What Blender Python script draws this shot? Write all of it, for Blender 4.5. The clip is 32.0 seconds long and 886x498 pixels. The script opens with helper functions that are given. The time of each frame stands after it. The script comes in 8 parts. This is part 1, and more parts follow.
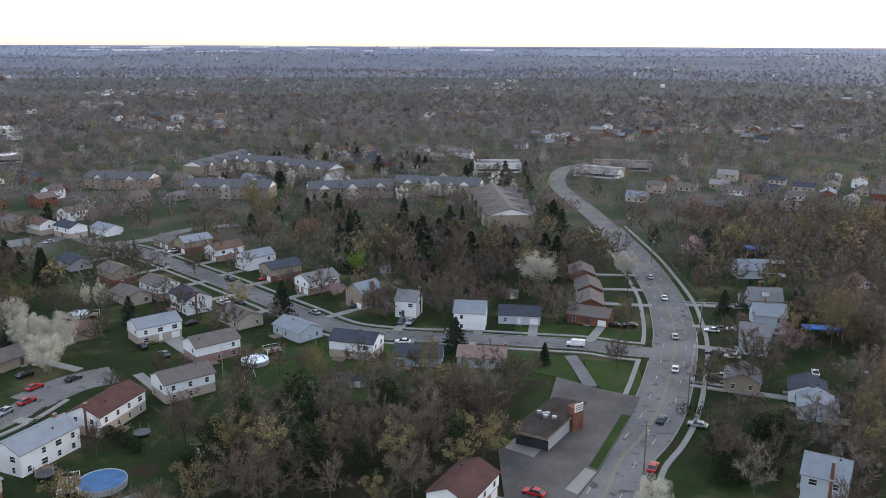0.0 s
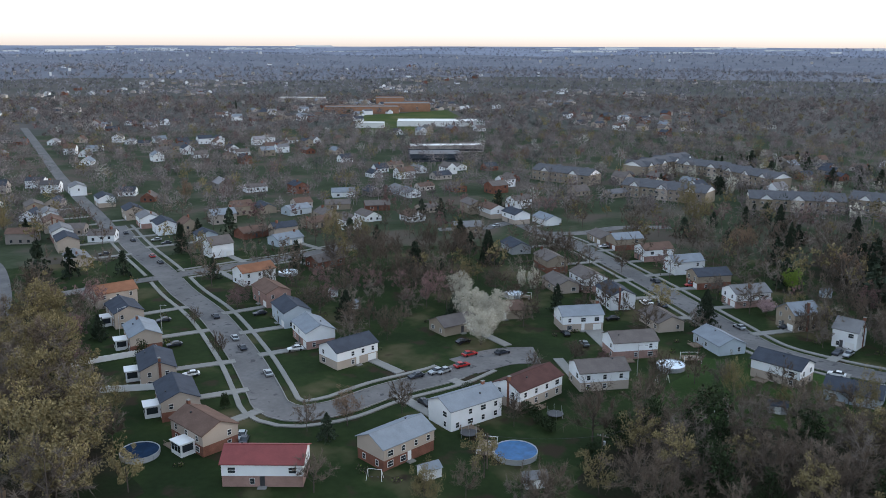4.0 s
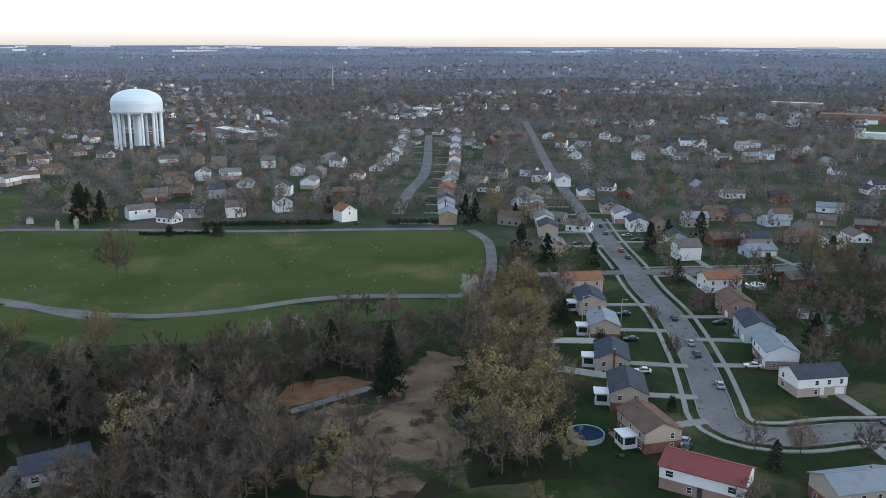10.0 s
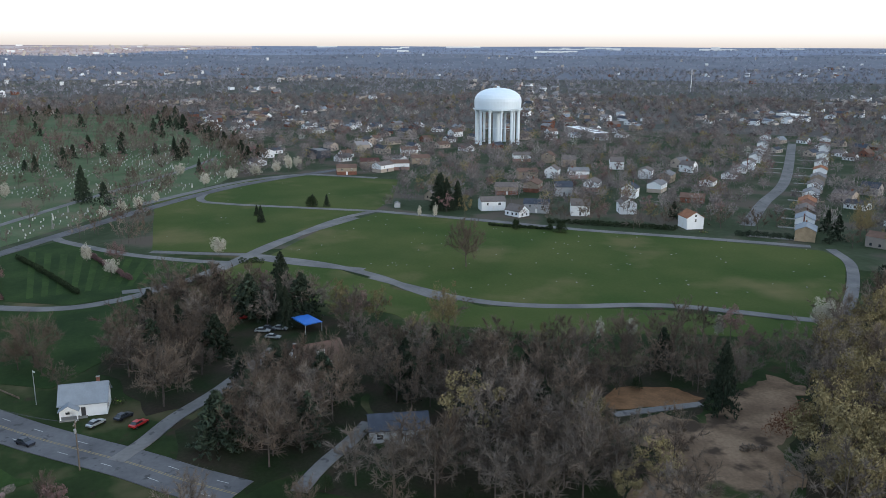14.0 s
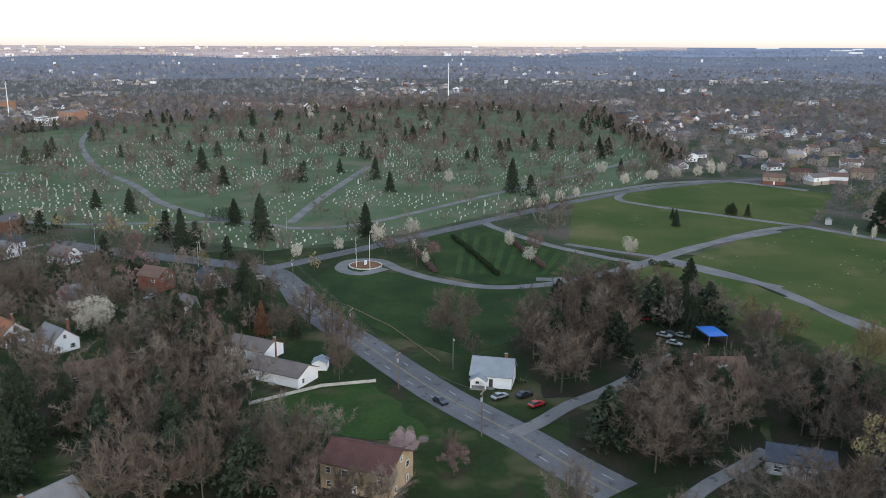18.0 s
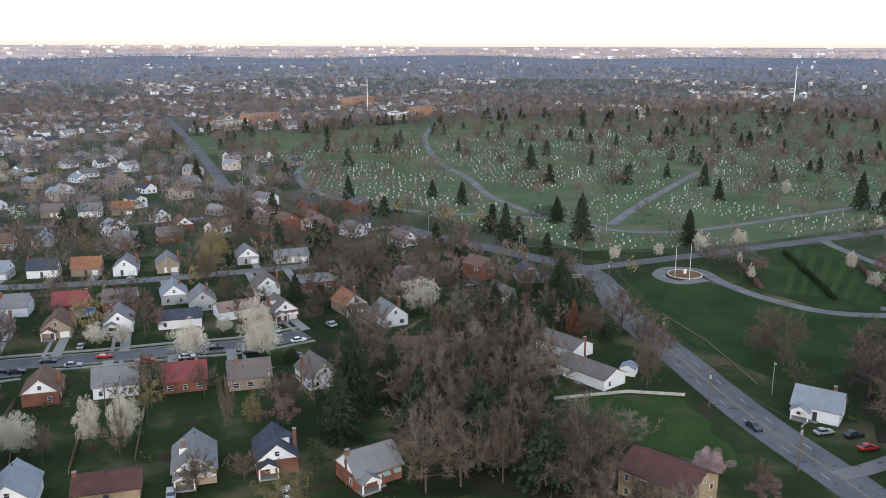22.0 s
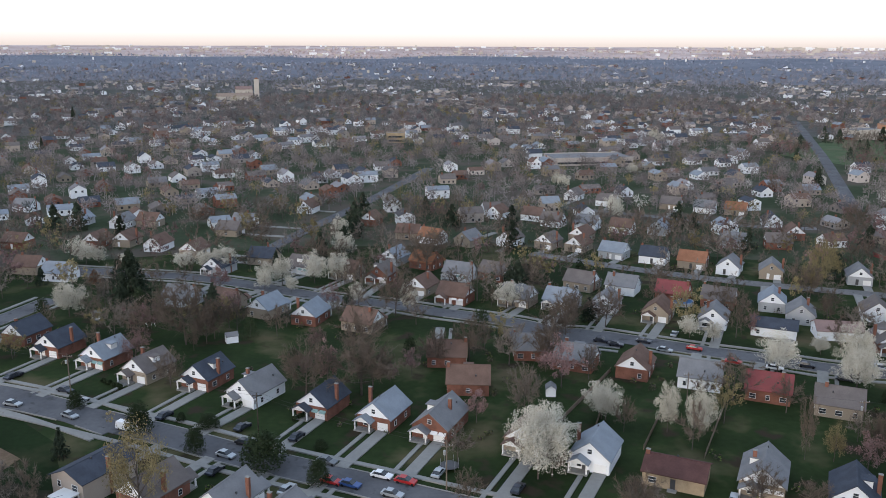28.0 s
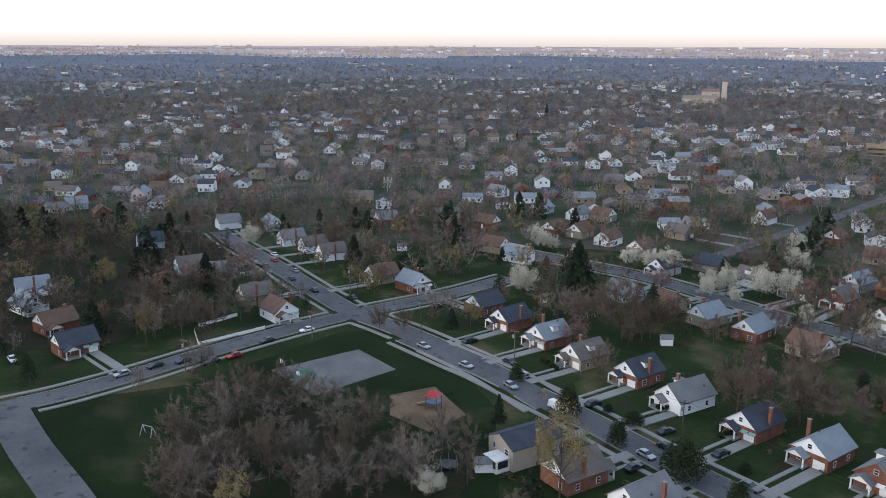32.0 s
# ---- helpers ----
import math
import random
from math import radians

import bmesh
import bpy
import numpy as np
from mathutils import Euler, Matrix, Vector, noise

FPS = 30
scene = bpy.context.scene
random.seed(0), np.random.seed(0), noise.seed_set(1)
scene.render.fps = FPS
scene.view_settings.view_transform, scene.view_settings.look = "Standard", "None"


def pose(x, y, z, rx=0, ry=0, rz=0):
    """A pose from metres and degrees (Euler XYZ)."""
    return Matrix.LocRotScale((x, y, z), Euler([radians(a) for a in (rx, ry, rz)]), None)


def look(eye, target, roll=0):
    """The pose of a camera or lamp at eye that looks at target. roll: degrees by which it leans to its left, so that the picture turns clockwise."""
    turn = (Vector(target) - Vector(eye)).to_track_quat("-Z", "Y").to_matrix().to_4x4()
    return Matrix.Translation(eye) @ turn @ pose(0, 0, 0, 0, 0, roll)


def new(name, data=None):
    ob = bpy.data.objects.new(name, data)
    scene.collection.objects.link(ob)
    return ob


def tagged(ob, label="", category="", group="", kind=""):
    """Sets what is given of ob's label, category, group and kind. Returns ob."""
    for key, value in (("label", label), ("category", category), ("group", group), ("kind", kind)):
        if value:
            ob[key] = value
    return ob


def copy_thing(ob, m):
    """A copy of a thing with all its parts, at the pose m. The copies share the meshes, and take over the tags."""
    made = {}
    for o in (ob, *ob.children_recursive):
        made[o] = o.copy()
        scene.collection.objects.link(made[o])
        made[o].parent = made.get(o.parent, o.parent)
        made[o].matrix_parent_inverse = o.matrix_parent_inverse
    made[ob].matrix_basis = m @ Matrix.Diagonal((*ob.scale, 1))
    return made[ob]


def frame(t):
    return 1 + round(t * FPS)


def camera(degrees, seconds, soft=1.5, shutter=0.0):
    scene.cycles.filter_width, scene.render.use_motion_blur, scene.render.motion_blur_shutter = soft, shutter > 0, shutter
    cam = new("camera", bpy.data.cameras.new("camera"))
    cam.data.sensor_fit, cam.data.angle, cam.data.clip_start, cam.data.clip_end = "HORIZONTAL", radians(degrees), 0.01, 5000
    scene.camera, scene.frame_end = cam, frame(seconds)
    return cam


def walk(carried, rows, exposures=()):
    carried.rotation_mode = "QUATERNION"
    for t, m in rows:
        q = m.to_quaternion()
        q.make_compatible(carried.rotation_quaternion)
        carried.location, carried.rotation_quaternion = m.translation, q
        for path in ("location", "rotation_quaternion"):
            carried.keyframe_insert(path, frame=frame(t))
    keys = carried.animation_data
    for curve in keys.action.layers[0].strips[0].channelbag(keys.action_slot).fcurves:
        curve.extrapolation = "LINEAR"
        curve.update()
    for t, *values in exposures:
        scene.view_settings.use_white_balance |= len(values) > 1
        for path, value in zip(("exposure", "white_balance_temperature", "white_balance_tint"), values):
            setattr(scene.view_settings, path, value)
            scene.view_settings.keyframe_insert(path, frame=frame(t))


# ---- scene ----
# The camera turns where it hangs, high over a suburb at dusk.
EYE, PITCH, ROLL = 85.0, -13.51, 0.21
cam = camera(55.25, 32.0, soft=0.8)
YAWS = [
    (0.0, -0.00),
    (0.5, 3.63),
    (1.0, 7.24),
    (1.5, 10.87),
    (2.0, 14.53),
    (2.5, 18.20),
    (3.0, 21.90),
    (3.5, 25.57),
    (4.0, 29.24),
    (4.5, 32.63),
    (6.5, 44.37),
    (7.0, 47.34),
    (7.5, 50.33),
    (8.0, 53.31),
    (8.5, 56.30),
    (9.0, 59.30),
    (9.5, 60.83),
    (10.0, 60.96),
    (10.5, 61.09),
    (11.0, 61.23),
    (11.5, 61.36),
    (12.0, 62.30),
    (12.5, 69.05),
    (13.0, 75.39),
    (13.5, 80.13),
    (14.0, 84.30),
    (14.5, 87.63),
    (16.5, 100.86),
    (17.0, 104.24),
    (17.5, 108.24),
    (18.0, 112.36),
    (18.5, 116.47),
    (19.0, 119.51),
    (19.5, 122.41),
    (20.0, 125.56),
    (20.5, 127.47),
    (21.0, 129.54),
    (21.5, 131.97),
    (22.0, 134.25),
    (22.5, 136.56),
    (23.0, 139.41),
    (23.5, 142.40),
    (24.0, 145.69),
    (24.5, 149.56),
    (25.0, 153.39),
    (25.5, 156.86),
    (27.5, 171.11),
    (28.0, 174.67),
    (28.5, 178.19),
    (29.0, 181.68),
    (29.5, 185.73),
    (30.0, 190.22),
    (30.5, 194.05),
    (31.0, 197.47),
    (31.5, 201.05),
    (32.0, 205.01),
]
walk(cam, [(t, pose(0, 0, EYE, 90 + PITCH, 0, yaw) @ pose(0, 0, 0, 0, 0, ROLL)) for t, yaw in YAWS],
     exposures=[(0.0, 0.72, 6900, 13), (3.0, 0.58, 6600, 10), (7.0, 0.40, 6300, 6), (14.0, 0.42, 6300, 6), (18.0, 0.64, 6500, 8), (25.0, 0.68, 6650, 12), (28.0, 0.46, 6450, 11), (32.0, 0.40, 6350, 10)])

# ---- light: a pale sky after sunset, with a weak broad sun ----
SUN_YAW, SUN_UP = -40.0, 10.0
world = bpy.data.worlds.new("sky")
scene.world = world
world.use_nodes = True
wn = world.node_tree.nodes
sky = wn.new("ShaderNodeTexSky")
sky.sky_type, sky.sun_disc = "NISHITA", False
sky.sun_elevation, sky.sun_rotation = radians(SUN_UP), radians(-SUN_YAW)
sky.air_density, sky.dust_density, sky.ozone_density = 1.0, 3.0, 1.0
soft_sky = wn.new("ShaderNodeHueSaturation")
soft_sky.inputs["Saturation"].default_value = 0.6
toward, upward, veil = wn.new("ShaderNodeTexCoord"), wn.new("ShaderNodeSeparateXYZ"), wn.new("ShaderNodeValToRGB")
cover = wn.new("ShaderNodeMix")
cover.data_type = "RGBA"
cover.inputs["Factor"].default_value = 0.86
# thin high cloud: warm white low down, blue-grey overhead
for spot, tone in zip((0.0, 0.03, 0.10, 0.45), ((5.0, 4.35, 4.0), (8.0, 7.7, 7.5), (6.6, 6.9, 7.3), (4.0, 5.0, 6.6))):
    e = veil.color_ramp.elements[0] if spot == 0.0 else veil.color_ramp.elements.new(spot)
    e.position, e.color = spot, (*(c / 10 for c in tone), 1)
veil.color_ramp.elements.remove(veil.color_ramp.elements[-1])
scale_up = wn.new("ShaderNodeVectorMath")
scale_up.operation = "SCALE"
scale_up.inputs["Scale"].default_value = 10.0
wl = world.node_tree.links
wl.new(toward.outputs["Generated"], upward.inputs[0])
wl.new(upward.outputs["Z"], veil.inputs["Fac"])
wl.new(veil.outputs["Color"], scale_up.inputs[0])
wl.new(sky.outputs[0], soft_sky.inputs["Color"])
wl.new(soft_sky.outputs[0], cover.inputs["A"])
wl.new(scale_up.outputs[0], cover.inputs["B"])
wl.new(cover.outputs["Result"], wn["Background"].inputs[0])
wn["Background"].inputs[1].default_value = 0.15
sun = new("sun", bpy.data.lights.new("sun", "SUN"))
sun.data.energy, sun.data.angle, sun.data.color = 1.3, radians(25), (1.0, 0.9, 0.8)
sun.matrix_world = look((0, 0, 0), (math.sin(radians(SUN_YAW)) , -math.cos(radians(SUN_YAW)), -math.tan(radians(SUN_UP))))

# ---- materials ----
MATS = {}


def mat(name, color, rough=0.85, vary=0.25, scale=1.0, fine=8.0, metal=0.0, bump=0.0, island=0.0, other=None, tone=0.0):
    """A surface with stains at one scale and grain at another; island: how far loose pieces differ; tone: how far whole plants differ."""
    m = bpy.data.materials.new(name)
    m.use_nodes = True
    n, l = m.node_tree.nodes, m.node_tree.links
    b = n["Principled BSDF"]
    b.inputs["Roughness"].default_value, b.inputs["Metallic"].default_value = rough, metal
    b.inputs["Specular IOR Level"].default_value = 0.5 if rough < 0.75 else 0.06
    geo = n.new("ShaderNodeNewGeometry")
    big, small = n.new("ShaderNodeTexNoise"), n.new("ShaderNodeTexNoise")
    for tex, s in ((big, scale), (small, fine)):
        tex.inputs["Scale"].default_value, tex.inputs["Detail"].default_value = s, 3.0
        l.new(geo.outputs["Position"], tex.inputs["Vector"])
    mix = n.new("ShaderNodeMix")
    mix.data_type = "RGBA"
    dark = other or tuple(c * (1 - vary) for c in color)
    mix.inputs["A"].default_value, mix.inputs["B"].default_value = (*dark, 1), (*color, 1)
    ramp = n.new("ShaderNodeMapRange")
    ramp.inputs["From Min"].default_value, ramp.inputs["From Max"].default_value = 0.36, 0.64
    l.new(big.outputs["Fac"], ramp.inputs["Value"])
    l.new(ramp.outputs["Result"], mix.inputs["Factor"])
    hsv = n.new("ShaderNodeHueSaturation")
    l.new(mix.outputs["Result"], hsv.inputs["Color"])
    val = n.new("ShaderNodeMapRange")
    val.inputs["To Min"].default_value, val.inputs["To Max"].default_value = 1 - vary, 1 + vary
    l.new(small.outputs["Fac"], val.inputs["Value"])
    if island:
        isl = n.new("ShaderNodeMapRange")
        isl.inputs["To Min"].default_value, isl.inputs["To Max"].default_value = 1 - island, 1 + island
        l.new(geo.outputs["Random Per Island"], isl.inputs["Value"])
        mul = n.new("ShaderNodeMath")
        mul.operation = "MULTIPLY"
        l.new(val.outputs["Result"], mul.inputs[0])
        l.new(isl.outputs["Result"], mul.inputs[1])
        l.new(mul.outputs[0], hsv.inputs["Value"])
    else:
        l.new(val.outputs["Result"], hsv.inputs["Value"])
    if tone:
        # each plant has a lightness of its own
        att, obj = n.new("ShaderNodeAttribute"), n.new("ShaderNodeObjectInfo")
        att.attribute_name = "tone"
        wide = n.new("ShaderNodeMapRange")
        wide.inputs["To Min"].default_value, wide.inputs["To Max"].default_value = 1 - tone / 2, 1 + tone / 2
        l.new(obj.outputs["Random"], wide.inputs["Value"])
        shift = n.new("ShaderNodeMath")
        shift.operation, shift.inputs[1].default_value = "MULTIPLY_ADD", tone
        l.new(att.outputs["Fac"], shift.inputs[0])
        l.new(wide.outputs["Result"], shift.inputs[2])
        light = n.new("ShaderNodeVectorMath")
        light.operation = "SCALE"
        l.new(hsv.outputs["Color"], light.inputs[0])
        l.new(shift.outputs[0], light.inputs["Scale"])
        l.new(light.outputs[0], b.inputs["Base Color"])
    else:
        l.new(hsv.outputs["Color"], b.inputs["Base Color"])
    if bump:
        bp = n.new("ShaderNodeBump")
        bp.inputs["Strength"].default_value = bump
        l.new(small.outputs["Fac"], bp.inputs["Height"])
        l.new(bp.outputs["Normal"], b.inputs["Normal"])
    MATS[name] = m
    return m


def blend_over(m, color, scale, low, high):
    """Lays a second, patchy colour over a material made by mat()."""
    n, l = m.node_tree.nodes, m.node_tree.links
    b = n["Principled BSDF"]
    was = b.inputs["Base Color"].links[0].from_socket
    geo, tex = n.new("ShaderNodeNewGeometry"), n.new("ShaderNodeTexNoise")
    tex.inputs["Scale"].default_value, tex.inputs["Detail"].default_value = scale, 4.0
    l.new(geo.outputs["Position"], tex.inputs["Vector"])
    r = n.new("ShaderNodeMapRange")
    r.inputs["From Min"].default_value, r.inputs["From Max"].default_value = low, high
    l.new(tex.outputs["Fac"], r.inputs["Value"])
    mix = n.new("ShaderNodeMix")
    mix.data_type = "RGBA"
    l.new(r.outputs["Result"], mix.inputs["Factor"])
    l.new(was, mix.inputs["A"])
    mix.inputs["B"].default_value = (*color, 1)
    l.new(mix.outputs["Result"], b.inputs["Base Color"])
    return m


GROUND = mat("ground", (0.028, 0.044, 0.015), 0.95, 0.35, 0.05, 0.6, other=(0.016, 0.026, 0.010))
blend_over(GROUND, (0.092, 0.076, 0.044), 0.05, 0.54, 0.70)
blend_over(GROUND, (0.036, 0.028, 0.019), 0.11, 0.58, 0.66)
# ground farther out: distance haze put in as a lighter, greyer colour
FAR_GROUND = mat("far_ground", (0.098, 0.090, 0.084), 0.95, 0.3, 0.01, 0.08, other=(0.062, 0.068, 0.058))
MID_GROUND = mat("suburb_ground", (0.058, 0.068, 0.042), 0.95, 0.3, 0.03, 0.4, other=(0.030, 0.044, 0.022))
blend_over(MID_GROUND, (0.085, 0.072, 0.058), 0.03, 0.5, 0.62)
LITTER = mat("leaf_litter", (0.034, 0.027, 0.020), 0.95, 0.35, 0.08, 1.2, other=(0.016, 0.024, 0.010))
FIELD_GRASS = mat("field_grass", (0.062, 0.077, 0.023), 0.95, 0.18, 0.025, 0.8, other=(0.036, 0.060, 0.015))
blend_over(FIELD_GRASS, (0.120, 0.105, 0.048), 0.03, 0.55, 0.8)
LAWN = mat("lawn", (0.027, 0.048, 0.015), 0.95, 0.3, 0.06, 0.8, other=(0.015, 0.030, 0.010))
CEM_LAWN = mat("cemetery_grass", (0.085, 0.112, 0.062), 0.95, 0.25, 0.04, 0.6, other=(0.060, 0.088, 0.043))
blend_over(CEM_LAWN, (0.125, 0.110, 0.075), 0.03, 0.52, 0.72)
VERGE_GRASS = mat("verge_grass", (0.034, 0.060, 0.017), 0.95, 0.3, 0.08, 0.9, other=(0.024, 0.044, 0.013))
blend_over(VERGE_GRASS, (0.070, 0.062, 0.034), 0.06, 0.58, 0.78)
PARK_GRASS = mat("park_grass", (0.014, 0.026, 0.009), 0.95, 0.3, 0.06, 0.8, other=(0.009, 0.017, 0.006))
blend_over(PARK_GRASS, (0.045, 0.042, 0.022), 0.05, 0.55, 0.75)
ASPHALT = mat("asphalt", (0.170, 0.163, 0.160), 0.9, 0.2, 0.08, 0.9, other=(0.125, 0.121, 0.120))
blend_over(ASPHALT, (0.080, 0.078, 0.080), 0.35, 0.60, 0.66)
ASPHALT_DARK = mat("dark_asphalt", (0.122, 0.122, 0.128), 0.9, 0.2, 0.08, 0.9, other=(0.088, 0.088, 0.094))
blend_over(ASPHALT_DARK, (0.068, 0.067, 0.070), 0.35, 0.60, 0.66)
ASPHALT2 = mat("worn_asphalt", (0.165, 0.16, 0.158), 0.9, 0.16, 0.1, 0.9, other=(0.115, 0.113, 0.115))
LOT_M = mat("lot_asphalt", (0.118, 0.106, 0.100), 0.9, 0.2, 0.1, 0.9, other=(0.080, 0.074, 0.072))
CONCRETE = mat("concrete", (0.245, 0.24, 0.225), 0.9, 0.12, 0.15, 1.5)
PAINT_WHITE = mat("road_paint", (0.40, 0.40, 0.39), 0.8, 0.2, 0.4)
PAINT_YELLOW = mat("yellow_paint", (0.28, 0.22, 0.12), 0.8, 0.2, 0.4)
DIRT_M = mat("bare_dirt", (0.195, 0.135, 0.090), 0.95, 0.35, 0.12, 1.2, other=(0.115, 0.078, 0.052), bump=0.5)
blend_over(DIRT_M, (0.050, 0.036, 0.026), 0.10, 0.56, 0.64)
blend_over(DIRT_M, (0.030, 0.040, 0.016), 0.06, 0.60, 0.70)
MULCH_M = mat("mulch", (0.175, 0.098, 0.052), 0.95, 0.3, 0.3, 1.5)
GLASS = mat("window_glass", (0.035, 0.042, 0.05), 0.15, 0.3, 0.3)
WHITE = mat("white_paint", (0.74, 0.74, 0.73), 0.6, 0.06, 0.4)
DARK = mat("dark_metal", (0.05, 0.05, 0.055), 0.5, 0.2)
WOOD = mat("weathered_wood", (0.22, 0.17, 0.13), 0.85, 0.25, 0.6)
POLE = mat("pole_wood", (0.16, 0.13, 0.105), 0.9, 0.25, 0.6)
STEEL = mat("galvanised_steel", (0.45, 0.46, 0.47), 0.45, 0.1, metal=0.6)
TANK = mat("tank_paint", (0.66, 0.74, 0.80), 0.4, 0.05, 0.05, 0.4)
STONE = mat("grave_stone", (0.42, 0.41, 0.38), 0.8, 0.2, 0.6, island=0.45)
TARP = mat("blue_tarp", (0.03, 0.16, 0.55), 0.5, 0.15, 0.4)
AWNING = mat("teal_awning", (0.22, 0.36, 0.34), 0.7, 0.1, 0.4)
POOL = mat("pool_cover", (0.03, 0.13, 0.30), 0.6, 0.3, 0.5, 1.5)
NAVY = mat("dark_pool_cover", (0.012, 0.030, 0.065), 0.8, 0.3, 0.5, 1.5)
TYRE = mat("tyre", (0.02, 0.02, 0.022), 0.8, 0.2)
BARK = mat("bark", (0.100, 0.082, 0.070), 0.95, 0.25, 0.8, 4.0)
TWIGS = {
    "bare": mat("bare_twigs", (0.128, 0.101, 0.080), 0.95, 0.2, 0.3, 2.0, island=0.18, tone=0.3),
    "grey": mat("grey_twigs", (0.168, 0.141, 0.119), 0.95, 0.2, 0.3, 2.0, island=0.18, tone=0.3),
    "bud": mat("budding_twigs", (0.205, 0.168, 0.088), 0.95, 0.2, 0.3, 2.0, island=0.18, tone=0.3),
    "orange": mat("orange_buds", (0.220, 0.150, 0.105), 0.95, 0.2, 0.3, 2.0, island=0.18, tone=0.3),
    "redbud": mat("red_buds", (0.190, 0.122, 0.116), 0.95, 0.2, 0.3, 2.0, island=0.18, tone=0.3),
    "blossom": mat("white_blossom", (0.52, 0.49, 0.41), 0.9, 0.12, 0.5, 2.0, island=0.18, tone=0.3),
    "pear": mat("pear_blossom", (0.50, 0.48, 0.41), 0.9, 0.12, 0.5, 2.0, island=0.18, tone=0.3),
    "pink": mat("pink_blossom", (0.42, 0.30, 0.30), 0.9, 0.15, 0.5, 2.0, island=0.18, tone=0.3),
    "willow": mat("fresh_green_leaves", (0.18, 0.25, 0.05), 0.9, 0.15, 0.5, 2.0, island=0.18, tone=0.3),
    "conifer": mat("dark_needles", (0.042, 0.056, 0.038), 0.95, 0.3, 0.5, 2.0, island=0.18, tone=0.3),
    "rust": mat("rusty_needles", (0.15, 0.075, 0.045), 0.95, 0.3, 0.5, 2.0, island=0.18, tone=0.3),
    "magnolia": mat("glossy_leaves", (0.034, 0.048, 0.024), 0.95, 0.3, 0.5, 2.0, island=0.18, tone=0.3),
}
WALLS = {
    "white": mat("white_siding", (0.76, 0.78, 0.80), 0.7, 0.06, 0.3), "beige": mat("beige_siding", (0.42, 0.355, 0.30), 0.75, 0.08, 0.3),
    "tan": mat("tan_siding", (0.30, 0.250, 0.195), 0.75, 0.1, 0.3), "paleblue": mat("pale_blue_siding", (0.42, 0.48, 0.54), 0.7, 0.08, 0.3),
    "grey": mat("grey_siding", (0.38, 0.39, 0.40), 0.75, 0.1, 0.3), "brick": mat("red_brick", (0.215, 0.100, 0.072), 0.9, 0.3, 0.5, 5.0),
    "pinkbrick": mat("pink_brick", (0.34, 0.22, 0.19), 0.9, 0.2, 0.5, 5.0), "tanbrick": mat("tan_brick", (0.35, 0.27, 0.18), 0.9, 0.2, 0.5, 5.0),
}
ROOFS = {
    "charcoal": mat("charcoal_shingles", (0.115, 0.116, 0.126), 0.9, 0.15, 0.4, 3.0),
    "greyblue": mat("grey_blue_shingles", (0.225, 0.250, 0.280), 0.9, 0.12, 0.4, 3.0), "slate": mat("dark_slate_shingles", (0.062, 0.070, 0.088), 0.9, 0.18, 0.4, 3.0),
    "grey": mat("grey_shingles", (0.190, 0.190, 0.195), 0.9, 0.15, 0.4, 3.0), "taupe": mat("taupe_shingles", (0.150, 0.130, 0.122), 0.9, 0.15, 0.4, 3.0),
    "brown": mat("brown_shingles", (0.150, 0.098, 0.078), 0.9, 0.18, 0.4, 3.0), "orange": mat("rust_orange_shingles", (0.260, 0.125, 0.075), 0.9, 0.18, 0.4, 3.0),
    "red": mat("red_metal_roof", (0.205, 0.042, 0.040), 0.7, 0.15, 0.4, 3.0), "darkred": mat("dark_red_shingles", (0.098, 0.052, 0.047), 0.9, 0.18, 0.4, 3.0),
    "tan": mat("tan_shingles", (0.270, 0.210, 0.170), 0.9, 0.15, 0.4, 3.0), "pinkbrown": mat("pink_brown_shingles", (0.240, 0.165, 0.150), 0.9, 0.15, 0.4, 3.0),
}
CARS = {
    "white": mat("white_car_paint", (0.70, 0.70, 0.70), 0.3, 0.03), "silver": mat("silver_car_paint", (0.36, 0.38, 0.40), 0.3, 0.03, metal=0.4),
    "grey": mat("grey_car_paint", (0.14, 0.15, 0.16), 0.3, 0.03, metal=0.3), "dark": mat("dark_car_paint", (0.035, 0.04, 0.055), 0.3, 0.05, metal=0.3),
    "black": mat("black_car_paint", (0.015, 0.015, 0.018), 0.25, 0.05), "red": mat("red_car_paint", (0.36, 0.02, 0.02), 0.3, 0.05),
    "blue": mat("blue_car_paint", (0.03, 0.07, 0.20), 0.3, 0.05),
}
FAR_WALL = mat("far_walls", (0.38, 0.34, 0.31), 0.8, 0.1, 0.05, 0.3, island=0.5)
# backdrop hills and woods: distance haze painted in as pale blue-grey
HAZE_HILLS = mat("backdrop_haze_hills", (0.210, 0.235, 0.295), 0.95, 0.2, 0.004, 0.03, other=(0.165, 0.190, 0.250))
# the last of these has late sunlight painted in as a warm colour
HAZE_SUN_WOODS = [mat("backdrop_haze_woods", (0.225, 0.245, 0.300), 0.95, 0.2, 0.01, 0.1, island=0.15, tone=0.28), mat("backdrop_haze_woods_pale", (0.255, 0.272, 0.325), 0.95, 0.2, 0.01, 0.1, island=0.15, tone=0.28), mat("backdrop_haze_woods_olive", (0.210, 0.222, 0.255), 0.95, 0.2, 0.01, 0.1, island=0.15, tone=0.28), mat("backdrop_haze_woods_dark", (0.170, 0.190, 0.235), 0.95, 0.2, 0.01, 0.1, island=0.15, tone=0.28), mat("backdrop_sun_tint_woods", (0.46, 0.36, 0.33), 0.95, 0.2, 0.01, 0.1, island=0.15, tone=0.28)]
# late sunlight painted into the far land's pale pinkish colour
SUN_TINT_LAND = mat("backdrop_sun_tint_land", (0.52, 0.42, 0.39), 0.95, 0.2, 0.004, 0.03, other=(0.38, 0.295, 0.27))
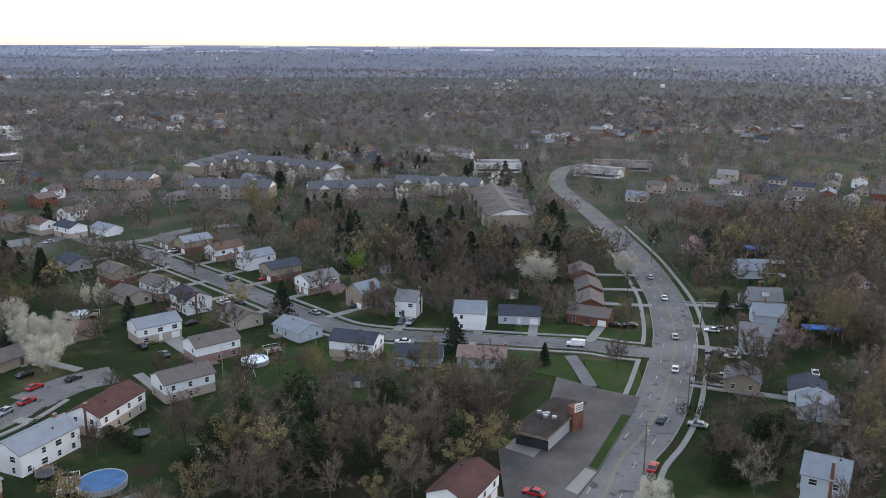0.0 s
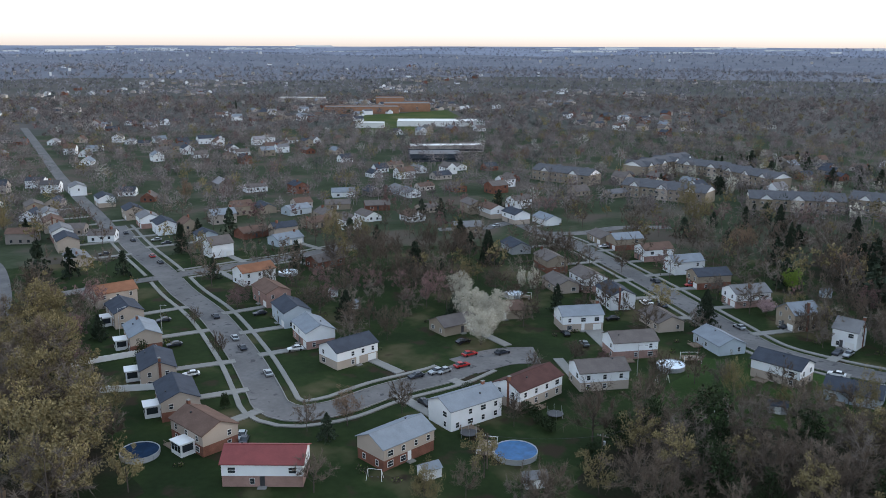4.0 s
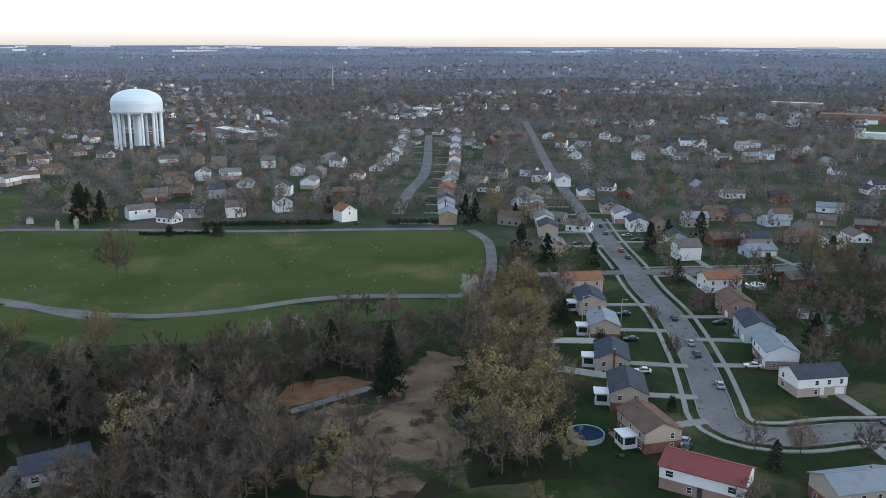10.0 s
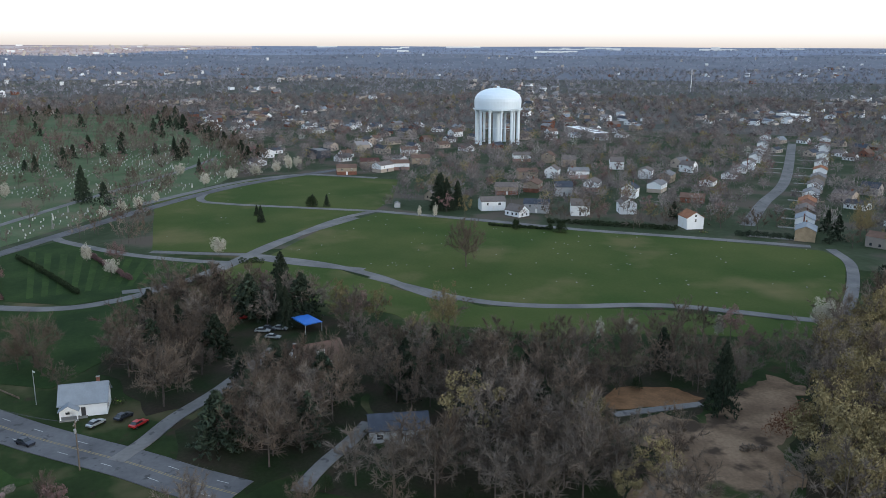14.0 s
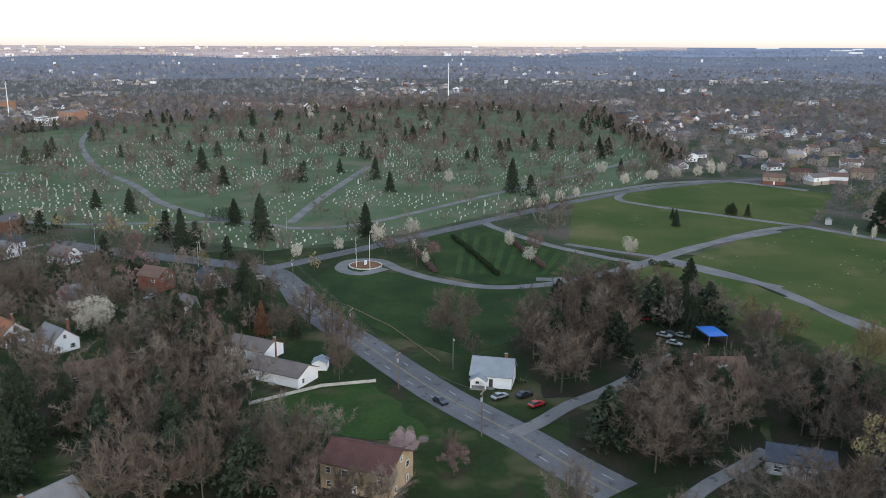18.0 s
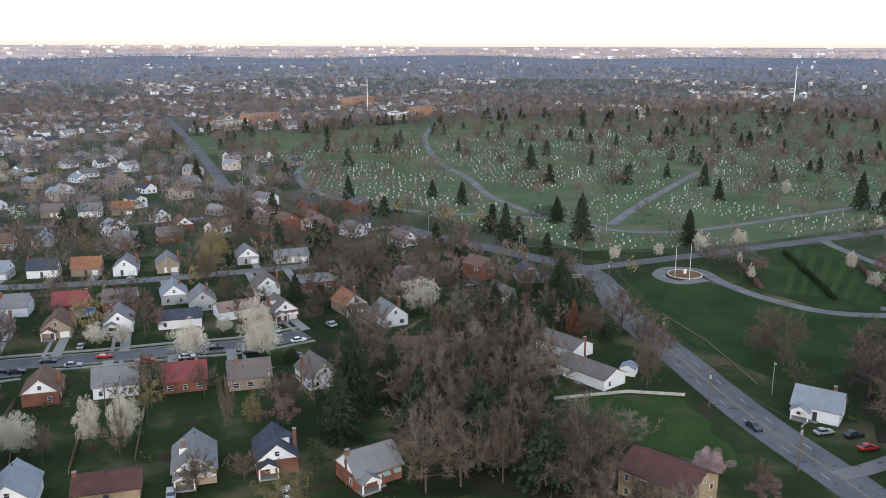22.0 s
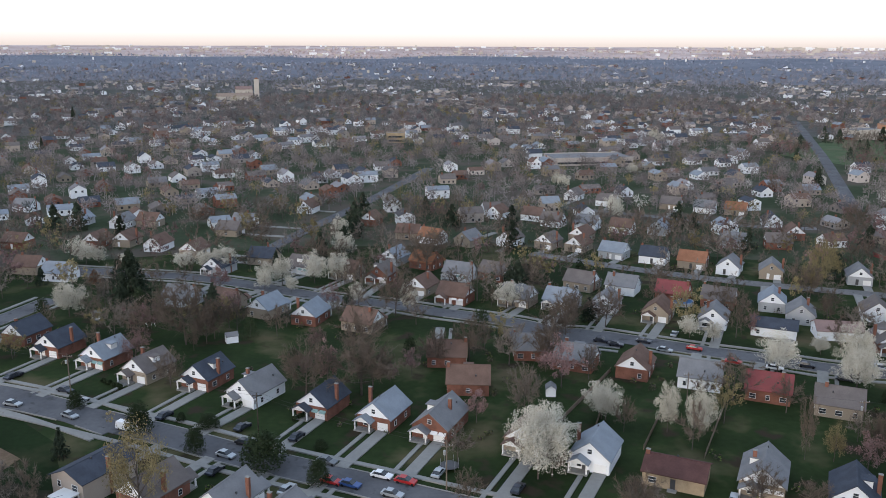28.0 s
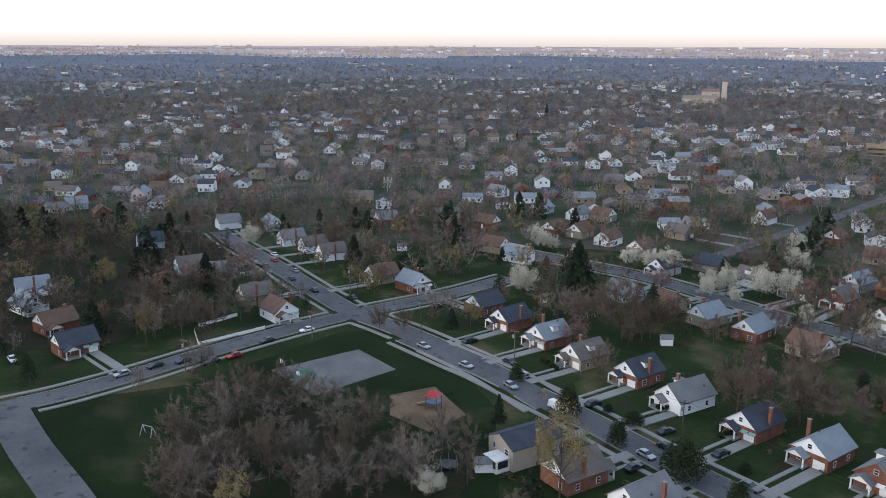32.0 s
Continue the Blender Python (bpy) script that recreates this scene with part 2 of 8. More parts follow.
# nearer backdrop land, blue-grey with the same painted haze
HAZE_LAND = mat("backdrop_haze_land", (0.155, 0.165, 0.195), 0.95, 0.2, 0.01, 0.08, other=(0.125, 0.136, 0.165))
# far suburb woods: thinner haze painted in, paler and bluer than real twigs
HAZE_MID_WOODS = [mat("far_haze_woods", (0.232, 0.226, 0.250), 0.95, 0.2, 0.01, 0.1, island=0.15, tone=0.28), mat("far_haze_woods_pale", (0.275, 0.268, 0.292), 0.95, 0.2, 0.01, 0.1, island=0.15, tone=0.28), mat("far_haze_woods_olive", (0.200, 0.186, 0.160), 0.95, 0.2, 0.01, 0.1, island=0.15, tone=0.28), mat("far_haze_woods_dark", (0.135, 0.142, 0.155), 0.95, 0.2, 0.01, 0.1, island=0.15, tone=0.28)]
FAR_ROOF = mat("far_roofs", (0.165, 0.158, 0.162), 0.9, 0.1, 0.05, 0.3, island=0.6)

# ---- mesh helpers ----


def mesh(name, verts, faces, mats, idx=None):
    me = bpy.data.meshes.new(name)
    me.from_pydata([tuple(v) for v in verts], [], [tuple(f) for f in faces])
    for m in (mats if isinstance(mats, (list, tuple)) else [mats]):
        me.materials.append(m)
    if idx is not None:
        me.polygons.foreach_set("material_index", idx)
    return me


def part(name, me, parent, label="", m=None):
    ob = new(name, me)
    ob.parent = parent
    if m is not None:
        ob.matrix_basis = m
    return tagged(ob, label=label)


def box(x0, y0, z0, x1, y1, z1, v=None, f=None):
    """Adds a box to two lists of corners and faces."""
    v, f = ([] if v is None else v), ([] if f is None else f)
    k = len(v)
    v += [(x0, y0, z0), (x1, y0, z0), (x1, y1, z0), (x0, y1, z0), (x0, y0, z1), (x1, y0, z1), (x1, y1, z1), (x0, y1, z1)]
    f += [(k, k + 3, k + 2, k + 1), (k + 4, k + 5, k + 6, k + 7), (k, k + 1, k + 5, k + 4), (k + 1, k + 2, k + 6, k + 5), (k + 2, k + 3, k + 7, k + 6), (k + 3, k, k + 4, k + 7)]
    return v, f


def tube(p0, p1, r0, r1, v, f, sides=4):
    p0, p1 = Vector(p0), Vector(p1)
    d = (p1 - p0)
    if d.length < 1e-6:
        return
    d.normalize()
    a = d.orthogonal().normalized()
    b = d.cross(a)
    k = len(v)
    for p, r in ((p0, r0), (p1, r1)):
        for i in range(sides):
            w = 2 * math.pi * i / sides
            v.append(tuple(p + (a * math.cos(w) + b * math.sin(w)) * r))
    for i in range(sides):
        j = (i + 1) % sides
        f.append((k + i, k + j, k + sides + j, k + sides + i))
    f.append(tuple(k + sides + i for i in range(sides)))


def lathe(rows, sides, v, f, cx=0.0, cy=0.0):
    """Turns (radius, height) rows round the upright axis."""
    k = len(v)
    for r, z in rows:
        for i in range(sides):
            w = 2 * math.pi * i / sides
            v.append((cx + r * math.cos(w), cy + r * math.sin(w), z))
    for a in range(len(rows) - 1):
        for i in range(sides):
            j = (i + 1) % sides
            f.append((k + a * sides + i, k + a * sides + j, k + (a + 1) * sides + j, k + (a + 1) * sides + i))


def inside(x, y, poly):
    hit = False
    for (ax, ay), (bx, by) in zip(poly, poly[1:] + poly[:1]):
        if (ay > y) != (by > y) and x < (bx - ax) * (y - ay) / (by - ay) + ax:
            hit = not hit
    return hit


def bearing(x, y):
    """Degrees to the left of north, from -90 to 270."""
    a = math.degrees(math.atan2(-x, y))
    return a + 360 if a < -90 else a


def land(x, y):
    """The land lies flat near by and rises in soft ridges towards the horizon."""
    r = math.hypot(x, y)
    if r < 1400:
        return 0.0
    fade = max(0.0, min(1.0, (r - 1500) / 600)) * max(0.0, min(1.0, (4640 - r) / 500))
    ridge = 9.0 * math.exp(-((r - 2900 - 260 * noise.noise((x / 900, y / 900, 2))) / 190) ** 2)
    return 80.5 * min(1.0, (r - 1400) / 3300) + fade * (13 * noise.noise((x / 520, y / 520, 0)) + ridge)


def sun_tinted(x, y):
    """Far open country to the south-west, the last sun painted into its pale colour."""
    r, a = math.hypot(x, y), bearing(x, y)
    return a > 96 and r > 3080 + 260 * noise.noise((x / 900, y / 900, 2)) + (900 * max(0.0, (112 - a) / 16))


# ---- zones of the plan ----
WOOD_SOUTH = [(-45, 178), (-38, 187), (-25, 193), (-12, 197), (-3, 201), (14, 206), (28, 208), (13, 170), (11, 148), (-9, 144), (-51, 144), (-51, 167), (-47, 184)]
WOOD_CREEK = [(-258, -66), (-259, -51), (-254, -30), (-250, -14), (-241, 3), (-226, 22), (-214, 52), (-211, 84), (-201, 104), (-191, 112), (-201, 104), (-192, 90), (-183, 79), (-174, 77), (-171, 60), (-179, 35), (-191, 8), (-214, -12), (-231, -32), (-212, -37), (-207, -55)]
WOOD_LOW = [(-203, 1), (-181, 36), (-173, 58), (-161, 65), (-148, 65), (-129, 78), (-142, 28), (-151, -9), (-165, -1), (-173, 7)]
WOOD_BELT = [(-198, 116), (-245, 146), (-259, 177), (-209, 150), (-172, 124), (-144, 112), (-123, 100), (-129, 79), (-155, 91)]
WOOD_DELL = [(-183, -43), (-198, -35), (-211, -16), (-197, -3), (-182, -5), (-163, -14), (-155, -24), (-158, -38)]
WOOD_HILL = [(-142, -194), (-157, -170), (-178, -169), (-182, -144), (-166, -121), (-143, -108), (-121, -86), (-104, -108), (-117, -121), (-130, -143), (-116, -155)]
WOOD_ROW = [(-141, -100), (-153, -90), (-137, -63), (-126, -62), (-115, -82)]
WOOD_PIKE = [(-276, -69), (-290, -44), (-267, -16), (-254, -2), (-167, 2), (-153, -23), (-171, -38), (-201, -32), (-191, -50), (-224, -71)]
WOOD_PARK = [(132, -141), (131, -160), (119, -161), (101, -158), (84, -152), (70, -161), (59, -154), (59, -131), (112, -106)]
WOOD_MID = [(-35, 354), (-23, 401), (17, 377), (43, 355), (67, 356), (65, 318), (24, 301), (19, 280), (-5, 290), (-21, 326)]
WOOD_EAST = [(115, 404), (217, 406), (84, 145), (77, 145), (82, 173), (116, 222), (104, 240), (150, 303), (117, 328)]
FIELD = [(-345, -38), (-331, -16), (-313, 5), (-292, 18), (-271, 42), (-265, 72), (-266, 93), (-260, 111), (-244, 145), (-262, 164), (-317, 197), (-335, 197), (-361, 153), (-389, 92), (-421, 38), (-437, 11), (-398, -18)]
MEADOW = [(-483, -115), (-517, -96), (-548, -73), (-571, -35), (-547, 25), (-471, 18), (-443, 8), (-405, -19), (-359, -39), (-352, -47), (-359, -88)]
MEADOW_LOW = [(-298, -82), (-313, -60), (-346, -45), (-329, -16), (-289, 17), (-268, 42), (-262, 91), (-242, 144), (-225, 131), (-237, 94), (-237, 58), (-251, 25), (-268, 3), (-286, -33)]
STRIPES = [(-348, -151), (-381, -133), (-354, -98), (-339, -57), (-311, -64), (-292, -79), (-282, -97), (-288, -120)]
SLOPE = [(-253, -163), (-284, -159), (-283, -141), (-278, -116), (-278, -96), (-289, -79), (-307, -63), (-328, -51), (-288, -23), (-287, -49), (-276, -69), (-229, -71), (-209, -79), (-219, -109)]
CEMETERY = [(-334, -655), (-378, -525), (-320, -440), (-296, -368), (-300, -256), (-294, -201), (-349, -162), (-429, -134), (-541, -88), (-650, -73), (-825, -139), (-1105, -243), (-1108, -521), (-896, -576), (-726, -696), (-572, -700), (-442, -766)]
LOT = [(30, 209), (40, 201), (49, 196), (47, 191), (40, 175), (33, 160), (28, 151), (24, 144), (12, 144), (12, 167), (24, 184)]
LAWN_PARK = [(172, -129), (145, -157), (132, -208), (124, -214), (91, -201), (69, -178), (51, -135), (121, -102)]
COURT = [(132, -174), (119, -198), (102, -189), (112, -165)]
PLOT = [(-162, -115), (-183, -96), (-168, -77), (-161, -66), (-154, -73), (-153, -90), (-148, -99)]
DIRT = [(-174, 56), (-179, 69), (-175, 79), (-191, 95), (-200, 108), (-195, 112), (-177, 105), (-161, 91), (-143, 85), (-132, 65), (-144, 51), (-159, 62)]
MULCH = [(-190, 59), (-197, 66), (-196, 78), (-188, 84), (-185, 74), (-184, 60)]
SCHOOL = [(-607, 877), (-564, 1016), (-456, 875), (-449, 727), (-472, 680)]
GARDENS = [(-45, 231), (-31, 239), (-10, 232), (3, 221), (18, 212), (14, 206), (-3, 201), (-12, 197), (-25, 193), (-38, 187), (-46, 182), (-51, 197), (-47, 212)]
FLATS = [(-136, 497), (-67, 441), (-7, 442), (53, 444), (70, 403), (88, 447), (86, 597), (15, 625), (-106, 709), (-152, 620)]
WOOD_GLEN = [(255, -300), (385, -290), (330, -215), (215, -150), (185, -172), (192, -205), (225, -215), (205, -262)]
WOODS = [WOOD_SOUTH, WOOD_CREEK, WOOD_LOW, WOOD_BELT, WOOD_DELL, WOOD_HILL, WOOD_ROW, WOOD_PIKE, WOOD_PARK, WOOD_MID, WOOD_EAST, WOOD_GLEN]
OPEN = [FIELD, MEADOW, MEADOW_LOW, STRIPES, SLOPE, CEMETERY, LOT, COURT, PLOT, DIRT, MULCH, SCHOOL]

# ---- ground ----
gv, gf, gi = [(0, 0, 0)], [], []
rings = [60, 120, 180, 260, 360, 480, 640, 900, 1200, 1400, 1600] + list(range(1800, 4700, 150)) + [4700, 4760]
SEG = 160
for k, r in enumerate(rings):
    for i in range(SEG):
        w = 2 * math.pi * i / SEG
        x, y = r * math.cos(w), r * math.sin(w)
        crest = 3.0 * noise.noise((math.cos(w) * 6, math.sin(w) * 6, 3)) if r >= 4500 else 0
        gv.append((x, y, land(x, y) + crest - (45 if k == len(rings) - 1 else 0)))
for i in range(SEG):
    gf.append((0, 1 + i, 1 + (i + 1) % SEG))
    gi.append(0)
for k in range(len(rings) - 1):
    for i in range(SEG):
        j = (i + 1) % SEG
        gf.append((1 + k * SEG + i, 1 + (k + 1) * SEG + i, 1 + (k + 1) * SEG + j, 1 + k * SEG + j))
        x, y, _ = gv[1 + k * SEG + i]
        # colour by ring: haze-tinted far off, sun-tinted to the south-west
        gi.append(0 if rings[k] < 360 else 5 if rings[k] < 900 else 1 if rings[k] < 1950 else 4 if sun_tinted(x, y) else 3 if rings[k] < 3400 else 2)
tagged(new("ground", mesh("ground", gv, gf, [GROUND, FAR_GROUND, HAZE_HILLS, HAZE_LAND, SUN_TINT_LAND, MID_GROUND], gi)), "patchy spring grass and bare soil of a wide suburb, haze-tinted far off", "ground", kind="structure")


def ragged(poly, amp, step=4.0):
    """The same outline with an uneven, wandering edge."""
    out = []
    for (x0, y0), (x1, y1) in zip(poly, poly[1:] + poly[:1]):
        n = max(1, int(math.hypot(x1 - x0, y1 - y0) / step))
        for i in range(n):
            x, y = x0 + (x1 - x0) * i / n, y0 + (y1 - y0) * i / n
            out.append((x + amp * noise.noise((x / 9, y / 9, 1)) + amp * 0.5 * noise.noise((x / 3, y / 3, 5)), y + amp * noise.noise((x / 9, y / 9, 4)) + amp * 0.5 * noise.noise((x / 3, y / 3, 8))))
    return out


def sheet(name, poly, material, z, label, category):
    """A thin raised sheet over a stretch of ground."""
    n = len(poly)
    v = [(x, y, z) for x, y in poly] + [(x, y, -0.2) for x, y in poly]
    f = [tuple(range(n))] + [(i, n + i, n + (i + 1) % n, (i + 1) % n) for i in range(n)]
    me = mesh(name, v, f, material)
    bm = bmesh.new()
    bm.from_mesh(me)
    bmesh.ops.recalc_face_normals(bm, faces=bm.faces)
    bmesh.ops.triangulate(bm, faces=bm.faces[:])
    bm.to_mesh(me)
    bm.free()
    return tagged(new(name, me), label, category, kind="structure")


for k, zone in enumerate(WOODS):
    sheet("woodland_floor", ragged(zone, 3.0), LITTER, 0.010 + 0.004 * k, "brown leaf litter under bare trees", "ground")
sheet("back_gardens", ragged(GARDENS, 4.0), VERGE_GRASS, 0.056, "open green gardens behind a row of houses", "lawn")
sheet("park_field", FIELD, FIELD_GRASS, 0.070, "wide mown memorial field with dry patches", "lawn")
sheet("park_meadow", MEADOW, FIELD_GRASS, 0.074, "mown burial lawn beside a lane", "lawn")
sheet("park_meadow", ragged(MEADOW_LOW, 3.0), FIELD_GRASS, 0.066, "grass verge sloping towards the woods", "lawn")
sheet("striped_lawn", STRIPES, LAWN, 0.082, "dark green lawn mown in stripes", "lawn")
sheet("park_slope", SLOPE, LAWN, 0.062, "green slope with bare scrub", "lawn")
sheet("cemetery_lawn", CEMETERY, CEM_LAWN, 0.058, "old cemetery lawn among the graves", "lawn")
sheet("playground_lawn", LAWN_PARK, PARK_GRASS, 0.004, "dark lawn of a small park", "lawn")
sheet("open_plot", ragged(PLOT, 3.0), VERGE_GRASS, 0.078, "mown open plot beside the road", "lawn")
sheet("parking_lot", LOT, LOT_M, 0.300, "worn asphalt car park beside a flat-roofed shop", "car park")
sheet("ball_court", COURT, ASPHALT2, 0.09, "cracked grey asphalt ball court", "court")
sheet("dirt_clearing", ragged(DIRT, 4.0, 1.2), DIRT_M, 0.094, "trampled bare dirt clearing in the woods", "ground")
sheet("mulch_bed", ragged(MULCH, 2.5, 2.0), MULCH_M, 0.098, "heap field of reddish wood mulch", "ground")
sheet("school_field", SCHOOL, FIELD_GRASS, 0.1, "green sports field beside a school", "lawn")

# ---- streets ----
LINES, WALKS = [], []


def smooth(pts, step=3.0):
    """A soft line through the points."""
    out = []
    P = [Vector((*p, 0)) for p in pts]
    P = [P[0] * 2 - P[1]] + P + [P[-1] * 2 - P[-2]]
    for a, b, c, d in zip(P, P[1:], P[2:], P[3:]):
        n = max(2, int((c - b).length / step))
        for i in range(n):
            t = i / n
            out.append(0.5 * (2 * b + (c - a) * t + (2 * a - 5 * b + 4 * c - d) * t * t + (3 * b - a - 3 * c + d) * t ** 3))
    return out + [P[-2]]


def ribbon(line, left, right, z, z0=-0.2):
    """A raised strip along a line, between two offsets."""
    v, f = [], []
    n = len(line)
    for i, p in enumerate(line):
        d = (line[min(i + 1, n - 1)] - line[max(i - 1, 0)])
        d.normalize()
        s = Vector((-d.y, d.x, 0))
        for off, zz in ((left, z0), (left, z), (right, z), (right, z0)):
            v.append((p.x + s.x * off, p.y + s.y * off, zz))
    for i in range(n - 1):
        for k in range(3):
            f.append((4 * i + k, 4 * i + k + 1, 4 * i + 5 + k, 4 * i + 4 + k))
    f += [(0, 3, 2, 1), (4 * n - 4, 4 * n - 3, 4 * n - 2, 4 * n - 1)]
    return v, f


LAYER = [0.105]


DARK_STREETS = ("near", "near0", "near2", "xst", "xst2", "xs3", "street", "streetw", "streetm", "pike", "pike2", "pub", "hw", "hw2")


def street(name, width, pts, walks=0):
    line = smooth(pts)
    LINES.append((line, width))
    LAYER[0] += 0.002
    road = tagged(new("road", mesh("road", *ribbon(line, -width / 2, width / 2, LAYER[0]), ASPHALT_DARK if name in DARK_STREETS else ASPHALT)), "grey worn asphalt suburban street", "road", kind="structure")
    if name in ("main", "main2", "pike"):
        marks(line, width, LAYER[0] + 0.01, road)
    if width >= 6.5 and walks:
        WALKS.append((line, width))


def path(name, width, pts, walks=0):
    line = smooth(pts)
    LINES.append((line, width))
    LAYER[0] += 0.002
    tagged(new("lane", mesh("lane", *ribbon(line, -width / 2, width / 2, LAYER[0]), ASPHALT2)), "narrow worn asphalt cemetery lane", "lane", kind="structure")


def marks(line, width, z, road):
    """Double yellow middle lines and white lane dashes."""
    for off in (-0.2, 0.2):
        part("centre_line", mesh("centre_line", *ribbon(line, off - 0.07, off + 0.07, z, z - 0.02), PAINT_YELLOW), road)
    for off in (-width / 4, width / 4):
        for i in range(0, len(line) - 1, 4):
            a, b = line[i], line[i] + (line[i + 1] - line[i]).normalized() * 3.0
            part("lane_dash", mesh("lane_dash", *ribbon([a, b], off - 0.08, off + 0.08, z, z - 0.02), PAINT_WHITE), road)


street("main", 12.5, [(24, 136), (31, 148), (38, 164), (45, 175), (52, 189), (60, 210), (69, 238), (74, 262), (77, 282), (79, 312), (80, 344), (79, 401)], 1)
street("main2", 11.0, [(79, 401), (77, 444), (73, 491), (73, 540), (86, 597), (109, 627)], 0)
street("side", 8.5, [(63, 227), (51, 230), (42, 234), (24, 237), (0, 241)], 1)
street("side2", 8.5, [(0, 240), (-11, 241), (-30, 247), (-46, 263), (-63, 281), (-79, 298), (-109, 328), (-131, 349), (-149, 359)], 1)
street("cross0", 7.0, [(-149, 359), (-170, 374), (-177, 356), (-194, 342)], 0)
street("cross1", 7.0, [(-149, 359), (-132, 369), (-121, 389), (-100, 403)], 0)
street("court", 8.5, [(-99, 195), (-102, 183), (-110, 167), (-114, 154), (-118, 148), (-122, 145), (-129, 146), (-138, 153), (-159, 169), (-192, 191), (-221, 206), (-248, 222), (-290, 245), (-331, 270)], 1)
street("court2", 7.0, [(-316, 257), (-368, 288), (-419, 317), (-508, 370), (-638, 451), (-816, 561)], 0)
street("courtend", 13.0, [(-101, 192), (-95, 204), (-87, 210)], 0)
street("cross", 7.0, [(-241, 217), (-229, 244), (-219, 266), (-210, 295)], 1)
street("crossw", 6.0, [(-241, 217), (-247, 204), (-255, 183)], 0)
street("strip", 7.0, [(-388, 188), (-447, 225), (-526, 278), (-730, 389)], 0)
path("parknear", 4.5, [(-309, 4), (-292, 20), (-278, 35), (-270, 50), (-266, 71), (-266, 90), (-263, 106), (-256, 122), (-246, 141), (-245, 151), (-268, 170), (-310, 195), (-337, 202)], 0)
path("parkfar", 5.0, [(-343, 196), (-363, 154), (-385, 105), (-408, 67), (-424, 38), (-440, 8)], 0)
path("parkjoin", 4.5, [(-278, 28), (-291, 18), (-311, 5), (-331, -16), (-348, -45)], 0)
path("parkw", 4.5, [(-348, -45), (-373, -34), (-405, -19), (-426, -6), (-440, 8)], 0)
path("parkup", 4.5, [(-440, 8), (-452, -29), (-467, -72), (-480, -89), (-511, -88), (-543, -69)], 0)
path("parkrim", 6.0, [(-467, -120), (-497, -104), (-530, -86), (-555, -67), (-573, -35), (-555, 11)], 0)
path("parks", 4.5, [(-348, -45), (-335, -50), (-315, -60), (-300, -75), (-296, -84)], 0)
path("parks2", 4.0, [(-348, -45), (-352, -66), (-357, -88)], 0)
path("loop1", 5.0, [(-335, -52), (-310, -64), (-290, -79), (-279, -96), (-280, -116), (-288, -136), (-298, -151), (-292, -161), (-280, -158), (-277, -148), (-288, -143)], 0)
path("loop2", 4.5, [(-335, -52), (-341, -71), (-354, -98), (-378, -129), (-386, -136)], 0)
path("loop3", 4.5, [(-335, -52), (-376, -34), (-423, -2)], 0)
path("loop4", 4.5, [(-342, -43), (-330, -22), (-320, 1)], 0)
street("pike", 11.0, [(-253, -163), (-230, -141), (-206, -108), (-183, -76), (-167, -49), (-159, -37), (-152, -25)], 0)
street("pike2", 10.0, [(-253, -163), (-267, -182), (-269, -212), (-268, -261), (-270, -298)], 0)
street("pub", 7.0, [(-270, -184), (-295, -174), (-338, -157), (-392, -137), (-457, -112), (-515, -84), (-558, -52), (-602, -7)], 0)
path("cem1", 5.0, [(-665, -663), (-561, -571), (-457, -452), (-408, -375), (-368, -321), (-346, -275), (-341, -254)], 0)
path("cem2", 5.0, [(-347, -224), (-422, -248), (-542, -281)], 0)
path("cem3", 4.5, [(-296, -368), (-310, -418), (-344, -475), (-389, -508), (-417, -483)], 0)
path("cem4", 4.5, [(-296, -368), (-305, -315), (-339, -252), (-339, -212), (-362, -190), (-411, -175), (-477, -157), (-586, -126), (-662, -110)], 0)
street("street", 8.0, [(-43, -242), (-65, -239), (-80, -231), (-95, -222), (-110, -214), (-127, -204), (-145, -199)], 1)
street("streetw", 8.0, [(117, -329), (86, -320), (66, -314), (48, -305), (25, -290), (10, -281), (-8, -273), (-23, -264)], 1)
street("streetm", 8.0, [(-23, -264), (-38, -256), (-50, -248), (-60, -236), (-74, -229)], 1)
street("farst", 7.0, [(-69, -341), (-105, -312), (-138, -291), (-171, -275), (-195, -264)], 0)
street("farst2", 6.0, [(-95, -452), (-143, -417), (-188, -387), (-216, -379)], 0)
street("hw", 8.0, [(-504, -958), (-365, -646), (-268, -439)], 0)
street("hw2", 7.0, [(41, -359), (24, -405), (2, -460), (-19, -520), (-46, -599)], 0)
street("near", 8.5, [(111, -213), (90, -203), (79, -198), (61, -188), (45, -179), (29, -169), (15, -161), (2, -154), (-10, -147), (-32, -135)], 1)
street("near0", 8.5, [(137, -226), (118, -219), (97, -209), (77, -198), (57, -184)], 1)
street("near2", 8.5, [(137, -226), (165, -244), (199, -267), (236, -290), (258, -306)], 1)
street("xst", 8.0, [(137, -226), (146, -206), (156, -178), (162, -157), (169, -138), (175, -127), (181, -116)], 1)
street("xst2", 8.0, [(138, -225), (124, -249), (115, -268), (107, -289)], 1)
street("xs3", 9.0, [(175, -127), (153, -115), (128, -103), (107, -92)], 0)
street("drv1", 3.5, [(-152, -13), (-162, -9), (-173, -3), (-182, 1)], 0)
street("drv2", 4.0, [(-168, -52), (-177, -48), (-189, -44), (-205, -36), (-234, -25)], 0)
street("dirt", 2.6, [(-181, 59), (-183, 70), (-185, 82)], 0)
path("lotaisle", 3.6, [(36, 225), (37, 216), (38, 203)], 0)



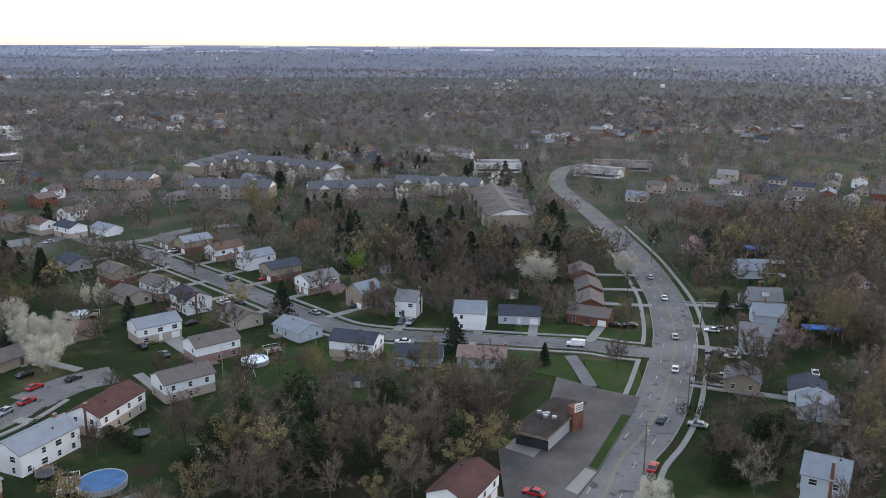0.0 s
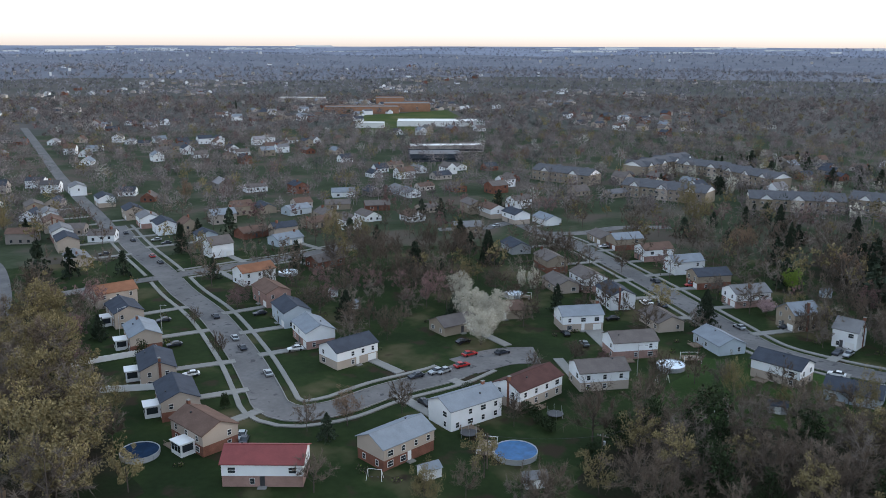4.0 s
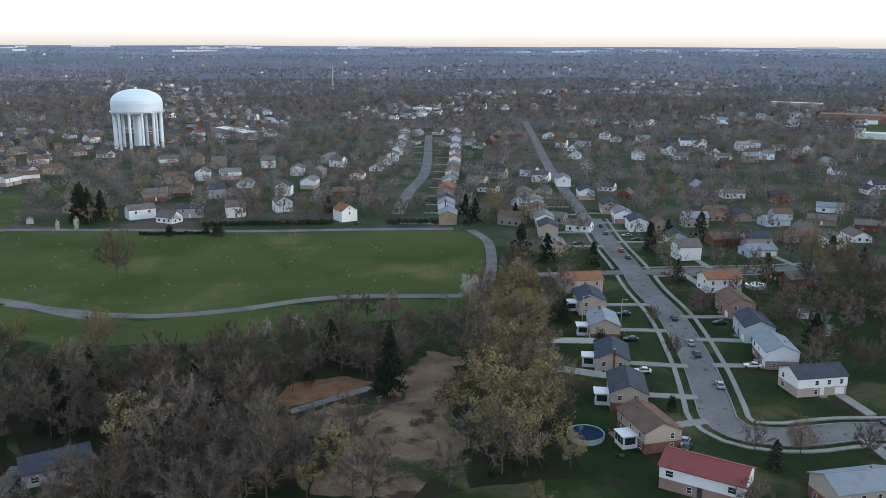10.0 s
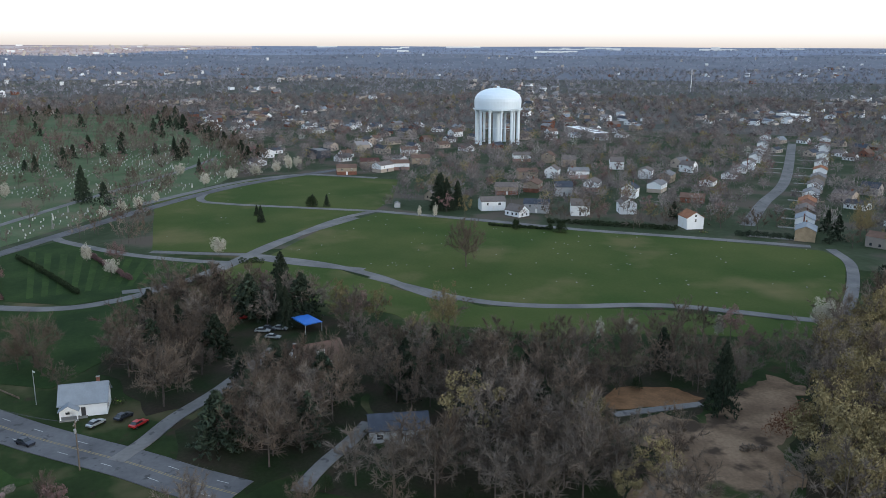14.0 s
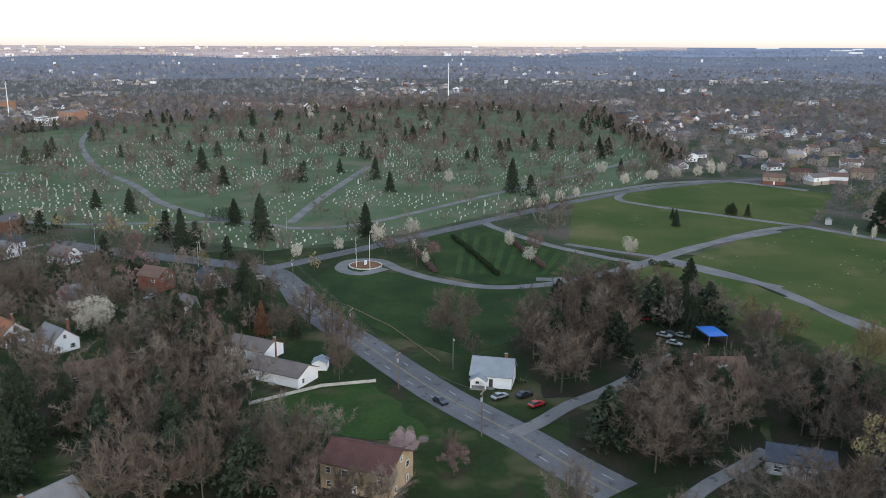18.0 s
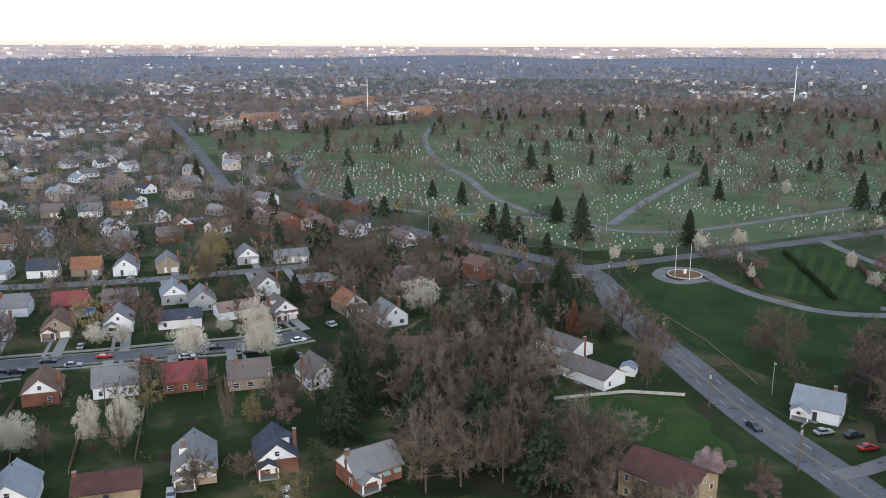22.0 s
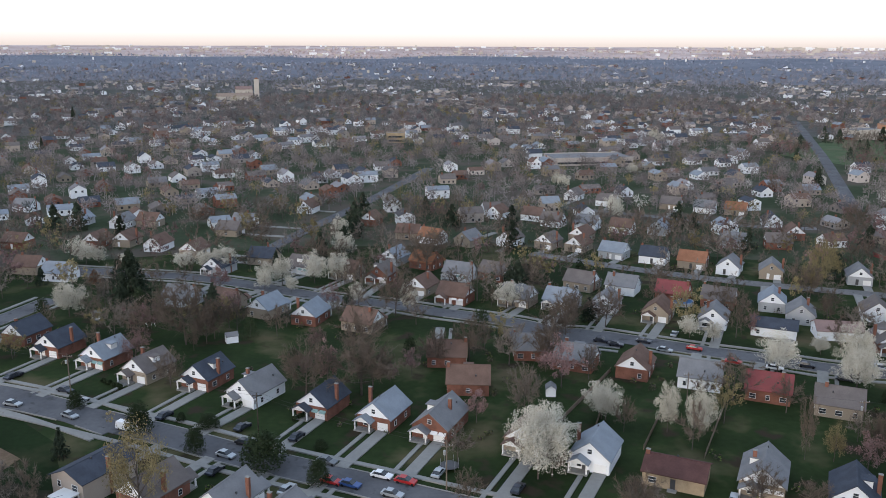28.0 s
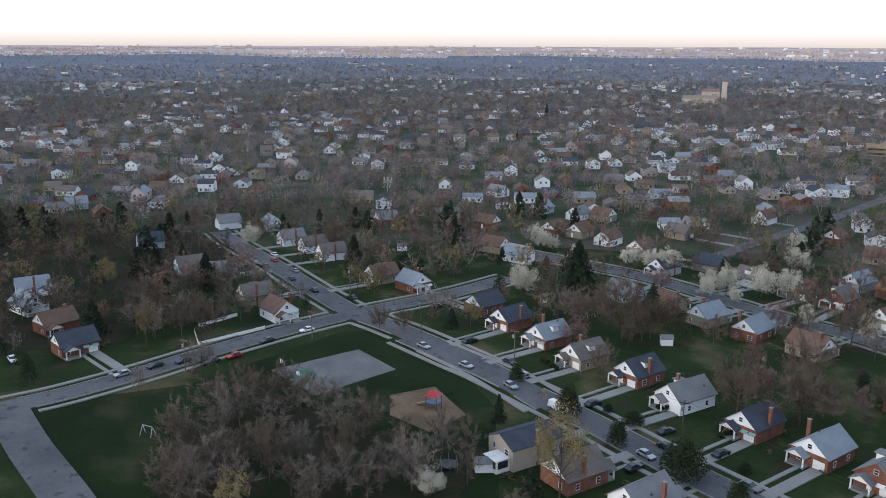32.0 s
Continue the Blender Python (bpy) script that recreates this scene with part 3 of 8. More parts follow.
def off_roads(line, width, off):
    """The stretches of a line beside its road that cross no other road."""
    runs, run = [], []
    for i, p in enumerate(line):
        d = line[min(i + 1, len(line) - 1)] - line[max(i - 1, 0)]
        d.normalize()
        q = Vector((p.x - d.y * off, p.y + d.x * off, 0))
        hit = any((q - a).length < w / 2 + 0.4 for other, w in LINES if other is not line for a in other if abs(a.x - q.x) < 9 and abs(a.y - q.y) < 9)
        if hit:
            if len(run) > 2:
                runs.append(run)
            run = []
        else:
            run.append(p)
    return runs + ([run] if len(run) > 2 else [])


for k, (line, width) in enumerate(WALKS):
    for s in (-1, 1):
        for run in off_roads(line, width, s * (width / 2 + 0.2)):
            a, b = s * (width / 2), s * (width / 2 + 0.25)
            tagged(new("kerb", mesh("kerb", *ribbon(run, min(a, b), max(a, b), 0.275 + 0.003 * k), CONCRETE)), "pale concrete kerb along the street", "kerb", kind="structure")
        for run in off_roads(line, width, s * (width / 2 + 2.9)):
            a, b = s * (width / 2 + 2.2), s * (width / 2 + 3.5)
            tagged(new("pavement", mesh("pavement", *ribbon(run, min(a, b), max(a, b), 0.262 + 0.003 * k), CONCRETE)), "pale concrete footpath beside a lawn", "pavement", kind="structure")

BUSY = {}


def claim(x, y, r):
    for i in range(int((x - r) // 4), int((x + r) // 4) + 1):
        for j in range(int((y - r) // 4), int((y + r) // 4) + 1):
            BUSY[(i, j)] = True


for line, width in LINES:
    for p in line:
        claim(p.x, p.y, width / 2 + 1.5)


def free(x, y):
    return (int(x // 4), int(y // 4)) not in BUSY


# ---- trees ----


def twig_cloud(rng, n, lobes, size, long, v, f):
    """Loose slivers strewn round the lobes (x, y, z, radius)."""
    L = np.array(lobes)
    pick = rng.integers(0, len(L), n)
    d = rng.normal(size=(n, 3))
    d /= np.linalg.norm(d, axis=1)[:, None]
    rad = L[pick, 3] * (0.35 + 0.65 * rng.random(n) ** 0.5)
    c = L[pick, :3] + d * rad[:, None]
    a = rng.normal(size=(n, 3)) * 0.6 + d * (1.0 if long > 1.5 else 0.2) + np.array([0, 0, 0.4])
    a /= np.linalg.norm(a, axis=1)[:, None]
    b = np.cross(a, rng.normal(size=(n, 3)))
    b /= np.linalg.norm(b, axis=1)[:, None]
    s = size * (0.6 + 0.8 * rng.random(n))[:, None]
    pts = np.stack([c - a * s * long / 2 - b * s / 2, c - a * s * long / 2 + b * s / 2, c + a * s * long / 2], axis=1).reshape(-1, 3)
    k = len(v)
    v += [tuple(p) for p in pts]
    f += [(k + 3 * i, k + 3 * i + 1, k + 3 * i + 2) for i in range(n)]


def sprays(rng, A, B, n, half, long, v, f):
    """Fine twigs that leave the branches A to B, outward and up."""
    A, B = np.array(A), np.array(B)
    pick = rng.integers(0, len(A), n)
    run = B[pick] - A[pick]
    p = A[pick] + run * (0.15 + 0.85 * rng.random(n))[:, None]
    run /= np.linalg.norm(run, axis=1)[:, None] + 1e-6
    d = run * 0.7 + rng.normal(size=(n, 3)) * 0.6 + np.array([0, 0, 0.15])
    d /= np.linalg.norm(d, axis=1)[:, None]
    side = np.cross(d, rng.normal(size=(n, 3)))
    side *= half / np.linalg.norm(side, axis=1)[:, None]
    tip = p + d * (long * (0.45 + 1.0 * rng.random(n)))[:, None]
    k = len(v)
    v += [tuple(q) for q in np.stack([p - side, p + side, tip], axis=1).reshape(-1, 3)]
    f += [(k + 3 * i, k + 3 * i + 1, k + 3 * i + 2) for i in range(n)]


def limbs(rng, h, w, v, f, count, subs, base=0.25, thick=0.017, plain=False):
    """A tapered trunk and rising, forking limbs; gives back where the branches start and end."""
    lean = Vector((rng.normal() * 0.03 * h, rng.normal() * 0.03 * h, 0))
    fork, top = lean * 0.4 + Vector((0, 0, h * 0.42)), lean + Vector((0, 0, h * 0.86))
    tube((0, 0, -0.3), fork, h * thick, h * thick * 0.7, v, f, 3 if plain else 6)
    tube(fork, top, h * thick * 0.7, h * thick * 0.2, v, f, 3 if plain else 5)
    A, B = [], []
    for i in range(count + 1):
        t = (i + 0.5 * rng.random()) / count
        z1 = h * (0.42 + 0.56 * min(1.0, t))
        z0 = max(base * h, z1 * (0.42 + 0.15 * rng.random()))
        s = lean * (z0 / h) + Vector((0, 0, z0))
        out = w * 0.5 * (0.75 + 0.35 * rng.random()) * math.sin(math.pi * (0.24 + 0.66 * min(1.0, t)))
        ang = i * 2.4 + rng.random() * 0.9
        e = lean + Vector((math.cos(ang) * out, math.sin(ang) * out, z1))
        mid = s.lerp(e, 0.5) + Vector((math.cos(ang), math.sin(ang), -0.4)) * 0.045 * w
        r = h * thick * 0.42
        tube(s, mid, r, r * 0.6, v, f, 3)
        tube(mid, e, r * 0.6, r * 0.15, v, f, 3)
        for j in range(subs):
            u = 0.25 + 0.75 * (j + rng.random()) / subs
            q = s.lerp(mid, u * 2) if u < 0.5 else mid.lerp(e, u * 2 - 1)
            g = q + (e - s).normalized() * w * 0.09 + Vector(rng.normal(size=3)) * 0.085 * w + Vector((0, 0, 0.055 * h))
            if not plain:
                tube(q, g, r * 0.26, r * 0.08, v, f, 3)
            A.append(tuple(q))
            B.append(tuple(g))
    return A, B


def leafy(rng, ends, n, size, long, radius, tv, tf):
    """Small leaves or flowers in uneven clumps round the branch ends."""
    twig_cloud(rng, n, [(*e, radius * (0.6 + 0.7 * rng.random())) for e in ends], size, long, tv, tf)


def tree_meshes(kind, seed, lod):
    """Trunk and crown of a tree ten metres high and ten wide; lod 0 is the finest."""
    rng = np.random.default_rng(seed * 7 + len(kind) * 131 + lod)
    v, f, tv, tf = [], [], [], []
    far = lod == 2
    if kind in ("bare", "grey"):
        A, B = limbs(rng, 9.4, 8.6 + 1.2 * rng.random(), v, f, (13, 9, 5)[lod], (8, 5, 4)[lod], plain=far)
        sprays(rng, A, B, (3600, 1300, 230)[lod], (0.028, 0.048, 0.11)[lod], (1.15, 1.25, 1.6)[lod], tv, tf)
    elif kind in ("bud", "orange", "redbud"):
        A, B = limbs(rng, 9.2, 8, v, f, (11, 8, 5)[lod], (7, 4, 3)[lod], plain=far)
        sprays(rng, A, B, (700, 200, 40)[lod], (0.026, 0.046, 0.10)[lod], 1.1, tv, tf)
        leafy(rng, B, (4800, 1500, 260)[lod], (0.15, 0.26, 0.52)[lod], 1.3, 0.95, tv, tf)
    elif kind in ("blossom", "pink", "pear", "willow"):
        A, B = limbs(rng, 8.8, 7.2, v, f, (13, 9, 5)[lod], (6, 4, 3)[lod], base=0.16, plain=far)
        low = [(1.9 * math.cos(i * 2.4), 1.9 * math.sin(i * 2.4), 2.6 + 0.35 * i) for i in range(8)]
        leafy(rng, B + low, (12000, 2600, 360)[lod], (0.155, 0.32, 0.62)[lod], 1.1, 1.02, tv, tf)
    elif kind == "magnolia":
        A, B = limbs(rng, 9, 7, v, f, 6, 2, base=0.12, plain=True)
        lobes = [(2.9 * math.cos(i * 2.4) * (1 - i / 40), 2.9 * math.sin(i * 2.4) * (1 - i / 40), 1.8 + 7 * i / 28, 1.5 + 0.7 * rng.random()) for i in range(28)]
        twig_cloud(rng, (4200, 1000, 220)[lod], lobes, (0.30, 0.42, 0.8)[lod], 1.3, tv, tf)
    else:
        # whorls of drooping boughs, uneven in length, each thick with needles
        tube((0, 0, -0.3), (0, 0, 9.5), 0.2, 0.03, v, f, 5)
        A, B = [], []
        for k in range((24, 18, 11)[lod]):
            t = k / (23, 17, 10)[lod]
            z = 0.9 + 8.6 * t
            reach = 4.9 * (1 - t) ** 0.75 + 0.25
            for i in range((8, 7, 5)[lod]):
                w = 2 * math.pi * (i + rng.random()) / (8, 7, 5)[lod] + k
                rr = reach * (0.62 + 0.5 * rng.random())
                A.append((0, 0, z + 0.25))
                B.append((rr * math.cos(w), rr * math.sin(w), z - 0.16 * rr + 0.3 * rng.normal()))
        P, Q = np.array(A), np.array(B)
        n = (6500, 1900, 300)[lod]
        pick = rng.integers(0, len(P), n)
        c = P[pick] + (Q[pick] - P[pick]) * (rng.random(n) ** 0.6)[:, None]
        lobes = np.concatenate([c, np.full((n, 1), 0.34)], axis=1)
        twig_cloud(rng, n, lobes, (0.24, 0.40, 0.85)[lod], 2.0, tv, tf)
    return v, f, tv, tf


TREE_LABEL = {
    "bare": "bare brown deciduous tree with fine twigs", "grey": "bare grey tree with pale twigs", "bud": "tall tree budding in olive yellow", "orange": "bare tree with orange-brown buds",
    "redbud": "small tree with dull red buds", "blossom": "pear tree in full white blossom", "pear": "slender pear tree in white blossom", "pink": "tree in pale pink blossom",
    "willow": "garden tree in fresh yellow-green leaf", "conifer": "dark green conical evergreen conifer", "rust": "rusty brown conifer beside houses", "magnolia": "small dense dark evergreen street tree",
}
PROTO, COUNT, SHAPES = {}, {}, {}


def shape(kind, k, lod=0):
    if (kind, k, lod) not in SHAPES:
        SHAPES[(kind, k, lod)] = tree_meshes(kind, k, lod)
    return SHAPES[(kind, k, lod)]


def quick_mesh(name, pts, tris, mats, idx, tone=None):
    """A mesh straight from arrays of corners, triangles and material numbers."""
    me = bpy.data.meshes.new(name)
    n = len(tris)
    me.vertices.add(len(pts))
    me.vertices.foreach_set("co", np.asarray(pts, dtype=np.float32).ravel())
    me.loops.add(3 * n)
    me.loops.foreach_set("vertex_index", np.asarray(tris, dtype=np.int32).ravel())
    me.polygons.add(n)
    me.polygons.foreach_set("loop_start", np.arange(0, 3 * n, 3, dtype=np.int32))
    for q in mats:
        me.materials.append(q)
    me.polygons.foreach_set("material_index", np.asarray(idx, dtype=np.int32))
    if tone is not None:
        me.attributes.new("tone", "FLOAT", "FACE").data.foreach_set("value", np.asarray(tone, dtype=np.float32))
    me.update()
    return me


def as_triangles(f):
    return np.array([(g[0], g[i], g[i + 1]) for g in f for i in range(1, len(g) - 1)], dtype=np.int32)


FLAT = {}


def thicket(name, spots, label, near=300):
    """Many trees (kind, x, y, height, width) joined into one wood; those past `near` are built plainer."""
    P, T, I, K, base = [], [], [], [], 0
    kinds = sorted({s[0] for s in spots})
    for n, (kind, x, y, h, w) in enumerate(spots):
        key = (kind, n % 5, 1 if math.hypot(x, y) < near else 2)
        if key not in FLAT:
            v, f, tv, tf = shape(*key)
            a, b = as_triangles(f), as_triangles(tf)
            FLAT[key] = (np.array(v + tv), np.concatenate([a, b + len(v)]), np.concatenate([np.zeros(len(a)), np.ones(len(b))]))
        pts, tris, idx = FLAT[key]
        t = random.random() * 6.283
        c, q = math.cos(t) * w / 10, math.sin(t) * w / 10
        P.append(np.stack([x + pts[:, 0] * c - pts[:, 1] * q, y + pts[:, 0] * q + pts[:, 1] * c, pts[:, 2] * h / 10], axis=1))
        T.append(tris + base)
        I.append(np.where(idx > 0, 1 + kinds.index(kind), 0))
        K.append(np.full(len(tris), random.uniform(-1, 1)))
        base += len(pts)
    if P:
        ob = new(name, quick_mesh(name, np.concatenate(P), np.concatenate(T), [BARK] + [TWIGS[k] for k in kinds], np.concatenate(I), np.concatenate(K)))
        tagged(ob, label, "woods", kind="stuff")


def tree(kind, x, y, h, w, turn=None):
    n = COUNT[kind] = COUNT.get(kind, -1) + 1
    key = (kind, n % (5 if kind in ("bare", "grey") else 3))
    turn = random.random() * 360 if turn is None else turn
    m = Matrix.LocRotScale((x, y, 0), Euler((0, 0, radians(turn))), (w / 10, w / 10, h / 10))
    claim(x, y, min(w, 6) * 0.35)
    if key in PROTO:
        ob = copy_thing(PROTO[key], m)
    else:
        ob = PROTO[key] = new("tree")
        ob.empty_display_size = 0.5
        v, f, tv, tf = shape(*key)
        part("trunk", mesh("trunk", v, f, BARK), ob)
        part("crown", mesh("crown", tv, tf, TWIGS[kind]), ob)
        ob.matrix_basis = m
    return tagged(ob, TREE_LABEL[kind], "tree")


# ---- houses ----
PANES = {}


def window(parent, w, h, m):
    """A white frame round dark glass, with a middle bar."""
    key = (w, h)
    if key not in PANES:
        v, f, idx = [], [], []
        a, b = w / 2 + 0.05, h / 2 + 0.05
        for p, q, d in ((a, b, 0.02), (a, b, -0.09), (w / 2, h / 2, -0.09), (w / 2, h / 2, -0.03)):
            v += [(-p, d, -q), (p, d, -q), (p, d, q), (-p, d, q)]
        for k in (0, 4, 8):
            for i in range(4):
                f.append((k + i, k + (i + 1) % 4, k + 4 + (i + 1) % 4, k + 4 + i))
                idx.append(0)
        v += [(-w / 2, -0.03, -0.04), (w / 2, -0.03, -0.04), (w / 2, -0.03, 0.04), (-w / 2, -0.03, 0.04)]
        f += [(12, 13, 17, 16), (16, 17, 18, 19), (19, 18, 14, 15)]
        idx += [1, 0, 1]
        PANES[key] = mesh("window", v, f, [WHITE, GLASS], idx)
    return part("window", PANES[key], parent, m=m)


def gabled(W, D, E, R, ridge, over=0.4, thick=0.18):
    """Corners and faces of the roof's two slabs; the ridge runs along x or y."""
    v, f = [], []
    a, b = (W / 2 + over, D / 2 + over) if ridge == "x" else (D / 2 + over, W / 2 + over)
    half = b - over
    drop = R * over / half
    for s in (-1, 1):
        k = len(v)
        for dz in (0, thick):
            for q, z in ((0, E + R), (s * b, E - drop)):
                for p in (-a, a):
                    v.append((p, q, z + dz) if ridge == "x" else (q, p, z + dz))
        f += [(k, k + 1, k + 3, k + 2), (k + 4, k + 6, k + 7, k + 5), (k, k + 2, k + 6, k + 4), (k + 1, k + 5, k + 7, k + 3), (k + 2, k + 3, k + 7, k + 6)]
    return v, f


STYLES = {"b": (5.0, 1.9), "r": (3.0, 1.9), "c": (3.3, 3.3), "t": (5.6, 2.6)}
NAMES = {"b": "two-level house", "r": "low ranch house", "c": "steep-gabled bungalow", "t": "two-storey house"}
WORDS = {"mixbrick": "brick and beige", "tanbrick": "tan brick", "pinkbrick": "pink brick", "brick": "red brick", "paleblue": "pale blue"}
RWORDS = {"charcoal": "charcoal grey", "greyblue": "blue-grey", "darkred": "dark red", "pinkbrown": "pinkish brown", "slate": "dark slate", "orange": "rust-orange"}
HOUSES = []


def house(style, x, y, yaw, W, D, ridge, wall, roof, drive):
    rng = random.Random(int(x * 7 + y * 13))
    E, R = STYLES[style]
    root = new("house")
    root.matrix_basis = pose(x, y, 0, 0, 0, yaw)
    tagged(root, f"{WORDS.get(wall, wall)} {NAMES[style]} with {RWORDS.get(roof, roof)} shingle roof", "house")
    HOUSES.append((x, y))
    claim(x, y, max(W, D) / 2 + 0.5)
    lower = WALLS["brick"] if wall == "mixbrick" or (style == "b" and wall in ("beige", "tan") and rng.random() < 0.5) else WALLS["pinkbrick" if rng.random() < 0.5 else "beige"] if style == "b" and wall == "white" and rng.random() < 0.6 else WALLS.get(wall, WALLS["white"])
    upper = WALLS["beige"] if wall == "mixbrick" else WALLS.get(wall, WALLS["white"])
    split = 2.4 if style in "bt" else E
    # walls, in a lower and an upper storey
    part("wall", mesh("wall", *box(-W / 2, -D / 2, -0.4, W / 2, D / 2, split), lower), root)
    if split < E:
        part("upper_wall", mesh("upper_wall", *box(-W / 2 - 0.03, -D / 2 - 0.12, split, W / 2 + 0.03, D / 2 + 0.03, E), upper), root)
    half = (D if ridge == "x" else W) / 2
    end = (W if ridge == "x" else D) / 2
    gable_m = WALLS["white"] if style == "c" and wall in ("brick", "white", "tan", "grey") and rng.random() < 0.85 else upper
    for s in (-1, 1):
        v = [(s * (end - 0.15), -half, E), (s * (end - 0.15), half, E), (s * (end - 0.15), 0, E + R), (s * (end + 0.02), -half, E), (s * (end + 0.02), half, E), (s * (end + 0.02), 0, E + R)]
        f = [(0, 1, 2), (3, 5, 4), (0, 3, 4, 1), (1, 4, 5, 2), (2, 5, 3, 0)]
        if ridge == "y":
            v = [(-b, a, c) for a, b, c in v]
        part("gable", mesh("gable", v, f, gable_m), root)
    part("roof", mesh("roof", *gabled(W, D, E, R, ridge), ROOFS[roof]), root)
    if math.hypot(x, y) < 300:
        v, f = [], []
        if ridge == "x":
            box(-W / 2 - 0.4, -0.12, E + R + 0.12, W / 2 + 0.4, 0.12, E + R + 0.22, v, f)
        else:
            box(-0.12, -D / 2 - 0.4, E + R + 0.12, 0.12, D / 2 + 0.4, E + R + 0.22, v, f)
        part("ridge_cap", mesh("ridge_cap", v, f, ROOFS[roof]), root)
    # windows on all four sides
    rows = [1.45] if style in "rc" else [1.25, E - 1.35]
    for side in range(4):
        length = W if side % 2 == 0 else D
        off = (D if side % 2 == 0 else W) / 2
        face = Vector((math.sin(radians(yaw + 90 * side)), -math.cos(radians(yaw + 90 * side)), 0))
        if math.hypot(x, y) > 330 and face.dot(Vector((x, y, 0))) > 0:
            continue
        far = math.hypot(x, y) > 330
        count = max(1, int(length / 6.0)) if far else max(2, int(length / 3.3)) if side % 2 == 0 else (2 if length > 7 else 1)
        for zi, z in enumerate(rows if not far else rows[-1:]):
            for i in range(count):
                p = (i + 0.5) / count * length - length / 2
                if side == 0 and zi == 0 and (i == count // 2 or i == count - 1):
                    continue
                if rng.random() < (0.2 if side % 2 == 0 else 0.35 if style in "ct" else 0.6):
                    continue
                zi = 1 if far and len(rows) > 1 else zi
                extra = 0.12 if zi == 1 and side == 0 else 0.03 if zi == 1 else 0.0
                window(root, 1.45 if rng.random() < 0.35 else 0.9, 1.2, pose(0, 0, 0, 0, 0, 90 * side) @ pose(p, -off - extra, z))
    if R > 2.2:
        for s in (0, 180):
            window(root, 0.9, 1.0, pose(0, 0, 0, 0, 0, s + (90 if ridge == "x" else 0)) @ pose(0, -end - 0.02, E + R * 0.38))
    # door with a step, and a garage door where a drive comes in
    dx = 0.0 if W > 9 else -W * 0.12
    part("door", mesh("door", *box(dx - 0.5, -D / 2 - 0.07, 0.25, dx + 0.5, -D / 2 + 0.05, 2.35), DARK if rng.random() < 0.5 else WHITE), root)
    near_by = math.hypot(x, y) < 330
    if near_by:
        part("step", mesh("step", *box(dx - 0.9, -D / 2 - 1.2, -0.2, dx + 0.9, -D / 2, 0.22), CONCRETE), root)
    if drive:
        part("garage_door", mesh("garage_door", *box(W / 2 - 3.2, -D / 2 - 0.06, 0.0, W / 2 - 0.6, -D / 2 + 0.05, 2.1), WHITE), root)
    if style == "c" and near_by:
        # porch with its own small gable
        pw, pd = 4.2, 2.2
        px = -W / 2 + pw / 2 + 0.2
        porch = part("porch", mesh("porch", *box(px - pw / 2, -D / 2 - pd, -0.2, px + pw / 2, -D / 2 - 0.01, 0.35), CONCRETE), root)
        for sx in (-1, 1):
            part("porch_post", mesh("porch_post", *box(px + sx * (pw / 2 - 0.25) - 0.14, -D / 2 - pd + 0.1, 0.35, px + sx * (pw / 2 - 0.25) + 0.14, -D / 2 - pd + 0.38, 2.5), WHITE), porch)
        v, f = gabled(pw, pd + 1.4, 2.5, 1.25, "y", 0.25, 0.14)
        part("porch_roof", mesh("porch_roof", v, f, ROOFS[roof]), porch, m=pose(px, -D / 2 - pd / 2 + 0.7, 0))
        v = [(px - pw / 2, -D / 2 - pd, 2.5), (px + pw / 2, -D / 2 - pd, 2.5), (px, -D / 2 - pd, 3.72), (px - pw / 2, -D / 2 - pd + 0.2, 2.5), (px + pw / 2, -D / 2 - pd + 0.2, 2.5), (px, -D / 2 - pd + 0.2, 3.72)]
        part("porch_gable", mesh("porch_gable", v, [(0, 1, 2), (3, 5, 4), (0, 3, 4, 1), (1, 4, 5, 2), (2, 5, 3, 0)], WHITE), porch)
        if rng.random() < 0.4:
            # dormer on one slope
            s = rng.choice((-1, 1))
            t = 90 if ridge == "x" else 0
            dm = pose(0, 0, 0, 0, 0, 0 if ridge == "x" else 90)
            dorm = part("dormer", mesh("dormer", *box(-1.1, s * half * 0.68 - 0.02, E + R * 0.30, 1.1, s * half * 0.1, E + R * 0.82), WHITE), root, m=dm)
            v, f = [], []
            box(-1.35, min(s * half * 0.78, s * half * 0.02), E + R * 0.82, 1.35, max(s * half * 0.78, s * half * 0.02), E + R * 0.82 + 0.16, v, f)
            part("dormer_roof", mesh("dormer_roof", v, f, ROOFS[roof]), dorm)
    if style == "c" or rng.random() < 0.3:
        cx, cy = (rng.choice((-1, 1)) * (W / 2 - (0.2 if rng.random() < 0.6 else 2.2)), rng.uniform(-0.8, 1.4))
        chimney = part("chimney", mesh("chimney", *box(cx - 0.38, cy - 0.3, 0.0, cx + 0.38, cy + 0.3, E + R + 0.9), WALLS["brick"]), root)
        if near_by:
            part("chimney_cap", mesh("chimney_cap", *box(cx - 0.44, cy - 0.36, E + R + 0.9, cx + 0.44, cy + 0.36, E + R + 1.02), CONCRETE), chimney)
    if style in "br" and rng.random() < 0.5:
        v, f = box(W * 0.1, D / 2 + 0.02, 0.1, W * 0.1 + 3.6, D / 2 + 3.0, 0.32)
        for sx in (0.1, 3.4):
            for sy in (0.2, 2.8):
                box(W * 0.1 + sx, D / 2 + sy, 0.32, W * 0.1 + sx + 0.1, D / 2 + sy + 0.1, 1.2, v, f)
        box(W * 0.1, D / 2 + 2.9, 1.15, W * 0.1 + 3.6, D / 2 + 3.0, 1.25, v, f)
        part("deck", mesh("deck", v, f, WOOD), root)
    if style == "c" and near_by and rng.random() < 0.6:
        tone = WHITE if rng.random() < 0.6 else AWNING
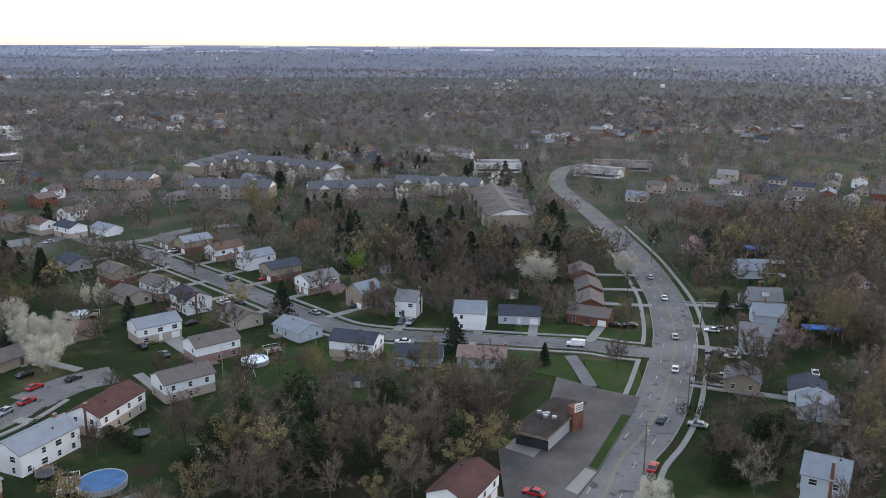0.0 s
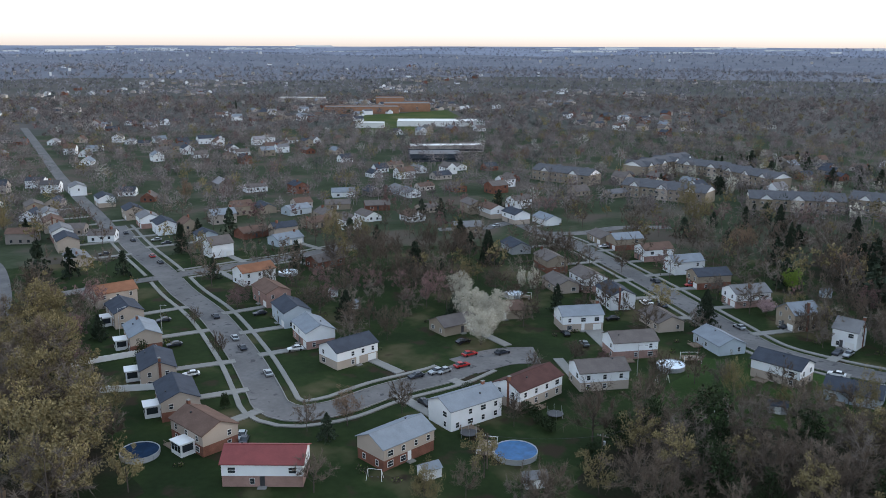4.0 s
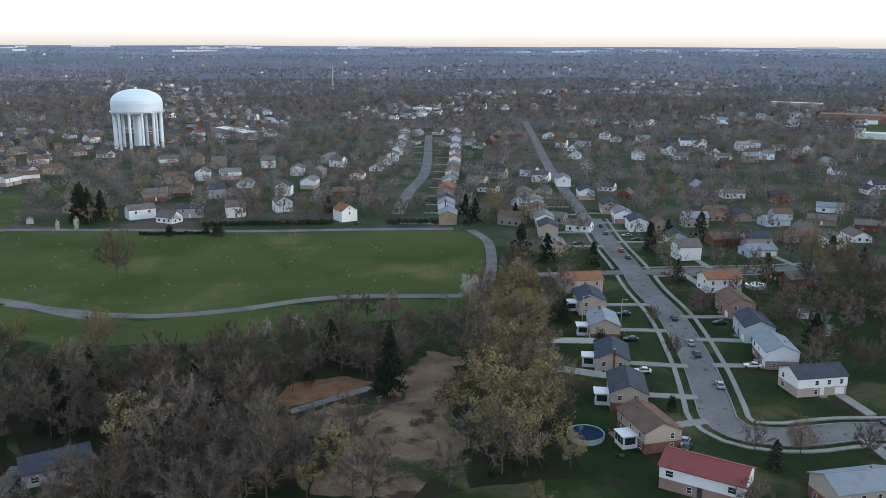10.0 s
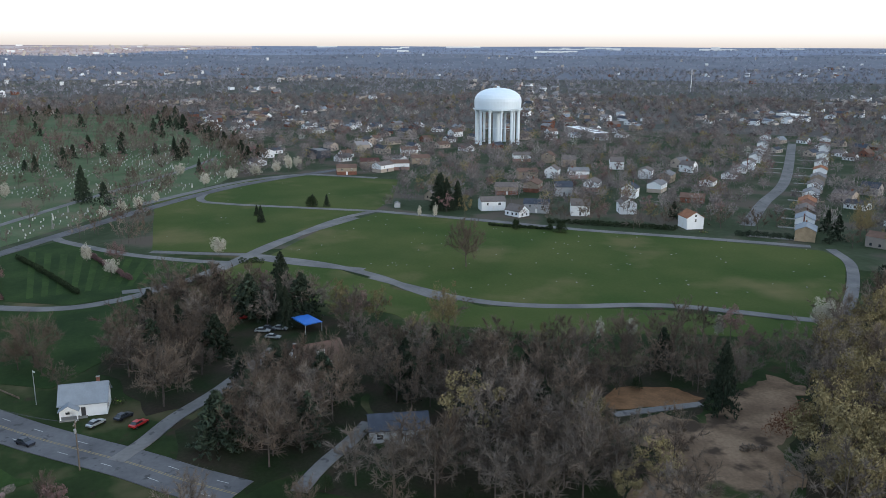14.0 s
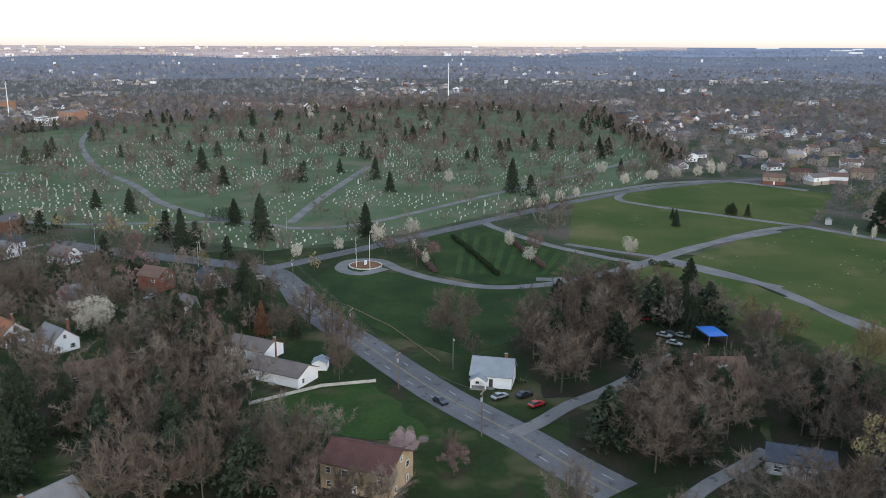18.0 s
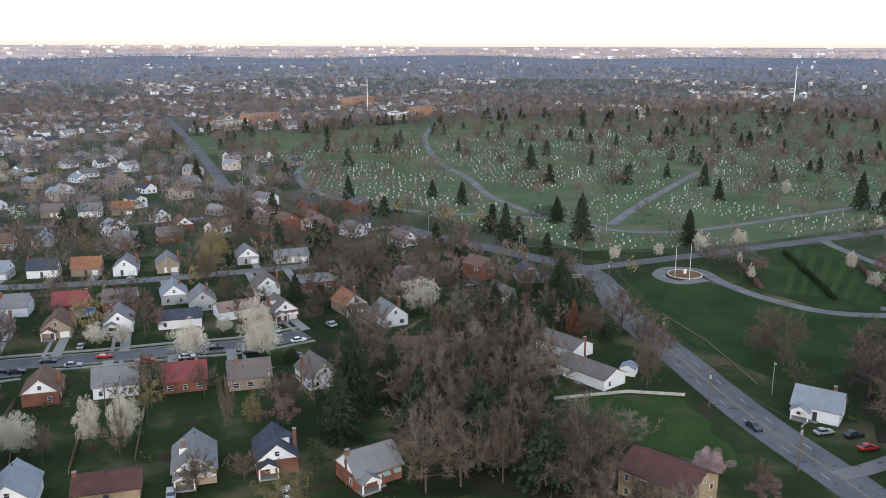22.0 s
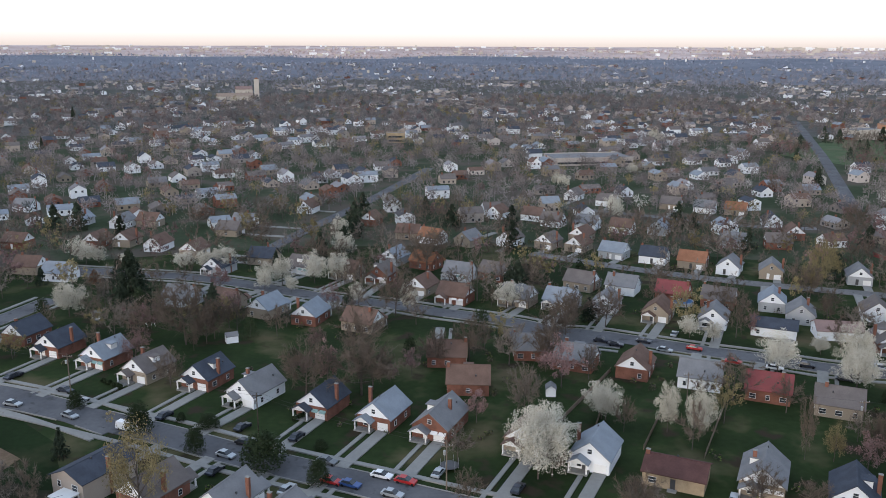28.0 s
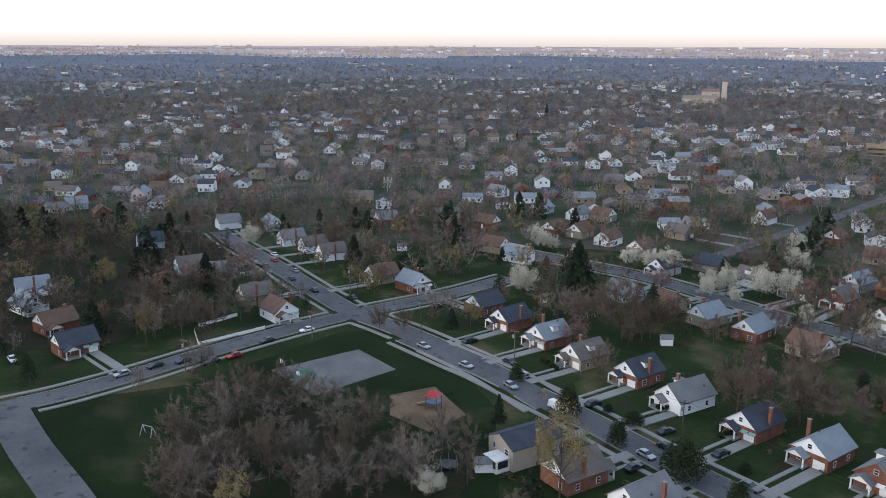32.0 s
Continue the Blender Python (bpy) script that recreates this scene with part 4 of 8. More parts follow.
        for ax in (W * 0.14, W * 0.38):
            v, f = box(ax - 0.85, -D / 2 - 0.75, 1.95, ax + 0.85, -D / 2 - 0.02, 2.03)
            v = [(px, py, pz + (0.5 if py > -D / 2 - 0.3 else 0)) for px, py, pz in v]
            part("awning", mesh("awning", v, f, tone), root)
    if style == "b" and wall == "beige" and near_by:
        # glazed white sunroom at the back, on a boarded deck
        sx = W * rng.uniform(-0.2, 0.15)
        room = part("sunroom", mesh("sunroom", *box(sx - 2.0, D / 2 + 0.02, 0.0, sx + 2.0, D / 2 + 3.4, 2.9), WHITE), root)
        part("sunroom_roof", mesh("sunroom_roof", *box(sx - 2.2, D / 2 + 0.03, 2.9, sx + 2.2, D / 2 + 3.7, 3.05), WHITE), room)
        for k in range(3):
            part("sunroom_pane", mesh("sunroom_pane", *box(sx - 1.8 + 1.25 * k, D / 2 + 3.36, 1.0, sx - 0.75 + 1.25 * k, D / 2 + 3.44, 2.6), GLASS), room)
        for s in (-1, 1):
            part("sunroom_pane", mesh("sunroom_pane", *box(sx + s * 2.0 - 0.04, D / 2 + 0.5, 1.0, sx + s * 2.0 + 0.04, D / 2 + 3.0, 2.6), GLASS), room)
    for _ in range(1 if math.hypot(x, y) < 260 else 0):
        vx, vy = rng.uniform(-W / 3, W / 3), rng.uniform(0.5, D / 3)
        zz = E + R * (1 - abs(vy if ridge == "x" else vx) / half)
        part("roof_vent", mesh("roof_vent", *box(vx - 0.15, vy - 0.15, zz - 0.1, vx + 0.15, vy + 0.15, zz + 0.55), DARK), root)
    if drive:
        m = pose(x, y, 0, 0, 0, yaw)
        a, b = W / 2 - 3.3, W / 2 - 0.5
        dr = tagged(new("driveway", mesh("driveway", *box(a, -D / 2 - drive - 0.6, -0.2, b, -D / 2 - 0.1, 0.256), CONCRETE)), "pale concrete driveway up to a garage", "driveway", kind="structure")
        dr.matrix_basis = m
    if drive and near_by and style == "c":
        wk = tagged(new("front_walk", mesh("front_walk", *box(dx - 0.5, -D / 2 - drive, -0.2, dx + 0.5, -D / 2 - 1.2, 0.248), CONCRETE)), "narrow concrete front walk across the lawn", "path", kind="structure")
        wk.matrix_basis = m
    if drive and near_by:
        for k in range(int(drive // 3) + 1):
            q = m @ Vector(((a + b) / 2, -D / 2 - 3 * k, 0))
            claim(q.x, q.y, 2)


house("b", -85.8, 239.6, 40, 13.0, 8.6, "x", "white", "greyblue", 19)
house("r", -63.7, 253.8, 133, 13.0, 8.6, "x", "beige", "taupe", 10)
house("b", -83.3, 268.1, 131, 13.0, 8.6, "x", "white", "slate", 15)
house("b", -98.4, 283.1, 136, 13.0, 8.6, "x", "white", "taupe", 16)
house("r", -43.7, 242.3, 136, 13.0, 8.6, "x", "paleblue", "greyblue", 4)
house("b", -24.3, 226.3, 164, 13.0, 8.6, "x", "white", "slate", 9)
house("r", -6.5, 220.7, 175, 13.0, 8.6, "x", "paleblue", "slate", 12)
house("b", -64.7, 224.4, -140, 13.0, 8.6, "x", "white", "taupe", 16)
house("b", -77.4, 181.7, -107, 16.0, 8.6, "x", "white", "darkred", 16)
house("b", -85.4, 163.5, -114, 15.0, 8.6, "x", "white", "greyblue", 15)
house("b", -65.0, 198.6, -140, 13.0, 8.6, "x", "white", "taupe", 14)
house("b", -105.8, 349.8, -44, 8.6, 13.0, "y", "tan", "greyblue", 7)
house("b", -89.5, 337.1, -44, 8.6, 13.0, "y", "white", "brown", 10)
house("b", -73.8, 323.1, -44, 8.6, 13.0, "y", "white", "greyblue", 11)
house("b", -60.9, 307.1, -49, 8.6, 13.0, "y", "tan", "slate", 9)
house("b", -44.9, 290.9, -47, 8.6, 13.0, "y", "white", "grey", 10)
house("t", -26.2, 273.2, -44, 8.5, 9.5, "y", "tan", "greyblue", 13)
house("t", -11.0, 262.7, -16, 7.0, 7.0, "x", "white", "grey", 13)
house("r", -180.7, 345.8, -139, 13.0, 8.6, "x", "tan", "grey", 0)
house("r", -155.3, 382.1, -36, 13.0, 8.6, "x", "white", "greyblue", 7)
house("b", -169.6, 376.8, -36, 13.0, 8.6, "x", "white", "slate", 0)
house("b", -186.2, 384.0, 144, 13.0, 8.6, "x", "white", "brown", 11)
house("b", -200.2, 389.5, 144, 13.0, 8.6, "x", "tan", "taupe", 0)
house("r", -144.5, 321.5, 136, 13.0, 8.6, "x", "grey", "slate", 21)
house("r", -118.1, 357.0, -44, 13.0, 8.6, "x", "tan", "taupe", 6)
house("r", -118.0, 218.2, 63, 13.0, 8.6, "x", "tan", "taupe", 16)
house("r", -111.3, 237.7, 40, 13.0, 8.6, "x", "tan", "brown", 0)
house("b", -120.1, 300.8, 136, 13.0, 8.6, "x", "tan", "taupe", 19)
house("r", -106.4, 276.7, 136, 13.0, 8.6, "x", "beige", "taupe", 0)
house("t", 8.7, 251.3, -8, 9.5, 8.5, "x", "white", "greyblue", 3)
house("r", 24.5, 257.0, -8, 13.0, 8.6, "x", "paleblue", "slate", 11)
house("r", 11.0, 219.6, 172, 13.0, 8.6, "x", "paleblue", "pinkbrown", 11)
house("r", 52.2, 308.0, 86, 13.0, 9.0, "x", "brick", "taupe", 16)
house("r", 51.4, 288.1, 86, 13.0, 8.6, "x", "brick", "taupe", 15)
house("r", 49.1, 270.9, 82, 13.0, 8.6, "x", "brick", "taupe", 16)
house("r", 47.0, 256.4, -24, 13.0, 8.6, "x", "brick", "taupe", 15)
house("b", 4.0, 145.0, 62, 13.0, 8.6, "x", "white", "darkred", 12)
house("c", 107.7, 272.6, -98, 8.4, 10.5, "y", "paleblue", "grey", 20)
house("t", 100.3, 249.1, -102, 8.5, 9.5, "y", "paleblue", "greyblue", 17)
house("c", 116.4, 311.6, -91, 8.4, 10.5, "y", "paleblue", "greyblue", 0)
house("t", 89.4, 230.2, -108, 8.5, 8.0, "y", "paleblue", "grey", 12)
house("r", 77.2, 204.0, -111, 9.0, 8.6, "x", "tan", "grey", 8)
house("r", 88.9, 186.7, -111, 9.0, 8.6, "x", "paleblue", "greyblue", 0)
house("t", 74.6, 149.5, -120, 8.5, 8.0, "y", "paleblue", "greyblue", 0)
house("c", 147.8, 288.7, -94, 10.5, 8.4, "x", "tan", "brown", 0)
house("r", 90.8, 196.8, -111, 9.0, 8.6, "x", "white", "slate", 23)
house("b", -107.2, 118.9, 29, 16.0, 8.6, "x", "white", "red", 0)
house("b", -89.7, 140.0, 73, 14.0, 8.6, "x", "mixbrick", "greyblue", 0)
house("b", -230.8, 184.9, -112, 13.0, 8.6, "x", "beige", "orange", 15)
house("b", -211.5, 172.9, 152, 13.0, 8.6, "x", "beige", "slate", 16)
house("b", -189.5, 160.5, 147, 13.0, 8.6, "x", "beige", "greyblue", 15)
house("b", -166.6, 144.7, 142, 13.0, 8.6, "x", "beige", "slate", 16)
house("b", -147.5, 133.5, 144, 13.0, 8.6, "x", "beige", "slate", 13)
house("b", -129.4, 124.1, 166, 13.0, 8.6, "x", "beige", "brown", 13)
house("r", -286.9, 214.1, 151, 13.0, 8.6, "x", "beige", "grey", 17)
house("b", -311.6, 228.2, 149, 13.0, 8.6, "x", "beige", "slate", 17)
house("b", -329.2, 238.9, 149, 13.0, 8.6, "x", "white", "grey", 13)
house("b", -349.3, 249.6, 149, 13.0, 8.6, "x", "beige", "brown", 15)
house("b", -367.7, 260.5, 149, 13.0, 8.6, "x", "white", "grey", 15)
house("b", -166.5, 199.5, -33, 13.0, 8.6, "x", "paleblue", "slate", 13)
house("b", -149.0, 188.2, -33, 13.0, 8.6, "x", "white", "greyblue", 13)
house("b", -185.7, 212.6, -28, 13.0, 8.6, "x", "pinkbrick", "brown", 14)
house("b", -208.1, 229.2, -112, 13.0, 8.6, "x", "white", "orange", 18)
house("b", -130.8, 180.3, 71, 13.5, 8.6, "x", "white", "slate", 12)
house("t", -248.1, 252.4, 68, 9.5, 8.5, "x", "white", "taupe", 13)
house("r", -238.0, 283.2, 73, 13.0, 8.6, "x", "paleblue", "greyblue", 16)
house("r", -273.4, 270.8, -29, 9.0, 8.6, "x", "paleblue", "slate", 22)
house("b", -341.1, 289.2, -31, 13.0, 8.6, "x", "beige", "slate", 6)
house("b", -319.1, 279.1, -31, 13.0, 8.6, "x", "white", "grey", 6)
house("b", -301.3, 272.9, -31, 13.0, 8.6, "x", "white", "slate", 10)
house("r", -260.4, 286.3, 73, 13.0, 8.6, "x", "brick", "brown", 0)
house("r", -248.7, 319.6, 73, 13.0, 8.6, "x", "tan", "brown", 0)
house("r", -295.3, 335.6, -31, 13.0, 8.6, "x", "tan", "slate", 0)
house("r", -277.5, 339.7, 73, 13.0, 8.6, "x", "paleblue", "greyblue", 0)
house("r", -267.5, 361.8, 41, 13.0, 8.6, "x", "tan", "taupe", 0)
house("r", -247.8, 370.4, 41, 13.0, 8.6, "x", "brick", "taupe", 0)
house("r", -199.8, 261.3, -107, 13.0, 8.6, "x", "brick", "taupe", 12)
house("r", -287.1, 394.3, 41, 13.0, 8.6, "x", "white", "greyblue", 0)
house("r", -265.2, 420.3, 144, 13.0, 8.6, "x", "paleblue", "grey", 0)
house("r", -175.9, 7.5, 93, 13.0, 8.6, "x", "grey", "slate", 0)
house("c", -219.0, -12.4, 115, 13.0, 8.4, "x", "tan", "brown", 0)
house("c", -125.1, -167.2, -16, 8.4, 10.5, "y", "white", "taupe", 0)
house("r", -157.5, -164.0, 140, 13.0, 8.6, "x", "tan", "brown", 0)
house("c", -170.7, -190.3, -16, 8.4, 10.5, "y", "white", "grey", 18)
house("c", -169.9, -208.6, 164, 8.4, 10.5, "y", "tan", "orange", 17)
house("c", -149.8, -219.0, 164, 8.4, 10.5, "y", "brick", "taupe", 11)
house("c", -162.8, -246.2, -25, 8.4, 10.5, "y", "white", "taupe", 21)
house("r", -178.2, -239.1, -25, 13.0, 8.6, "x", "brick", "grey", 22)
house("r", -195.5, -276.5, 155, 13.0, 8.6, "x", "grey", "grey", 4)
house("t", -242.3, -326.1, -93, 9.5, 8.5, "x", "brick", "brown", 0)
house("c", -235.8, -309.6, -93, 8.4, 10.5, "y", "brick", "brown", 0)
house("c", -244.1, -295.6, -93, 10.5, 8.4, "x", "white", "grey", 17)
house("t", -230.8, -205.6, -92, 9.5, 8.5, "x", "brick", "brown", 0)
house("c", -241.0, -190.6, -128, 10.5, 8.4, "x", "grey", "slate", 17)
house("r", -188.8, -135.3, 85, 14.0, 8.6, "x", "white", "taupe", 0)
house("r", -176.8, -117.9, 85, 16.0, 8.6, "x", "white", "taupe", 0)
house("r", -211.9, -178.3, -136, 13.0, 8.6, "x", "white", "taupe", 0)
house("t", -136.7, -72.4, 90, 15.0, 11.0, "x", "tanbrick", "darkred", 0)
house("c", -195.7, -66.2, 100, 10.5, 8.4, "x", "white", "greyblue", 0)
house("c", -247.1, -265.8, -93, 10.5, 8.4, "x", "white", "taupe", 12)
house("c", -206.4, -218.1, -25, 10.5, 8.4, "x", "paleblue", "grey", 0)
house("c", -77.9, -146.5, 150, 8.4, 12.0, "y", "tan", "grey", 0)
house("c", -91.7, -138.0, 150, 8.4, 10.5, "y", "brick", "slate", 0)
house("r", -61.3, -149.9, 150, 12.0, 8.6, "x", "tanbrick", "darkred", 0)
house("c", -47.3, -159.4, 150, 8.4, 10.5, "y", "white", "greyblue", 20)
house("c", -35.1, -168.1, 150, 8.4, 10.5, "y", "tan", "brown", 21)
house("c", -101.5, -119.6, 169, 10.5, 8.4, "x", "brick", "grey", 0)
house("c", -111.7, -178.4, -29, 10.5, 8.4, "x", "tan", "taupe", 22)
house("c", -99.2, -188.5, -29, 10.5, 8.4, "x", "brick", "red", 19)
house("c", -85.4, -197.7, -28, 10.5, 8.4, "x", "white", "grey", 18)
house("c", -71.0, -206.7, -29, 8.4, 10.5, "y", "brick", "brown", 13)
house("c", -56.5, -213.1, -29, 10.5, 8.4, "x", "brick", "grey", 14)
house("c", -46.1, -221.9, -8, 10.5, 8.4, "x", "brick", "grey", 12)
house("c", -65.0, -266.5, 145, 10.5, 8.4, "x", "grey", "greyblue", 16)
house("c", -78.8, -262.3, 152, 8.4, 10.5, "y", "grey", "grey", 18)
house("c", -93.2, -252.5, 149, 8.4, 10.5, "y", "tan", "brown", 16)
house("c", -108.3, -244.6, 152, 8.4, 10.5, "y", "white", "grey", 17)
house("r", -123.2, -234.6, 151, 13.0, 8.6, "x", "white", "slate", 16)
house("r", -140.8, -230.2, 164, 13.0, 8.6, "x", "white", "pinkbrown", 20)
house("c", -77.1, -288.1, -39, 10.5, 8.4, "x", "tan", "taupe", 0)
house("c", -90.5, -282.2, -33, 10.5, 8.4, "x", "white", "grey", 0)
house("c", -105.2, -272.0, -33, 10.5, 8.4, "x", "brick", "red", 0)
house("c", -118.1, -263.9, -33, 10.5, 8.4, "x", "brick", "taupe", 0)
house("c", -134.6, -259.4, -26, 8.4, 10.5, "y", "grey", "greyblue", 21)
house("c", -137.6, -246.3, -26, 8.4, 10.5, "y", "grey", "grey", 0)
house("c", -102.2, -332.2, 141, 10.5, 8.4, "x", "grey", "greyblue", 6)
house("c", -116.1, -323.3, 147, 10.5, 8.4, "x", "white", "slate", 7)
house("c", -128.9, -314.5, 147, 10.5, 8.4, "x", "tan", "orange", 7)
house("c", -139.9, -305.3, 147, 8.4, 10.5, "y", "white", "grey", 4)
house("c", -153.1, -298.1, 154, 8.4, 10.5, "y", "tan", "grey", 4)
house("c", -181.9, -287.7, 155, 8.4, 10.5, "y", "grey", "grey", 7)
house("c", -90.7, -346.2, 141, 8.4, 10.5, "y", "tan", "brown", 9)
house("c", -78.9, -352.4, 141, 8.4, 10.5, "y", "tan", "taupe", 6)
house("c", -136.4, -375.7, -34, 8.4, 10.5, "y", "grey", "greyblue", 0)
house("c", -120.0, -379.7, -34, 10.5, 8.4, "x", "white", "brown", 0)
house("c", -106.2, -390.0, -36, 10.5, 8.4, "x", "white", "grey", 0)
house("c", -90.8, -397.0, -36, 10.5, 8.4, "x", "white", "taupe", 0)
house("c", -159.7, -346.9, -34, 10.5, 8.4, "x", "grey", "grey", 0)
house("c", -178.2, -343.6, -16, 10.5, 8.4, "x", "brick", "taupe", 0)
house("c", -197.1, -388.2, 164, 8.4, 10.5, "y", "white", "slate", 0)
house("c", -194.4, -361.4, -16, 8.4, 10.5, "y", "brick", "brown", 15)
house("c", -118.7, -468.3, 144, 8.4, 10.5, "y", "white", "taupe", 19)
house("c", -132.3, -447.7, 144, 10.5, 8.4, "x", "white", "taupe", 11)
house("c", -164.1, -435.8, 146, 10.5, 8.4, "x", "tan", "taupe", 20)
house("c", -178.2, -424.2, 146, 10.5, 8.4, "x", "white", "grey", 18)
house("c", -192.3, -417.6, 146, 10.5, 8.4, "x", "tan", "orange", 20)
house("t", -229.1, -326.2, -93, 9.5, 8.5, "x", "brick", "brown", 0)
house("c", 100.1, -247.3, 65, 10.5, 8.4, "x", "brick", "slate", 14)
house("c", 87.0, -236.7, 154, 8.4, 10.5, "y", "brick", "slate", 20)
house("c", 71.4, -226.6, 151, 8.4, 10.5, "y", "brick", "greyblue", 19)
house("c", 57.5, -215.6, 149, 8.4, 10.5, "y", "tan", "taupe", 16)
house("c", 41.3, -209.6, 151, 8.4, 10.5, "y", "brick", "slate", 19)
house("c", 27.7, -198.9, 147, 8.4, 12.0, "y", "white", "grey", 16)
house("c", 10.9, -190.2, 151, 8.4, 10.5, "y", "brick", "slate", 18)
house("c", -3.5, -182.7, 151, 8.4, 10.5, "y", "brick", "greyblue", 18)
house("c", -16.2, -177.4, 152, 8.4, 13.0, "y", "brick", "grey", 19)
house("b", 53.7, -156.9, -33, 8.6, 13.0, "y", "beige", "slate", 12)
house("c", 41.4, -151.3, -33, 8.4, 10.5, "y", "brick", "taupe", 12)
house("c", 26.4, -146.0, -29, 8.4, 10.5, "y", "white", "grey", 9)
house("c", 16.3, -137.6, -29, 8.4, 10.5, "y", "white", "grey", 12)
house("c", 32.3, -266.7, -31, 8.4, 10.5, "y", "tan", "greyblue", 14)
house("c", 17.9, -258.5, -23, 8.4, 10.5, "y", "brick", "greyblue", 15)
house("c", 1.4, -249.7, -31, 10.5, 8.4, "x", "tan", "brown", 17)
house("c", 46.6, -275.2, -34, 10.5, 8.4, "x", "tan", "brown", 16)
house("c", 62.0, -280.5, -25, 10.5, 8.4, "x", "paleblue", "grey", 20)
house("c", 113.6, -316.1, -16, 10.5, 8.4, "x", "white", "greyblue", 3)
house("c", 128.1, -327.0, -16, 10.5, 8.4, "x", "tan", "brown", 3)
house("c", 88.0, -361.2, 164, 8.4, 10.5, "y", "white", "brown", 0)
house("c", 70.8, -349.4, -110, 10.5, 8.4, "x", "tan", "brown", 22)
house("c", 40.8, -334.2, 70, 8.4, 10.5, "y", "tan", "slate", 15)
house("c", 23.9, -318.9, 146, 10.5, 8.4, "x", "white", "taupe", 16)
house("c", 6.9, -310.9, 149, 10.5, 8.4, "x", "tan", "brown", 19)
house("c", -5.7, -304.8, 157, 8.4, 10.5, "y", "brick", "taupe", 19)
house("c", -19.4, -287.6, 149, 8.4, 10.5, "y", "tan", "brown", 9)
house("c", -11.3, -330.2, 149, 8.4, 10.5, "y", "grey", "greyblue", 0)
house("c", -23.4, -322.1, -39, 10.5, 8.4, "x", "brick", "orange", 0)
house("c", -29.4, -365.3, -39, 10.5, 8.4, "x", "white", "orange", 0)
house("c", -19.6, -375.2, 70, 8.4, 10.5, "y", "tan", "brown", 0)
house("c", -2.8, -406.7, 69, 10.5, 8.4, "x", "brick", "brown", 15)
house("c", 115.8, -370.1, 164, 8.4, 10.5, "y", "brick", "brown", 0)
house("c", 103.6, -370.9, 164, 8.4, 10.5, "y", "tan", "brown", 0)
house("c", 177.1, -454.9, 164, 10.5, 8.4, "x", "white", "grey", 0)
house("c", 137.5, -417.0, 164, 8.4, 10.5, "y", "grey", "greyblue", 0)
house("c", 115.8, -410.1, 164, 8.4, 10.5, "y", "white", "grey", 0)
house("c", 103.3, -411.3, -110, 8.4, 10.5, "y", "tan", "brown", 0)
house("c", 57.7, -405.8, -110, 8.4, 10.5, "y", "tan", "grey", 22)
house("c", 62.0, -387.9, -110, 8.4, 10.5, "y", "tan", "taupe", 20)
house("c", 29.8, -440.5, -111, 10.5, 8.4, "x", "white", "brown", 9)
house("c", 56.1, -321.4, 155, 8.4, 10.5, "y", "grey", "slate", 0)
house("c", 149.1, -370.1, 164, 10.5, 8.4, "x", "brick", "brown", 0)
house("c", -25.2, -199.6, -8, 10.5, 8.4, "x", "brick", "brown", 0)
house("c", -21.7, -218.9, -8, 10.5, 8.4, "x", "brick", "brown", 24)
house("c", -51.1, -271.5, 145, 10.5, 8.4, "x", "tan", "grey", 12)
house("c", -48.1, -303.4, -39, 10.5, 8.4, "x", "brick", "taupe", 0)
house("c", -34.8, -304.4, 149, 10.5, 8.4, "x", "white", "grey", 0)
house("c", -30.1, -275.8, 149, 10.5, 8.4, "x", "brick", "brown", 5)
house("c", -63.1, -358.3, 141, 8.4, 10.5, "y", "white", "taupe", 9)
house("c", -96.8, -364.7, 141, 8.4, 10.5, "y", "tan", "brown", 0)
house("c", -67.0, -418.9, -36, 8.4, 10.5, "y", "white", "brown", 0)
house("c", -84.1, -411.8, -36, 10.5, 8.4, "x", "white", "brown", 0)
house("c", -44.7, -359.7, -39, 8.4, 10.5, "y", "tan", "grey", 22)
house("c", 249.3, -196.5, -32, 8.4, 10.5, "y", "white", "greyblue", 0)
house("c", 235.1, -183.1, -105, 8.4, 10.5, "y", "white", "greyblue", 0)
house("c", 211.0, -173.0, -105, 10.5, 8.4, "x", "brick", "brown", 0)
house("c", 190.9, -162.1, -111, 10.5, 8.4, "x", "brick", "slate", 21)
house("c", 174.6, -223.6, -32, 8.4, 10.5, "y", "tan", "taupe", 12)
house("c", 157.2, -212.8, -116, 8.4, 10.5, "y", "white", "brown", 3)
house("c", 264.7, -268.9, -35, 8.4, 10.5, "y", "paleblue", "slate", 0)
house("c", 213.7, -300.5, 148, 8.4, 10.5, "y", "white", "grey", 11)
house("c", 198.0, -294.0, 148, 8.4, 10.5, "y", "white", "taupe", 14)
house("c", 183.8, -285.9, 145, 8.4, 10.5, "y", "white", "taupe", 14)
house("c", 148.5, -264.8, 148, 8.4, 10.5, "y", "tan", "brown", 17)
house("c", 133.1, -260.3, -115, 8.4, 10.5, "y", "brick", "greyblue", 4)
house("c", 260.7, -315.8, 145, 8.4, 10.5, "y", "white", "grey", 0)
house("c", 239.9, -322.5, 145, 10.5, 8.4, "x", "grey", "greyblue", 16)
house("c", 196.6, -355.5, 145, 8.4, 10.5, "y", "brick", "grey", 0)
house("c", 183.4, -350.2, 164, 8.4, 10.5, "y", "tan", "brown", 0)
house("c", 205.8, -240.6, -35, 8.4, 10.5, "y", "tan", "grey", 16)
house("c", 220.9, -244.1, -32, 8.4, 10.5, "y", "grey", "taupe", 22)
house("c", 364.2, -319.3, -35, 8.4, 10.5, "y", "grey", "greyblue", 0)
house("c", 333.2, -307.2, -35, 10.5, 8.4, "x", "brick", "brown", 0)
